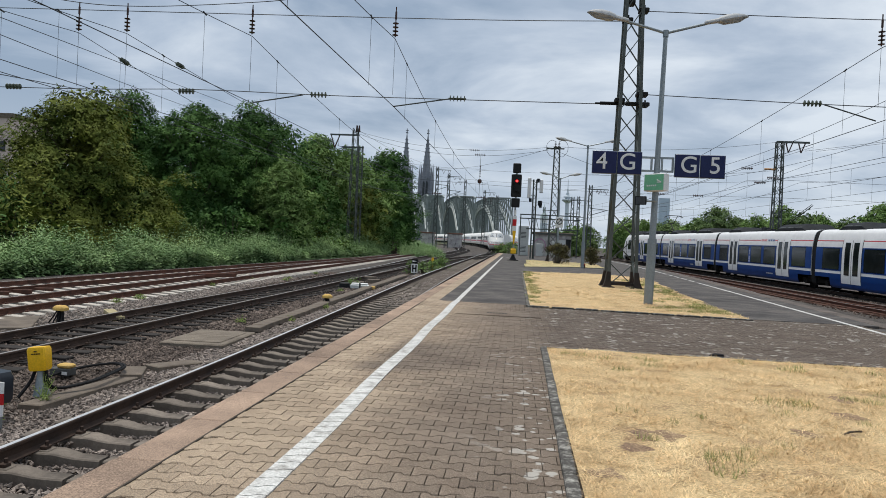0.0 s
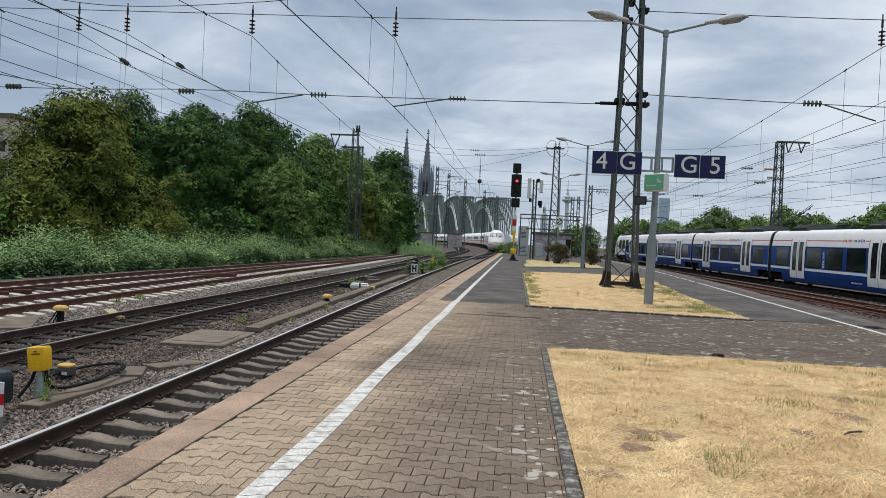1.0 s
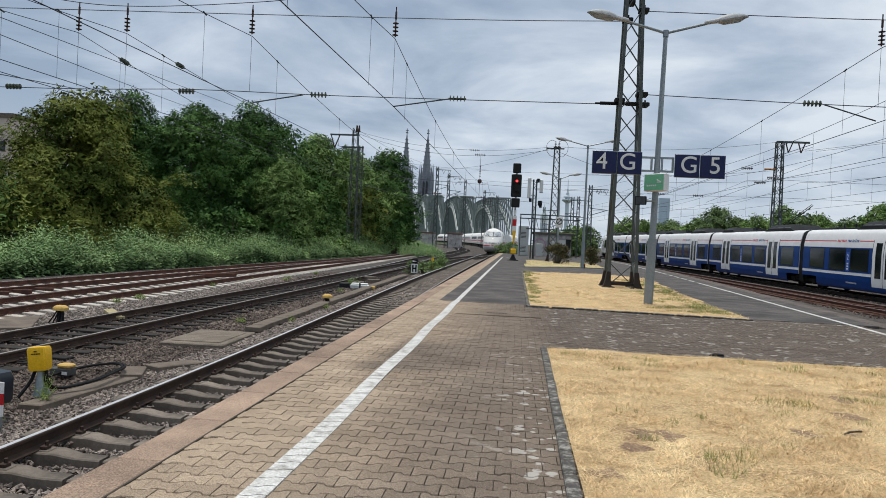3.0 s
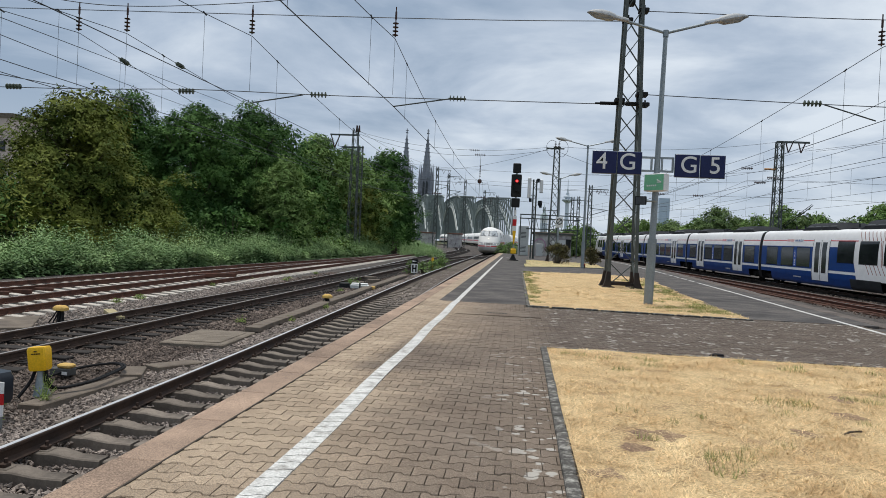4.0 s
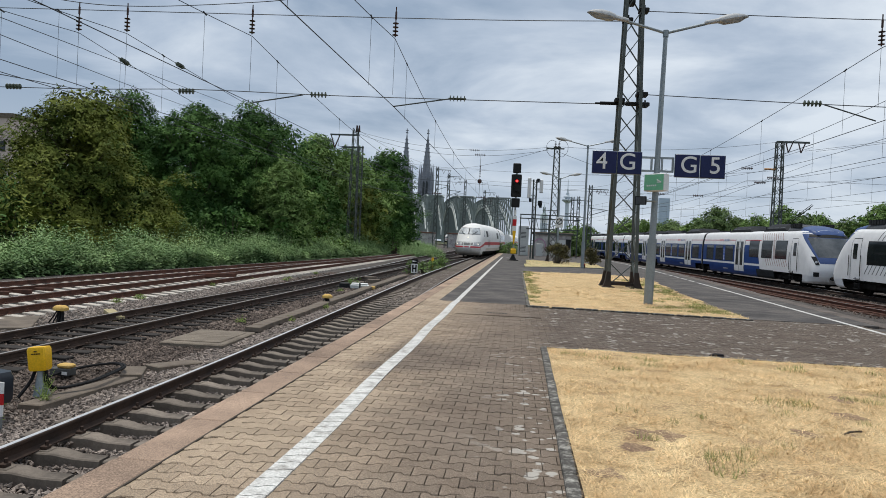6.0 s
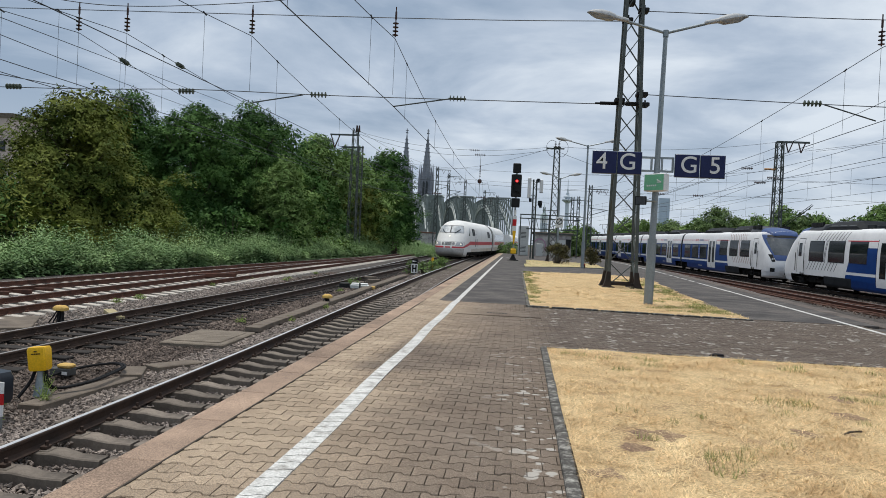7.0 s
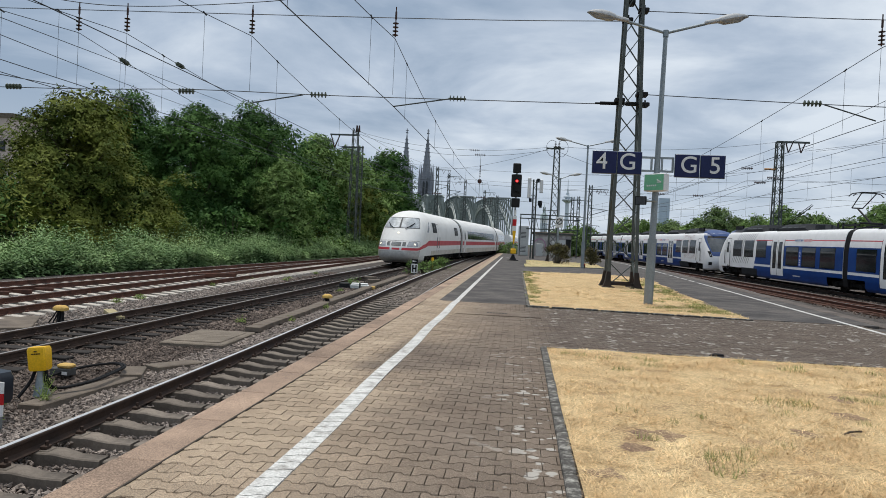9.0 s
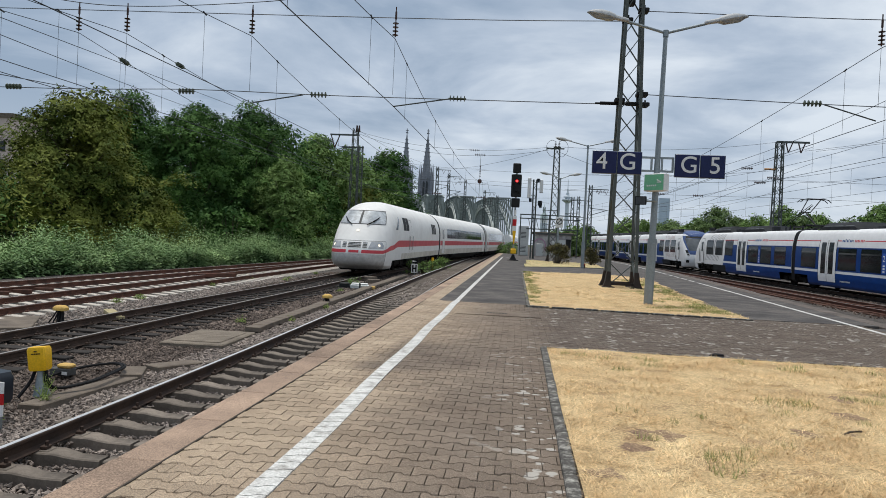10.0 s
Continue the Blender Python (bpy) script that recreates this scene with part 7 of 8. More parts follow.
def build_yard():
    stones("ballast_stones", "grey broken ballast stones beside the near track",
           [(-6.0, -4.9, 6.0, 14, 1000, 0.03), (-5.8, -4.9, 14, 24, 460, 0.04), (-5.7, -4.9, 24, 42, 150, 0.055), (-4.9, -2.4, 3.0, 12, 620, 0.028), (-4.9, -2.4, 12, 24, 260, 0.036), (-4.9, -2.4, 24, 48, 100, 0.05),
            (-12.2, -10.3, 13, 34, 230, 0.04), (-15.0, -12.3, 15, 36, 75, 0.05), (-8.0, -6.0, 6.0, 8.8, 760, 0.03)], M_STONE, 21)
    stones("ballast_stones", "rust brown ballast stones between the tracks",
           [(-8.3, -5.95, 8.5, 16, 700, 0.033), (-8.3, -6.0, 16, 26, 320, 0.042), (-8.2, -6.0, 26, 44, 140, 0.055), (-10.3, -8.2, 10, 24, 250, 0.038), (-10.3, -8.2, 24, 40, 70, 0.055)], M_STONE_BROWN, 22)
    stones("ballast_stones", "rust brown ballast stones of the tracks across the platform",
           [(13.5, 17.5, 22, 42, 45, 0.05), (17.5, 22.5, 28, 50, 35, 0.055)], M_STONE_BROWN, 23)
    # cable trough of concrete lids, with shifted pieces at its near end
    tr = thing("cable_trough", label="weathered concrete cable trough with lids", category="trough", kind="structure")
    lid = MB().box(-0.17, 0.17, 0.004, 0.496, -0.05, 0.07, 0.012).mesh("trough_lid", M_CONC)
    y = 16.3
    while y < 39:
        part("trough_lid", lid, None, tr, m=pose(-5.98 + 0.02 * math.sin(y), y, rz(y) - 0.16, random.uniform(-1, 1), random.uniform(-1.5, 1.5), random.uniform(-1, 1)))
        y += 0.5
    for x, yy, a, l in ((-6.02, 8.6, -3, 2.2), (-5.86, 10.75, 22, 0.7), (-5.92, 11.5, -22, 1.0)):
        t = thing("trough_piece", pose(x, yy, rz(yy) - 0.2, random.uniform(-3, 3), random.uniform(-4, 4), a), "loose weathered concrete trough cover", "concrete slab", "loose trough covers")
        part("slab", MB().box(-0.16, 0.16, 0, l, -0.06, 0.07, 0.015), M_CONC, t)
    # manhole with its lid
    t = thing("manhole", pose(-6.4, 14.95, rz(15) - 0.2, 0, 0, 2), "square concrete cable manhole with flat lid", "manhole")
    part("frame", MB().box(-0.64, 0.64, -1.05, 1.05, -0.3, 0.05, 0.02), M_MANHOLE, t)
    for y0, y1 in ((-0.8, -0.01), (0.01, 0.8)):
        part("lid", MB().box(-0.5, 0.5, y0, y1, 0.04, 0.066, 0.008), M_MANHOLE, t, "flat pale concrete lid")
    # yellow box on its stand, with cables
    z = -0.97
    t = thing("axle_counter_box", pose(-6.26, 9.2, z + 0.05, 0, -6, 4) @ Matrix.Scale(0.93, 4), "yellow trackside box on a grey conical stand", "track equipment")
    bx = part("box", MB().loft([[(sx * w, sy * d, zz) for sx, sy in ((-1, -0.8), (-0.85, -1), (0.85, -1), (1, -0.8), (1, 1), (-1, 1))] for w, d, zz in ((0.115, 0.08, 0.36), (0.13, 0.09, 0.39), (0.135, 0.09, 0.66), (0.12, 0.08, 0.7))]), M_YELLOW, t)
    mb = MB()
    for i in range(4):
        mb.box(-0.06 + i * 0.035, -0.035 + i * 0.035, -0.098, -0.09, 0.6, 0.615)
    mb.box(-0.02, 0.02, -0.098, -0.09, 0.635, 0.65)
    part("label_bars", mb, M_BLACK, bx)
    part("stand", MB().lathe([(0.12, 0.0), (0.1, 0.06), (0.045, 0.3), (0.04, 0.4)], 14), M_GALV, t)
    mb = MB()
    for d in (0.0, 0.05):
        mb.wire(bend([(0.06 + d * 0.3, 0.02, 0.38), (0.09 + d, -0.02, 0.16), (0.2 + d, 0.1, 0.07), (0.42 + d, 0.55, 0.07), (0.42 + d, 1.2, 0.08), (0.35 + d, 1.75, 0.09), (0.05, 2.1 + d, 0.1), (-0.3 - d, 2.0, 0.1), (-0.5 - d, 1.4, 0.1), (-0.5, 0.8, 0.09)]), 0.02, 7)
    mb.wire(bend([(-0.06, 0, 0.38), (-0.13, -0.05, 0.2), (-0.22, -0.2, 0.02)]), 0.024, 7)
    part("cable_loop", mb, M_BLACK, t, "looped black rubber cables")
    t = thing("trackside_box", pose(-6.86, 10.55, -0.93, 0, 0, -8) @ Matrix.Scale(0.78, 4), "small grey box with a yellow lid", "track equipment")
    part("case", MB().box(-0.2, 0.24, -0.12, 0.12, 0.0, 0.15, 0.02), M_DARKGREY, t)
    part("lid", MB().box(-0.05, 0.24, -0.11, 0.11, 0.15, 0.23, 0.025), M_YELLOWDIRTY, t, "dirty yellow lid")
    part("tag", MB().box(0.1, 0.22, -0.13, -0.122, 0.03, 0.09), M_WHITE, t, "white tag")
    # dark point machine at the edge of view with a striped board
    t = thing("trackside_magnet_unit", pose(-6.2, 8.1, -0.86, 0, 0, -14) @ Matrix.Scale(0.85, 4), "black trackside unit with yellow corners", "track equipment")
    part("case", MB().loft([[(sx * w, sy * d, zz) for sx, sy in ((-1, -0.6), (-0.7, -1), (0.7, -1), (1, -0.6), (1, 0.7), (0.7, 1), (-0.7, 1), (-1, 0.7))] for w, d, zz in ((0.26, 0.2, 0.1), (0.29, 0.23, 0.16), (0.29, 0.23, 0.46), (0.26, 0.2, 0.54))]), M_NAVY, t, "glossy blue black case")
    part("corner", MB().box(0.2, 0.31, -0.2, -0.02, 0.1, 0.3, 0.01), M_YELLOW, t, "yellow corner")
    part("lid_strip", MB().box(-0.2, 0.18, -0.235, -0.2, 0.49, 0.51), M_YELLOW, t, "yellow edge strip")
    part("rod", MB().tube((0.1, -0.3, 0.08), (0.42, -0.34, 0.06), 0.035).tube((0.4, -0.34, 0.06), (0.48, -0.35, 0.055), 0.05), M_GALV, t)
    t = thing("striped_board", pose(-5.84, 7.72, -0.88, 0, 0, -4), "small red and white striped board", "board")
    for i, m in enumerate((M_WHITE, M_RED, M_WHITE)):
        part("stripe", MB().box(-0.14, 0.13, -0.012, 0.012, 0.06 + i * 0.13, 0.19 + i * 0.13), m, t, "red stripe" if i == 1 else "white stripe")
    part("post", MB().box(0.05, 0.09, 0.013, 0.05, -0.15, 0.4), M_GALV, t)
    yellow_stub(-10.5, 16.0, 0.42, "yellow capped cable box beside the track")
    yellow_stub(-5.97, 22.9, 0.36, "yellow capped cable box beside the trough")
    # pale board lying by the siding
    t = thing("plank", pose(-10.0, 17.4, rz(17.6) - 0.16, 0, 0, -52), "pale board lying beside the siding", "board")
    part("board", MB().box(-0.85, 0.85, -0.13, 0.13, -0.05, 0.06, 0.01), M_PLANK, t)
    t = thing("concrete_cover", pose(-11.3, 15.5, rz(15.5) - 0.22, 0, 0, -60), "broad brown concrete cover beside the siding", "cover")
    part("slab", MB().box(-1.1, 1.1, -0.45, 0.45, -0.05, 0.05, 0.015), M_CONC, t)
    t = thing("steel_channel", pose(-12.9, 30.5, rz(30) + 0.02, 0, 0, 60), "red rusty steel channel between the rails", "steel")
    part("channel", MB().box(-1.0, 1.0, -0.1, 0.1, -0.14, 0.04, 0.02), M_RAILRED, t)
    for i in range(3):
        t = thing("rail_brace", pose(-15.6 + i * 0.1, 20.0 + i * 0.9, rz(20) - 0.1, 0, 0, 20), "red rusty steel brace between rails", "steel", "rail braces")
        part("brace", MB().box(-0.7, 0.7, -0.06, 0.06, -0.1, 0.05, 0.02), M_RAILRED, t)
    for i in range(9):
        y = 27.0 + i * 0.75
        x, a = path_at(T6_PATH, y)
        t = thing("rail_brace", pose(x, y, rz(y) - 0.05, 0, 0, -math.degrees(a) + 35), "red rusty steel brace between rails", "steel", "rail braces")
        part("brace", MB().box(-0.62, 0.62, -0.07, 0.07, -0.12, 0.03, 0.02), M_RAILRED, t)
    # point machine with white hood further on
    t = thing("point_machine", pose(-6.35, 29.6, rz(29.6) - 0.24, 0, 0, 4), "pale grey point machine with rods", "track equipment")
    part("hood", MB().box(-0.4, 0.35, -0.2, 0.2, 0.0, 0.22, 0.05), M_CABINET, t)
    part("tank", MB().box(0.42, 0.62, -0.14, 0.14, 0.0, 0.16, 0.04), M_YELLOWDIRTY, t)
    part("rod", MB().tube((-1.5, 0.1, 0.06), (-0.4, 0.1, 0.1), 0.03), M_DARK, t)
    part("rod", MB().tube((-1.5, -0.12, 0.06), (-0.4, -0.12, 0.1), 0.03), M_DARK, t)
    part("motor", MB().box(-0.85, -0.45, -0.16, 0.16, 0.0, 0.26, 0.04), M_DARK, t, "black motor case")
    part("lid", MB().box(-0.36, 0.3, -0.16, 0.16, 0.22, 0.26, 0.02), M_WHITE, t, "white lid")
    for k in (-1, 1):
        part("strap", MB().box(-0.02, 0.04, k * 0.2 - 0.012, k * 0.2 + 0.012, 0.0, 0.27), M_DARK, t)
    for i, (x, y) in enumerate(((-7.0, 32.0), (-6.5, 33.2), (-6.9, 34.4))):
        t = thing("concrete_block", pose(x, y, rz(y) - 0.24, 0, 0, 25 * i), "loose concrete block beside the track", "block", "loose blocks")
        part("block", MB().box(-0.28, 0.28, -0.16, 0.16, -0.02, 0.16 + 0.04 * i, 0.02), M_CONC, t)
    # stop board with the letter H, and a yellow post
    t = thing("stop_board", pose(-5.75, 41.2, rz(41) - 0.26), "white stop board with black letter H", "sign")
    part("post", MB().tube((0, 0.03, -0.1), (0, 0.03, 0.9), 0.03), M_GALV, t)
    pl = part("plate", MB().box(-0.18, 0.18, -0.015, 0.015, 0.18, 0.7, 0.006), M_WHITE, t)
    part("character", MB().box(-0.13, -0.05, -0.024, -0.016, 0.24, 0.64).box(0.05, 0.13, -0.024, -0.016, 0.24, 0.64).box(-0.06, 0.06, -0.024, -0.016, 0.4, 0.48), M_BLACK, pl, "black letter H")
    tp = part("top_plate", MB().box(-0.18, 0.18, -0.015, 0.015, 0.715, 0.96, 0.006), M_BLACK, t)
    part("triangle", MB().prism([(-0.12, 0.9), (0.13, 0.85), (-0.12, 0.79)], -0.02, -0.014, "y"), M_WHITE, tp)
    t = thing("marker_post", pose(-5.45, 47.5, rz(47) - 0.26), "short yellow marker post with cap", "post")
    part("post", MB().tube((0, 0, 0), (0, 0, 0.75), 0.06, 0.05, 10), M_YELLOW, t)
    part("cap", MB().tube((0, 0, 0.72), (0, 0, 0.92), 0.09, 0.07, 10), M_YELLOW, t)
    for i, (x, y, w, h) in enumerate(((-6.05, 42.6, 1.0, 0.85), (-5.6, 44.0, 1.1, 0.85), (-5.35, 46.5, 0.9, 0.8), (-4.95, 48.6, 1.2, 1.1), (-6.9, 30.8, 0.6, 0.4), (-2.2, 99, 2.4, 2.0), (-1.0, 101, 2.2, 2.4), (-0.2, 99.5, 1.6, 1.7))):
        shrub(x, y, rz(y) - 0.26, w, h, M_LEAF_C, "fresh green weed bush between the tracks", 200 + i, per=1100 if y < 60 else 300, size=0.05 if y < 60 else 0.1)
    for i, (x, y, w, h, n) in enumerate(((-6.1, 9.0, 0.16, 0.5, 13), (-5.98, 8.85, 0.22, 0.3, 16), (-6.35, 8.35, 0.25, 0.2, 18), (-6.05, 7.9, 0.3, 0.16, 14))):
        stalk_weed(x, y, rz(y) - 0.235, w, h, n, 230 + i)
    for i in range(16):
        rnd = random.Random(300 + i)
        y = rnd.uniform(17, 42)
        x = rnd.choice((-5.6, -6.6, -10.6, -11.6)) + rnd.uniform(-0.3, 0.3)
        shrub(x, y, rz(y) - 0.26, 0.3, 0.16, M_LEAF_LIGHT, "small weed growing in the ballast", 300 + i, per=1400, size=0.025, name="weed")


M_DARKGREY = mat("dark_grey_box", (0.09, 0.09, 0.085), (0.06, 0.06, 0.06), 3, 0.7, bump=0.1)


def build_platform_end():
    shrub(3.15, 56.7, 0.0, 1.9, 1.65, M_BUSH, "round brownish green bush on the dry lawn", 250, per=1900, size=0.06)
    shrub(5.75, 56.7, 0.0, 1.15, 1.6, M_BUSH, "slim brownish green bush on the dry lawn", 251, per=2600, size=0.06)
    t = thing("barrier_post", pose(4.45, 48.3, 0), "short black and red post at the lamp foot", "post")
    part("post", MB().tube((0, 0, 0), (0, 0, 0.3), 0.05), M_BLACK, t)
    part("band", MB().tube((0, 0, 0.2), (0, 0, 0.26), 0.055), M_RED, t)
    # equipment hut with sprayed wall
    y = 92.0
    t = thing("equipment_hut", pose(4.3, y, 0.0), "low grey equipment hut with graffiti and flat roof", "hut")
    w = part("wall", MB().box(-2.3, 2.4, 0, 3, -0.4, 2.75), M_GRAFF, t)
    part("roof", MB().box(-2.5, 2.6, -0.3, 3.2, 2.7, 2.98, 0.04), M_CONC, t)
    arc = [Vector((-1.5 + 0.55 * math.cos(a), 0.0, 1.2 + 0.7 * math.sin(a))) for a in np.linspace(-0.6, 3.4, 22)]
    rings = [[(p.x + 0.19 * math.cos(a) * s, -0.006 * (1 + s), p.z + 0.22 * math.sin(a) * s) for s in (0.75, 1.25)] for p, a in zip(arc, np.linspace(-0.6, 3.4, 22))]
    mb = MB().add([q for r in rings for q in r], [(2 * i, 2 * i + 1, 2 * i + 3, 2 * i + 2) for i in range(len(rings) - 1)])
    part("graffiti", mb, M_MAGENTA, w, "magenta sprayed ring", fix=False)
    mb = MB()
    for i, (x, z) in enumerate(((-0.5, 1.9), (-0.2, 1.2), (0.2, 1.7), (0.5, 1.0), (-0.75, 0.8))):
        mb.beam((x, -0.01 - 0.004 * i, z), (x + 0.4, -0.01 - 0.004 * i, z - 0.5 + 0.3 * (i % 2)), 0.012, 0.13)
    part("graffiti", mb, M_DARK, w, "dark sprayed strokes", fix=False)
    part("door", MB().box(0.9, 1.7, -0.03, 0.0, 0.0, 2.1), M_CABINET, t)
    part("notice_board", MB().box(1.75, 2.35, -0.06, -0.02, 0.9, 2.2, 0.01), M_DARK, t)
    for x0, x1, h, yy, lab in ((0.1, 1.35, 3.55, 88.0, "tall light grey double cabinet"), (4.2, 5.0, 1.9, 88.5, "grey sprayed switch cabinet"), (2.3, 3.1, 1.5, 88.2, "grey sprayed switch cabinet")):
        c = thing("switch_cabinet", pose(0, yy, 0), lab + " at the platform end", "cabinet", "switch cabinets")
        part("case", MB().box(x0, x1, 0, 0.6, 0.0, h, 0.03), M_CABINET, c)
        if h > 3:
            for z0, z1 in ((0.15, 1.65), (1.8, 3.4)):
                d = part("door", MB().box(x0 + 0.08, x1 - 0.08, -0.025, 0.0, z0, z1, 0.008), M_CABINET, c)
                mb = MB()
                for i in range(5):
                    mb.box(x0 + 0.3, x1 - 0.3, -0.03, -0.024, z0 + 0.3 + i * 0.16, z0 + 0.36 + i * 0.16)
                part("louvre", mb, M_ROOFGREY, d)
    # pipe frame with busbars in front of the hut
    t = thing("pipe_frame", pose(0, 86, 0), "dark steel frame carrying cables over the hut", "frame")
    for x in (0.3, 3.6, 6.9):
        part("post", MB().box(x - 0.06, x + 0.06, -0.06, 0.06, 0, 4.9), M_MAST, t)
    for z, x0, x1 in ((4.85, 0.2, 7.2), (4.4, 0.2, 7.2), (3.2, 1.0, 7.2), (2.7, 2.4, 7.0)):
        part("beam", MB().box(x0, x1, -0.06, 0.06, z - 0.06, z + 0.06), M_MAST, t)
    for x in (1.2, 2.1, 3.9, 4.8, 5.8):
        part("drop_bar", MB().beam((x, 0, 4.4), (x + 0.3, 0, 3.2), 0.07), M_MAST, t)
    # aerial mast
    t = thing("aerial_mast", pose(1.49, 72, 0), "twin pole mobile phone aerial mast", "mast")
    for x in (-0.15, 0.15):
        part("pole", MB().tube((x, 0, 0), (x, 0, 7.75), 0.075, n=10), M_MAST, t)
    for x, z0, z1 in ((-0.55, 5.9, 7.9), (0.62, 6.45, 7.75)):
        part("panel_aerial", MB().box(x - 0.17, x + 0.17, -0.15, 0.12, z0, z1, 0.05), M_WHITE, t, "white panel aerial")
        for z in (z0 + 0.3, z1 - 0.3):
            part("aerial_bracket", MB().box(min(x, 0), max(x, 0), 0.02, 0.08, z - 0.03, z + 0.03), M_MAST, t)
    for i, z in enumerate(np.arange(0.8, 7.5, 0.55)):
        part("rung", MB().beam((-0.15, 0, z), (0.15, 0, z + (0.3 if i % 2 else -0.3)), 0.05), M_MAST, t)
    for x, z, w in ((0.55, 5.2, 0.2), (0.6, 5.0, 0.14), (-0.4, 5.55, 0.14), (0.3, 7.5, 0.14)):
        part("amplifier", MB().box(x - w, x + w, -0.25, -0.02, z, z + w * 2.4, 0.03), M_ROOFGREY, t)
    part("cable", MB().wire([(0.05, 0.02, 0.0), (0.06, -0.1, 2.5), (-0.02, -0.1, 5.0), (0.3, -0.1, 5.3)], 0.035, 6), M_DARK, t)
    # pictogram sign on the third lamp
    t = thing("prohibition_sign", pose(3.36, 60.36, 2.87), "white square prohibition sign with dark ring", "sign")
    part("plate", MB().box(-0.3, 0.3, -0.02, 0.02, 0.0, 0.86, 0.01), M_WHITE, t)
    mb = MB()
    ring = [Vector((0.22 * math.cos(a), -0.03, 0.5 + 0.22 * math.sin(a))) for a in np.linspace(0, 2 * math.pi, 25)]
    mb.wire(ring, 0.04, 6)
    mb.beam((-0.13, -0.03, 0.37), (0.13, -0.03, 0.63), 0.05)
    part("pictogram", mb, M_DARK, t)


# ---------------------------------------------------------------- far things
def spire(mb, x, y, z0, r, h, n=8):
    mb.loft([[(x + k * r * math.cos(a), y + k * r * math.sin(a), z0 + q * h) for a in np.linspace(0, 2 * math.pi, n + 1)[:-1]] for k, q in ((1.0, 0), (0.93, 0.04), (0.5, 0.5), (0.07, 0.97), (0.03, 1.0))])


def build_cathedral():
    c = thing("cathedral", pose(-142.5, 1000, -4), "dark grey twin-spired gothic cathedral in the distance", "cathedral")
    for x in (-16, 13.5):
        mb = MB()
        mb.box(x - 8.6, x + 8.6, -8.6, 8.6, 0, 58).box(x - 7.4, x + 7.4, -7.4, 7.4, 58, 92)
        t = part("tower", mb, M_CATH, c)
        mb = MB()
        for k in (-1, 1):
            for q in (-1, 1):
                mb.box(x + k * 8.2 - 1.6, x + k * 8.2 + 1.6, q * 8.2 - 1.6, q * 8.2 + 1.6, 0, 84)
                spire(mb, x + k * 8.2, q * 8.2, 84, 1.9, 26)
        part("buttress", mb, M_CATH, t)
        mb = MB()
        for z0, z1 in ((18, 38), (42, 56), (62, 86)):
            for dx in (-3.6, 0.6):
                mb.prism([(x + dx, z0), (x + dx + 3.0, z0), (x + dx + 3.0, z1 - 4), (x + dx + 1.5, z1), (x + dx, z1 - 4)], -9.2 if z0 < 60 else -7.9, -8.4 if z0 < 60 else -7.2, "y")
        part("lancet_window", mb, M_CATHDARK, t)
        mb = MB()
        spire(mb, x, 0, 90, 7.0, 62)
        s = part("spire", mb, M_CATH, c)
        mb = MB()
        for i in range(9):
            z = 96 + i * 5.6
            r = 7.1 * (1 - (z - 90) / 62) + 0.35
            for a in np.linspace(0, 2 * math.pi, 9)[:-1]:
                mb.box(x + r * math.cos(a) - 0.35, x + r * math.cos(a) + 0.35, r * math.sin(a) - 0.35, r * math.sin(a) + 0.35, z, z + 1.6)
        part("crocket", mb, M_CATH, s)
        mb = MB()
        mb.box(x - 1.5, x + 1.5, -1.5, 1.5, 150.5, 152).box(x - 0.5, x + 0.5, -0.5, 0.5, 152, 157).box(x - 2.0, x + 2.0, -0.4, 0.4, 154, 155)
        part("finial", mb, M_CATH, s)
    mb = MB()
    mb.prism([(-20, 0), (22, 0), (22, 44), (1, 62), (-20, 44)], -70, -2, "y")
    part("choir", mb, M_CATH, c)
    mb = MB()
    for x in (-22, -14, -6, 2, 10, 18, 24):
        mb.box(x - 1.2, x + 1.2, -74, -70, 0, 46)
        spire(mb, x, -72, 46, 1.8, 18)
    spire(mb, 0, -40, 60, 2.2, 34)
    part("pinnacle", mb, M_CATH, c)


M_CATHDARK = mat("dark_opening", (0.05, 0.055, 0.06), (0.07, 0.075, 0.08), 0.1, 0.9, bump=0)
# skyline tones: the haze of distance is mixed into these four colours
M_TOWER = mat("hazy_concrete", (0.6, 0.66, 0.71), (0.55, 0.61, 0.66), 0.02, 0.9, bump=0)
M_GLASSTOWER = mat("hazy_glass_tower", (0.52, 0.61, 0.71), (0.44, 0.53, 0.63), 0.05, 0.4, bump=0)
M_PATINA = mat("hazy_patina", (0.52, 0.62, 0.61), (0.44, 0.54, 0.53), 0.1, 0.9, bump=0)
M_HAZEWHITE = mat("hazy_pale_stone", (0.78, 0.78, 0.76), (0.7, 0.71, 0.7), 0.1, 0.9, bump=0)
M_FACADE = mat("pink_grey_facade", (0.6, 0.49, 0.45), (0.52, 0.43, 0.39), 0.2, 0.8, bump=0.1)


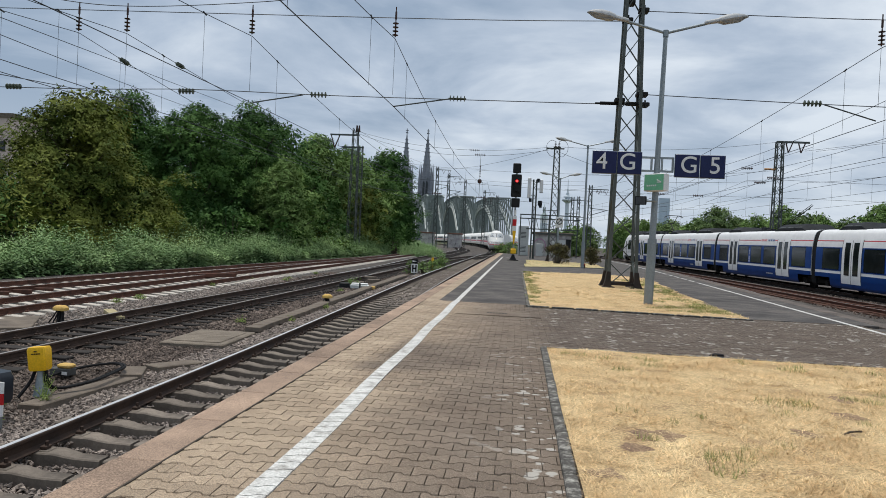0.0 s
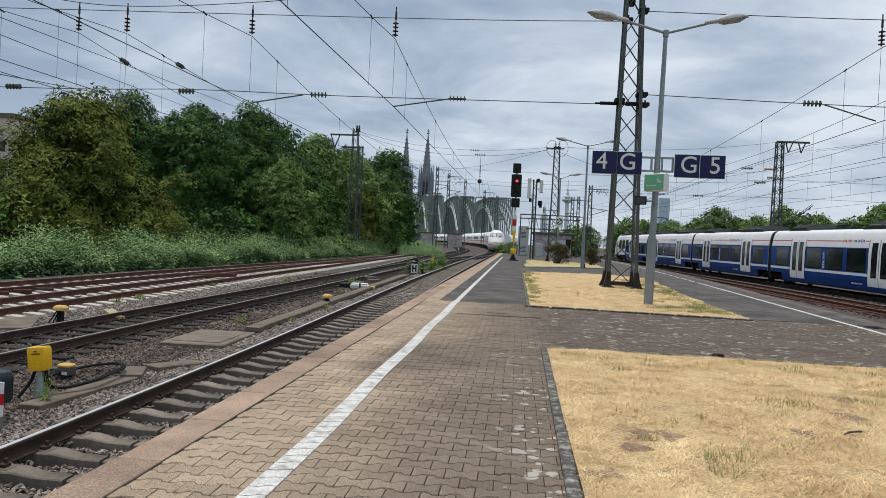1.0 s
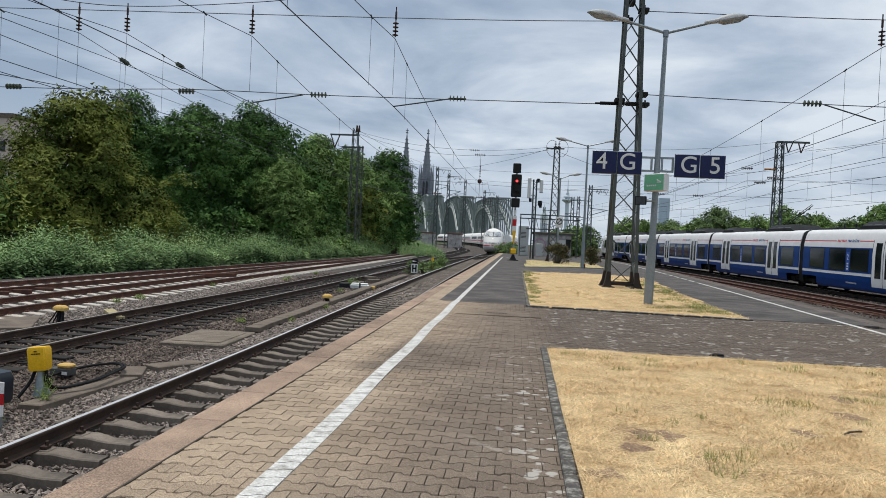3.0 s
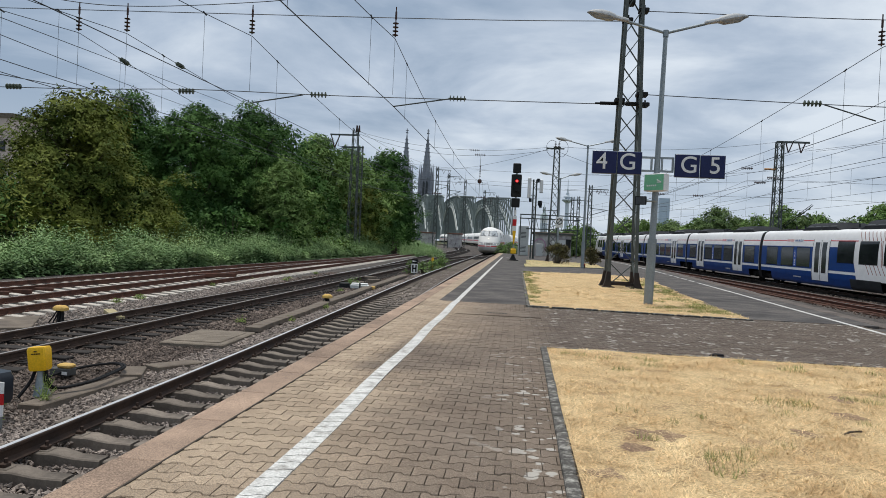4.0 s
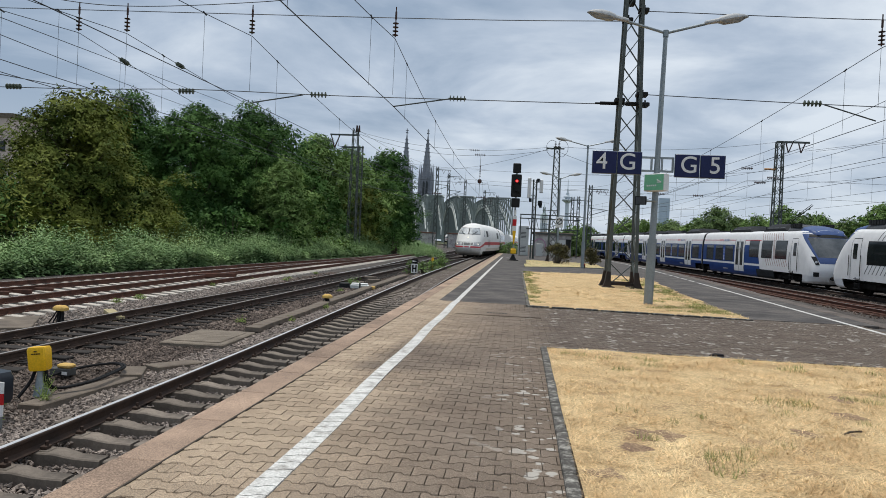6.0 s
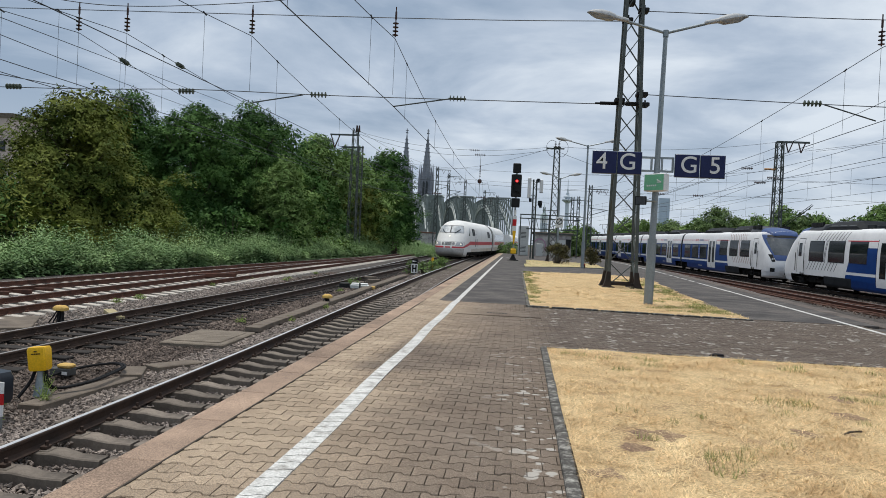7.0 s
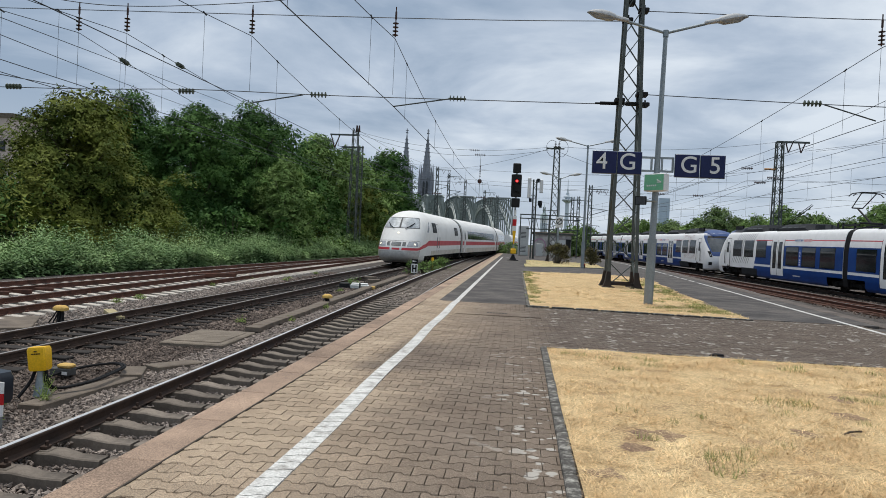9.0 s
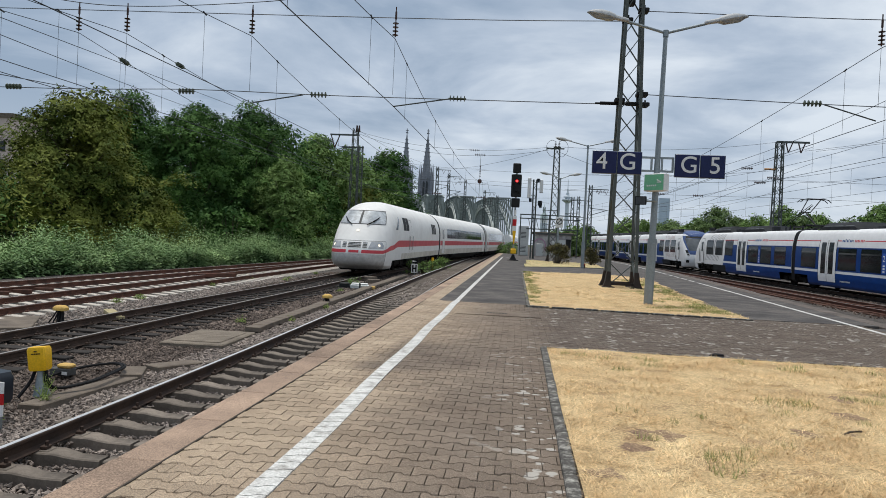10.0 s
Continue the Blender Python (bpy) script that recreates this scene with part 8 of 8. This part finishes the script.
def arch_rib(mb_main, mb_thin, p, q, rise, deck, n=14, thick=1.1):
    """A lattice arch from p to q: a pale twin-flanged lower rib, a flatter upper chord, bracing between and hangers to the deck."""
    p, q = Vector(p), Vector(q)
    up, lo, mid = [], [], []
    for i in range(n + 1):
        t = i / n
        b = p.lerp(q, t)
        k = 4 * t * (1 - t)
        lo.append(Vector((b.x, b.y, deck - 2 + (rise - 2) * k)))
        mid.append(lo[-1] + Vector((0, 0, 2.2)))
        up.append(Vector((b.x, b.y, max(deck + 1 + rise * (0.86 + 0.14 * k ** 0.6), mid[-1].z + 1.2))))
    for i in range(n):
        mb_main.beam(lo[i], lo[i + 1], thick, thick * 0.8)
        mb_main.beam(mid[i], mid[i + 1], thick * 0.8, thick * 0.6)
        mb_thin.beam(up[i], up[i + 1], thick * 0.8, thick * 0.7)
        mb_main.beam(lo[i], mid[i + 1], 0.3)
        mb_thin.beam(mid[i], up[i], 0.4)
        mb_thin.beam(mid[i], up[i + 1], 0.35)
        mb_thin.beam(up[i], mid[i + 1], 0.35)
        if lo[i].z > deck + 1:
            half = lo[i].lerp(lo[i + 1], 0.5)
            mb_thin.beam(lo[i], (lo[i].x, lo[i].y, deck), 0.35)
            mb_thin.beam(half, (half.x, half.y, deck), 0.3)
            mb_thin.beam((lo[i].x, lo[i].y, deck), half, 0.25)
    return up, lo


def build_bridge():
    br = thing("arch_bridge", label="grey green steel arch railway bridge over the river", category="bridge")
    deck = 4.0
    ax = Vector((-0.183, 1.0, 0)).normalized()
    for near in (Vector((-48.2, 385, 0)), Vector((-31.2, 385, 0)), Vector((-11.4, 385, 0))):
        pair = []
        main, thin = MB(), MB()
        for off in (0.0, 8.4):
            s = 0.0
            ribs = []
            for span in (120, 165, 120):
                a = near + ax * s + Vector((off, 0, 0))
                b = near + ax * (s + span) + Vector((off, 0, 0))
                ribs.append(arch_rib(main, thin, a, b, 22.0 if span < 150 else 25.0, deck, 16, 0.9))
                s += span + 2
            pair.append(ribs)
        for r0, r1 in zip(*pair):
            for c in (0, 1):
                for i in range(1, len(r0[c]) - 1):
                    if r0[c][i].z < deck + 7:
                        continue
                    thin.beam(r0[c][i], r1[c][i], 0.5)
                    thin.beam(r0[c][i], r1[c][i + 1], 0.36)
                    thin.beam(r1[c][i], r0[c][i + 1], 0.36)
                    if c == 0:
                        thin.beam(r0[0][i], r1[1][i], 0.36)
                        thin.beam(r1[0][i], r0[1][i], 0.36)
        part("arch_chord", main, M_ARCH, br, "pale green arch chords", fix=False)["kind"] = "stuff"
        part("lattice", thin, M_STEELBR, br, "dark green lattice bars", fix=False)["kind"] = "stuff"
        dk = MB()
        a, b = near, near + ax * 410
        dk.add([(p.x + o, p.y, z) for p in (a, b) for o in (-0.5, 8.9) for z in (deck - 2.2, deck)], [(0, 1, 3, 2), (4, 6, 7, 5), (0, 4, 5, 1), (2, 3, 7, 6), (1, 5, 7, 3), (0, 2, 6, 4)])
        part("deck_girder", dk, M_STEELBR, br)
        tg = MB()
        tg.box(near.x - 1.0, near.x + 0.3, near.y - 1, near.y + 1, -1, deck + 3)
        tg.box(near.x + 8.1, near.x + 9.4, near.y - 1, near.y + 1, -1, deck + 3)
        part("portal", tg, M_STEELBR, br)


M_ARCH = mat("pale_bridge_green", (0.5, 0.54, 0.52), (0.41, 0.45, 0.43), 0.1, 0.7, bump=0)


def build_far():
    build_cathedral()
    build_bridge()
    # television tower
    t = thing("television_tower", pose(97.5, 1500, -4), "hazy grey television tower on the skyline", "tower")
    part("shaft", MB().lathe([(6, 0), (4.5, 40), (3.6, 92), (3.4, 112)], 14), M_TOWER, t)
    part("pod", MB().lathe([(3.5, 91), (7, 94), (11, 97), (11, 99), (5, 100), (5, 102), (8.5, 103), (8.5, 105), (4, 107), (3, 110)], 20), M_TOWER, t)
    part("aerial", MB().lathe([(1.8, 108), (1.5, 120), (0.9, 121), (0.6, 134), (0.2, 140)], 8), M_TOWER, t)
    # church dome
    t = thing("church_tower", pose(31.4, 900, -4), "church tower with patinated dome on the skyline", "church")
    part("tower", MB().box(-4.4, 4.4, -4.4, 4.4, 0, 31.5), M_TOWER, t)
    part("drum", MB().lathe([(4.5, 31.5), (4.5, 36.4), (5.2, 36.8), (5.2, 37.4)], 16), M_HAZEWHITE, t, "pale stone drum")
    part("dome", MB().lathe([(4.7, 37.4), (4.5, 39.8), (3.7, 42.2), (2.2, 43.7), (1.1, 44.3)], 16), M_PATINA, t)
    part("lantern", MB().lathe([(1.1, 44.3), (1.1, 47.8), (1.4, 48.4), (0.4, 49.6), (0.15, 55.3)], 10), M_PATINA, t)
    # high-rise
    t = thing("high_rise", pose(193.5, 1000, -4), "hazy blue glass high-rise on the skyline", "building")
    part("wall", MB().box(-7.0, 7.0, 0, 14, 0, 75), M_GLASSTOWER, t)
    mb = MB()
    for i in range(22):
        mb.box(-7.1, 7.1, -0.2, 0.0, 4 + i * 3.2, 4.5 + i * 3.2)
    part("floor_band", mb, M_TOWER, t)["kind"] = "stuff"
    # office block behind the trees
    t = thing("office_building", pose(-116, 150, -0.8), "pinkish grey office building behind the trees", "building")
    w = part("wall", MB().box(-40, 4.5, 0, 20, 0, 24.6), M_FACADE, t)
    part("roof", MB().box(-40.4, 5.0, -0.4, 20.4, 24.6, 25.5), M_CONC, t)
    for i in range(6):
        for j in range(2):
            wi = part("window", MB().box(-20 + i * 4.0, -16.9 + i * 4.0, -0.1, 0.05, 17.2 - 4 * j, 19.4 - 4 * j), M_GLASSDARK, t)
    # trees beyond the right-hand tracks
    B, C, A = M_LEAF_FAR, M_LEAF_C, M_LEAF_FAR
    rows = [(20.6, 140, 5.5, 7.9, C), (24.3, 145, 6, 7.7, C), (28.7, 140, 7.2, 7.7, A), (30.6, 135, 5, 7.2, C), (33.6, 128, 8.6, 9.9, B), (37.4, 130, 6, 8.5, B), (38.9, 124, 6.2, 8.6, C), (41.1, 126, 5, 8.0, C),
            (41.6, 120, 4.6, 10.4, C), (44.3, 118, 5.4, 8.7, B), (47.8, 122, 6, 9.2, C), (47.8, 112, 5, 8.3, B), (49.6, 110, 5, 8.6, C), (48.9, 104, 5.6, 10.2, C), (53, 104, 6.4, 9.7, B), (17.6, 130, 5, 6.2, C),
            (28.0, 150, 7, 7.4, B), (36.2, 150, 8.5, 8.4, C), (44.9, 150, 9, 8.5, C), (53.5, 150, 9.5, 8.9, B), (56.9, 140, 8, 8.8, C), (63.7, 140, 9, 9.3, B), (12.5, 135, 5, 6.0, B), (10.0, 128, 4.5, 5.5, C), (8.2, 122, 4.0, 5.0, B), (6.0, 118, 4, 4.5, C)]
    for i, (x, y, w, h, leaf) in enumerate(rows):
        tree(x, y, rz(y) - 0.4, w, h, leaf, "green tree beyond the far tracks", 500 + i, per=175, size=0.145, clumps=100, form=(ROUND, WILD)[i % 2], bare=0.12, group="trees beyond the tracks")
    shr = [(x, 104 + 3 * (i % 2), 4.5, 3.2) for i, x in enumerate(np.arange(20, 62, 3.4))]
    for i, (x, y, w, h) in enumerate(shr):
        shrub(x, y, rz(y) - 0.4, w, h, (B, C)[i % 2], "green shrub along the far tracks", 560 + i, per=40, size=0.24)
    # graffiti abutments by the bridge approach
    for x, y, w, h in ((-18.7, 150, 2.5, 3.1), (-14.3, 165, 3.0, 3.2)):
        t = thing("abutment", pose(x, y, rz(y) - 0.4), "grey abutment wall with graffiti and brown coping", "wall", "abutments")
        part("wall", MB().box(-w / 2, w / 2, 0, 5, 0, h), M_GRAFF, t)
        part("coping", MB().box(-w / 2 - 0.2, w / 2 + 0.2, -0.2, 5.2, h, h + 0.3, 0.04), M_BRICK, t)
        mb = MB()
        rnd = random.Random(int(y))
        for i in range(7):
            a = Vector((rnd.uniform(-1, 1), -0.02, rnd.uniform(0.5, 2.4)))
            mb.beam(a, a + Vector((rnd.uniform(-0.6, 0.6), 0, rnd.uniform(-0.8, 0.8))), 0.12, 0.02)
        part("graffiti", mb, M_DARK, t, "black sprayed strokes")
    # far masts with their arms
    for x, y, h, arm in ((-15.9, 140, 16.0, 1), (-14.6, 150, 15.6, 1), (10.5, 110, 11.2, 1), (9.4, 130, 10.6, 1), (-13.0, 175, 16.5, -1), (-8.5, 180, 14.5, 1), (5.2, 150, 9.5, 1), (-11, 230, 15, 1), (-4.5, 150, 11.5, -1), (12.0, 150, 12, -1)):
        t = lattice("catenary_mast", x, y, rz(y) - 0.4, h, 0.75, 0.4, "slim dark catenary mast in the distance", 12, 0.11, 0.06, False)
        mb = MB()
        mb.box(-1.8 if arm < 0 else -0.4, 0.4 if arm < 0 else 2.6, -0.05, 0.05, h - 0.65, h - 0.53)
        mb.beam((0, 0, h - 4.5), (arm * 2.6, 0, h - 3.6), 0.09).beam((0, 0, h - 3.4), (arm * 2.4, 0, h - 3.6), 0.09)
        part("arm", mb, M_MAST, t)
        mb = MB()
        for dx in (0.9, 2.0):
            mb.beam((arm * dx, 0, h - 0.6), (arm * (dx + 0.3), 0, h - 1.3), 0.055).beam((arm * (dx + 0.6), 0, h - 0.6), (arm * (dx + 0.3), 0, h - 1.3), 0.055)
        part("insulator_string", mb, M_INSUL, t)
    # arm and lamp on the mast behind the regional train
    t = MASTS["train"]
    part("beam", MB().box(-0.3, 2.7, -0.08, 0.08, 12.5, 12.68), M_MAST, t)
    for dx in (0.8, 1.95):
        part("insulator_string", MB().beam((dx - 0.25, 0, 12.5), (dx, 0, 11.6), 0.09).beam((dx + 0.35, 0, 12.5), (dx, 0, 11.6), 0.09), M_INSUL, t)
    part("lamp", MB().box(-1.3, -0.3, -0.12, 0.12, 9.9, 10.05, 0.03), M_WARMLAMP, t, "orange lamp head")
    part("stay", MB().beam((0.4, 0, 4.2), (3.3, 0, 6.7), 0.06).beam((0.4, 0, 4.5), (3.2, 0, 6.8), 0.045), M_DARK, t)
    # arms of the mast before the trees
    t = MASTS["wood"]
    part("beam", MB().box(-2.7, 0.4, -0.07, 0.07, 12.5, 12.66), M_MAST, t)
    part("insulator_string", MB().beam((-2.6, 0, 12.5), (-2.2, 0, 11.2), 0.1).beam((-1.7, 0, 12.5), (-2.2, 0, 11.2), 0.1), M_INSUL, t)
    part("cross_beam", MB().box(-1.7, 0.7, 0.9, 1.04, 11.35, 11.5), M_MAST, t)
    part("top_insulator", MB().tube((0.1, 0, 12.9), (0.1, 0, 13.6), 0.13, 0.08, 8).tube((0.35, 0, 12.9), (0.35, 0, 13.6), 0.13, 0.08, 8), M_INSUL, t)
    # second white express train standing far behind
    c = ICE_STANDING()
    return c


M_WARMLAMP = mat("amber_lamp", (0.55, 0.3, 0.12), (0.5, 0.26, 0.1), 3, 0.5, bump=0)


def ICE_STANDING():
    a = ice_coach()
    tagged(a, "white express coach standing far along the yard", "train", "standing express coaches")
    a.matrix_basis = pose(-3.3, 225, rz(225), 0, 0, -90 - 3)
    copy_thing(a, pose(-3.3 + 1.4, 225 + 26.9, rz(250), 0, 0, -90 - 3))
    return a


def build_far_wires():
    """Wires over the far and right-hand tracks."""
    def pair(x0, y0, x1, y1, zm0, zm1, zc, n=7, drop=1.0):
        a, b = Vector((x0, y0, zm0)), Vector((x1, y1, zm1))
        wire_thing(sag(a, b, drop, 12), 0.013, "messenger wire over the far tracks")
        wire_thing([(x0, y0, zc), (x1, y1, zc)], 0.012, "contact wire over the far tracks")
        for i in range(1, n):
            t = i / n
            p = a.lerp(b, t) - Vector((0, 0, 4 * drop * t * (1 - t)))
            wire_thing([p, (p.x, p.y, zc)], 0.007, "thin steel dropper wire between overhead wires", "dropper", 4)
    for x0, x1, x2 in ((16.0, 13.6, 10.0), (20.3, 17.2, 13.0), (24.5, 22.0, 19.0), (29, 27, 25)):
        pair(x0, 26.9, x1, 74, 8.9, 8.6, 5.9)
        pair(x1, 74, x2, 125, 8.6, 8.4, 5.8)
        pair(x0, 26.9, x0 + 3.2, -30, 8.9, 9.2, 5.9)
    for x1, x2 in ((-13.4, -14.5), (-8.2, -10), (-3.9, -4.0)):
        pair(x1, 88, x2, 145, 8.6, 8.6, 6.0, 6)
    pair(-4.0, 145, -14, 240, 8.6, 8.8, 6.2, 6)
    # feeder lines high over the yard
    for p, q, d in (((-17.07, 22.0, 7.97), (-23.13, 75, 12.08), 0.0), ((-16.98, 22.0, 7.39), (-24.92, 60, 10.67), 0.1), ((-15.31, 20.0, 5.66), (-24.2, 45, 9.4), 0.0), ((-17.3, 75, 12.4), (2.85, 62, 9.7), 1.0), ((-17.3, 75, 12.6), (-15.9, 140, 15.4), 0.6), ((2.98, 62, 9.7), (24.3, 72, 12.2), 0.5), ((-17.3, 75, 12.2), (2.85, 62, 9.5), 1.35),
                    ((-6.26, 100, 11.21), (10.53, 100, 11.23), 0.1), ((-14.49, 120, 11.97), (9.61, 110, 10.45), 0.3), ((-5.91, 120, 8.77), (10.5, 110, 8.7), 0.1), ((-1.42, 120, 11.82), (9.58, 110, 11.04), 0.1), ((12.92, 66, 6.42), (25.09, 66, 10.96), 0.0), ((16.33, 66, 5.80), (25.16, 66, 9.58), 0.0), ((2.59, 62, 9.58), (-18.64, 140, 15.42), 1.0), ((-24.21, 140, 16.20), (-5.19, 110, 12.34), 0.3), ((11.74, 110, 9.19), (17.60, 90, 8.58), 0.3), ((10.19, 110, 6.86), (15.72, 80, 6.16), 0.2), ((6.73, 110, 9.75), (13.97, 72, 9.21), 0.5), ((11.69, 74, 8.10), (23.95, 72, 8.46), 0.1),
                    ((27.6, 72, 11.4), (52, 27, 13.5), 0.5), ((26.6, 72, 11.4), (50, 27, 13.2), 0.5), ((24.3, 72, 9.5), (5.0, 70, 8.2), 0.3), ((24.3, 72, 6.9), (3, 74, 7.0), 0.1), ((24.3, 72, 6.9), (60, 74, 7.2), 0.1),
                    ((24.3, 72, 8.6), (60, 74, 9.0), 0.2), ((2.98, 62, 9.3), (20, 92, 9.0), 0.4), ((-17.3, 75, 8.0), (3, 74, 7.0), 0.1), ((-17.3, 75, 6.6), (3, 74, 5.6), 0.1)):
        wire_thing(sag(p, q, d, 12), 0.014, "feeder wire between the masts")
    for x, y, z in ((-3.9, 74.35, 5.93), (-8.4, 74.3, 6.15), (13.6, 73.0, 6.9), (17.2, 72.7, 6.85), (8, 73.5, 6.9), (-4.35, 68, 9.92), (-3.80, 68, 9.49), (19.62, 66, 8.91), (21.84, 66, 8.16), (20.78, 66, 7.70)):
        it = thing("insulator", pose(x, y, z), "dark ribbed insulator in the far span", "insulator", "insulators")
        mb = MB()
        ceramic(mb, (-0.5, 0, 0), (1, 0, 0), 6, 0.13, 1.0)
        part("ribs", mb, M_INSUL, it)
    it = thing("insulator", pose(-3.64, 66.19, 7.72), "hanging insulator string with a round weight", "insulator", "insulators")
    mb = MB()
    ceramic(mb, (0, 0, 0.6), (0, 0, -1), 5, 0.09, 1.1)
    part("ribs", mb, M_INSUL, it)
    part("weight", MB().lathe([(0.02, -1.05), (0.16, -0.98), (0.2, -0.85), (0.16, -0.7), (0.02, -0.6)], 12), M_INSUL, it)
    part("rod", MB().tube((0, 0, 1.49), (0, 0, -2.30), 0.018, n=6), M_MAST, it)


# ---------------------------------------------------------------- place everything
build_ground()
PLATFORM = build_platform()
build_tracks()
build_green()
build_lamps_and_signs()
build_signal()
build_catenary()
build_far()
build_far_wires()
build_yard()
build_beds(PLATFORM)
build_platform_end()
build_pavers(PLATFORM)

ICE_CARS, REG_CARS = [], []


def build_trains():
    p = ice_power_car()
    ICE_CARS.append((p, 0.0, 4.6, 16.0, 1))
    c = ice_coach()
    for i in range(9):
        q = c if i == 0 else copy_thing(c, Matrix())
        ICE_CARS.append((q, 21.3 + i * 27.0, 3.6, 22.6, 1))
    a = talent_end(False)
    f = talent_end(True)
    REG_CARS.append((a, 0.0, 4.6, 21.65, -1))
    REG_CARS.append((f, 96.4, 4.6, 21.65, 1))
    REG_CARS.append((copy_thing(f, Matrix()), -0.75, 4.6, 21.65, 1))
    m = talent_mid()
    REG_CARS.append((m, 21.9, -0.25, 17.45, -1))
    REG_CARS.append((copy_thing(m, Matrix()), 39.6, -0.25, 17.45, -1))
    REG_CARS.append((copy_thing(m, Matrix()), 57.3, -0.25, 17.45, -1))
    REG_CARS.append((copy_thing(m, Matrix()), -22.65, -0.25, 17.45, 1))
    REG_CARS.append((copy_thing(m, Matrix()), -40.35, -0.25, 17.45, 1))


build_trains()


def motions():
    ice = Line(ICE_PATH, 480, -90)
    s0 = ice.length_at_y(136.6)
    for car, back, b0, b1, sgn in ICE_CARS:
        walk(car, [(t, car_pose(ice, s0 + (9.4 + 0.0076 * t * t) * t - back, b0, b1, sgn)) for t in np.arange(0, 10.01, 0.5)])
    reg = Line(T7_PATH, -110, 198)
    r0 = reg.length_at_y(42.7) - 6.05 * 5.6 - 3.2
    for car, ahead, b0, b1, sgn in REG_CARS:
        walk(car, [(t, car_pose(reg, r0 + 6.45 * t + ahead, b0, b1, sgn)) for t in np.arange(0, 10.01, 0.5)])


motions()
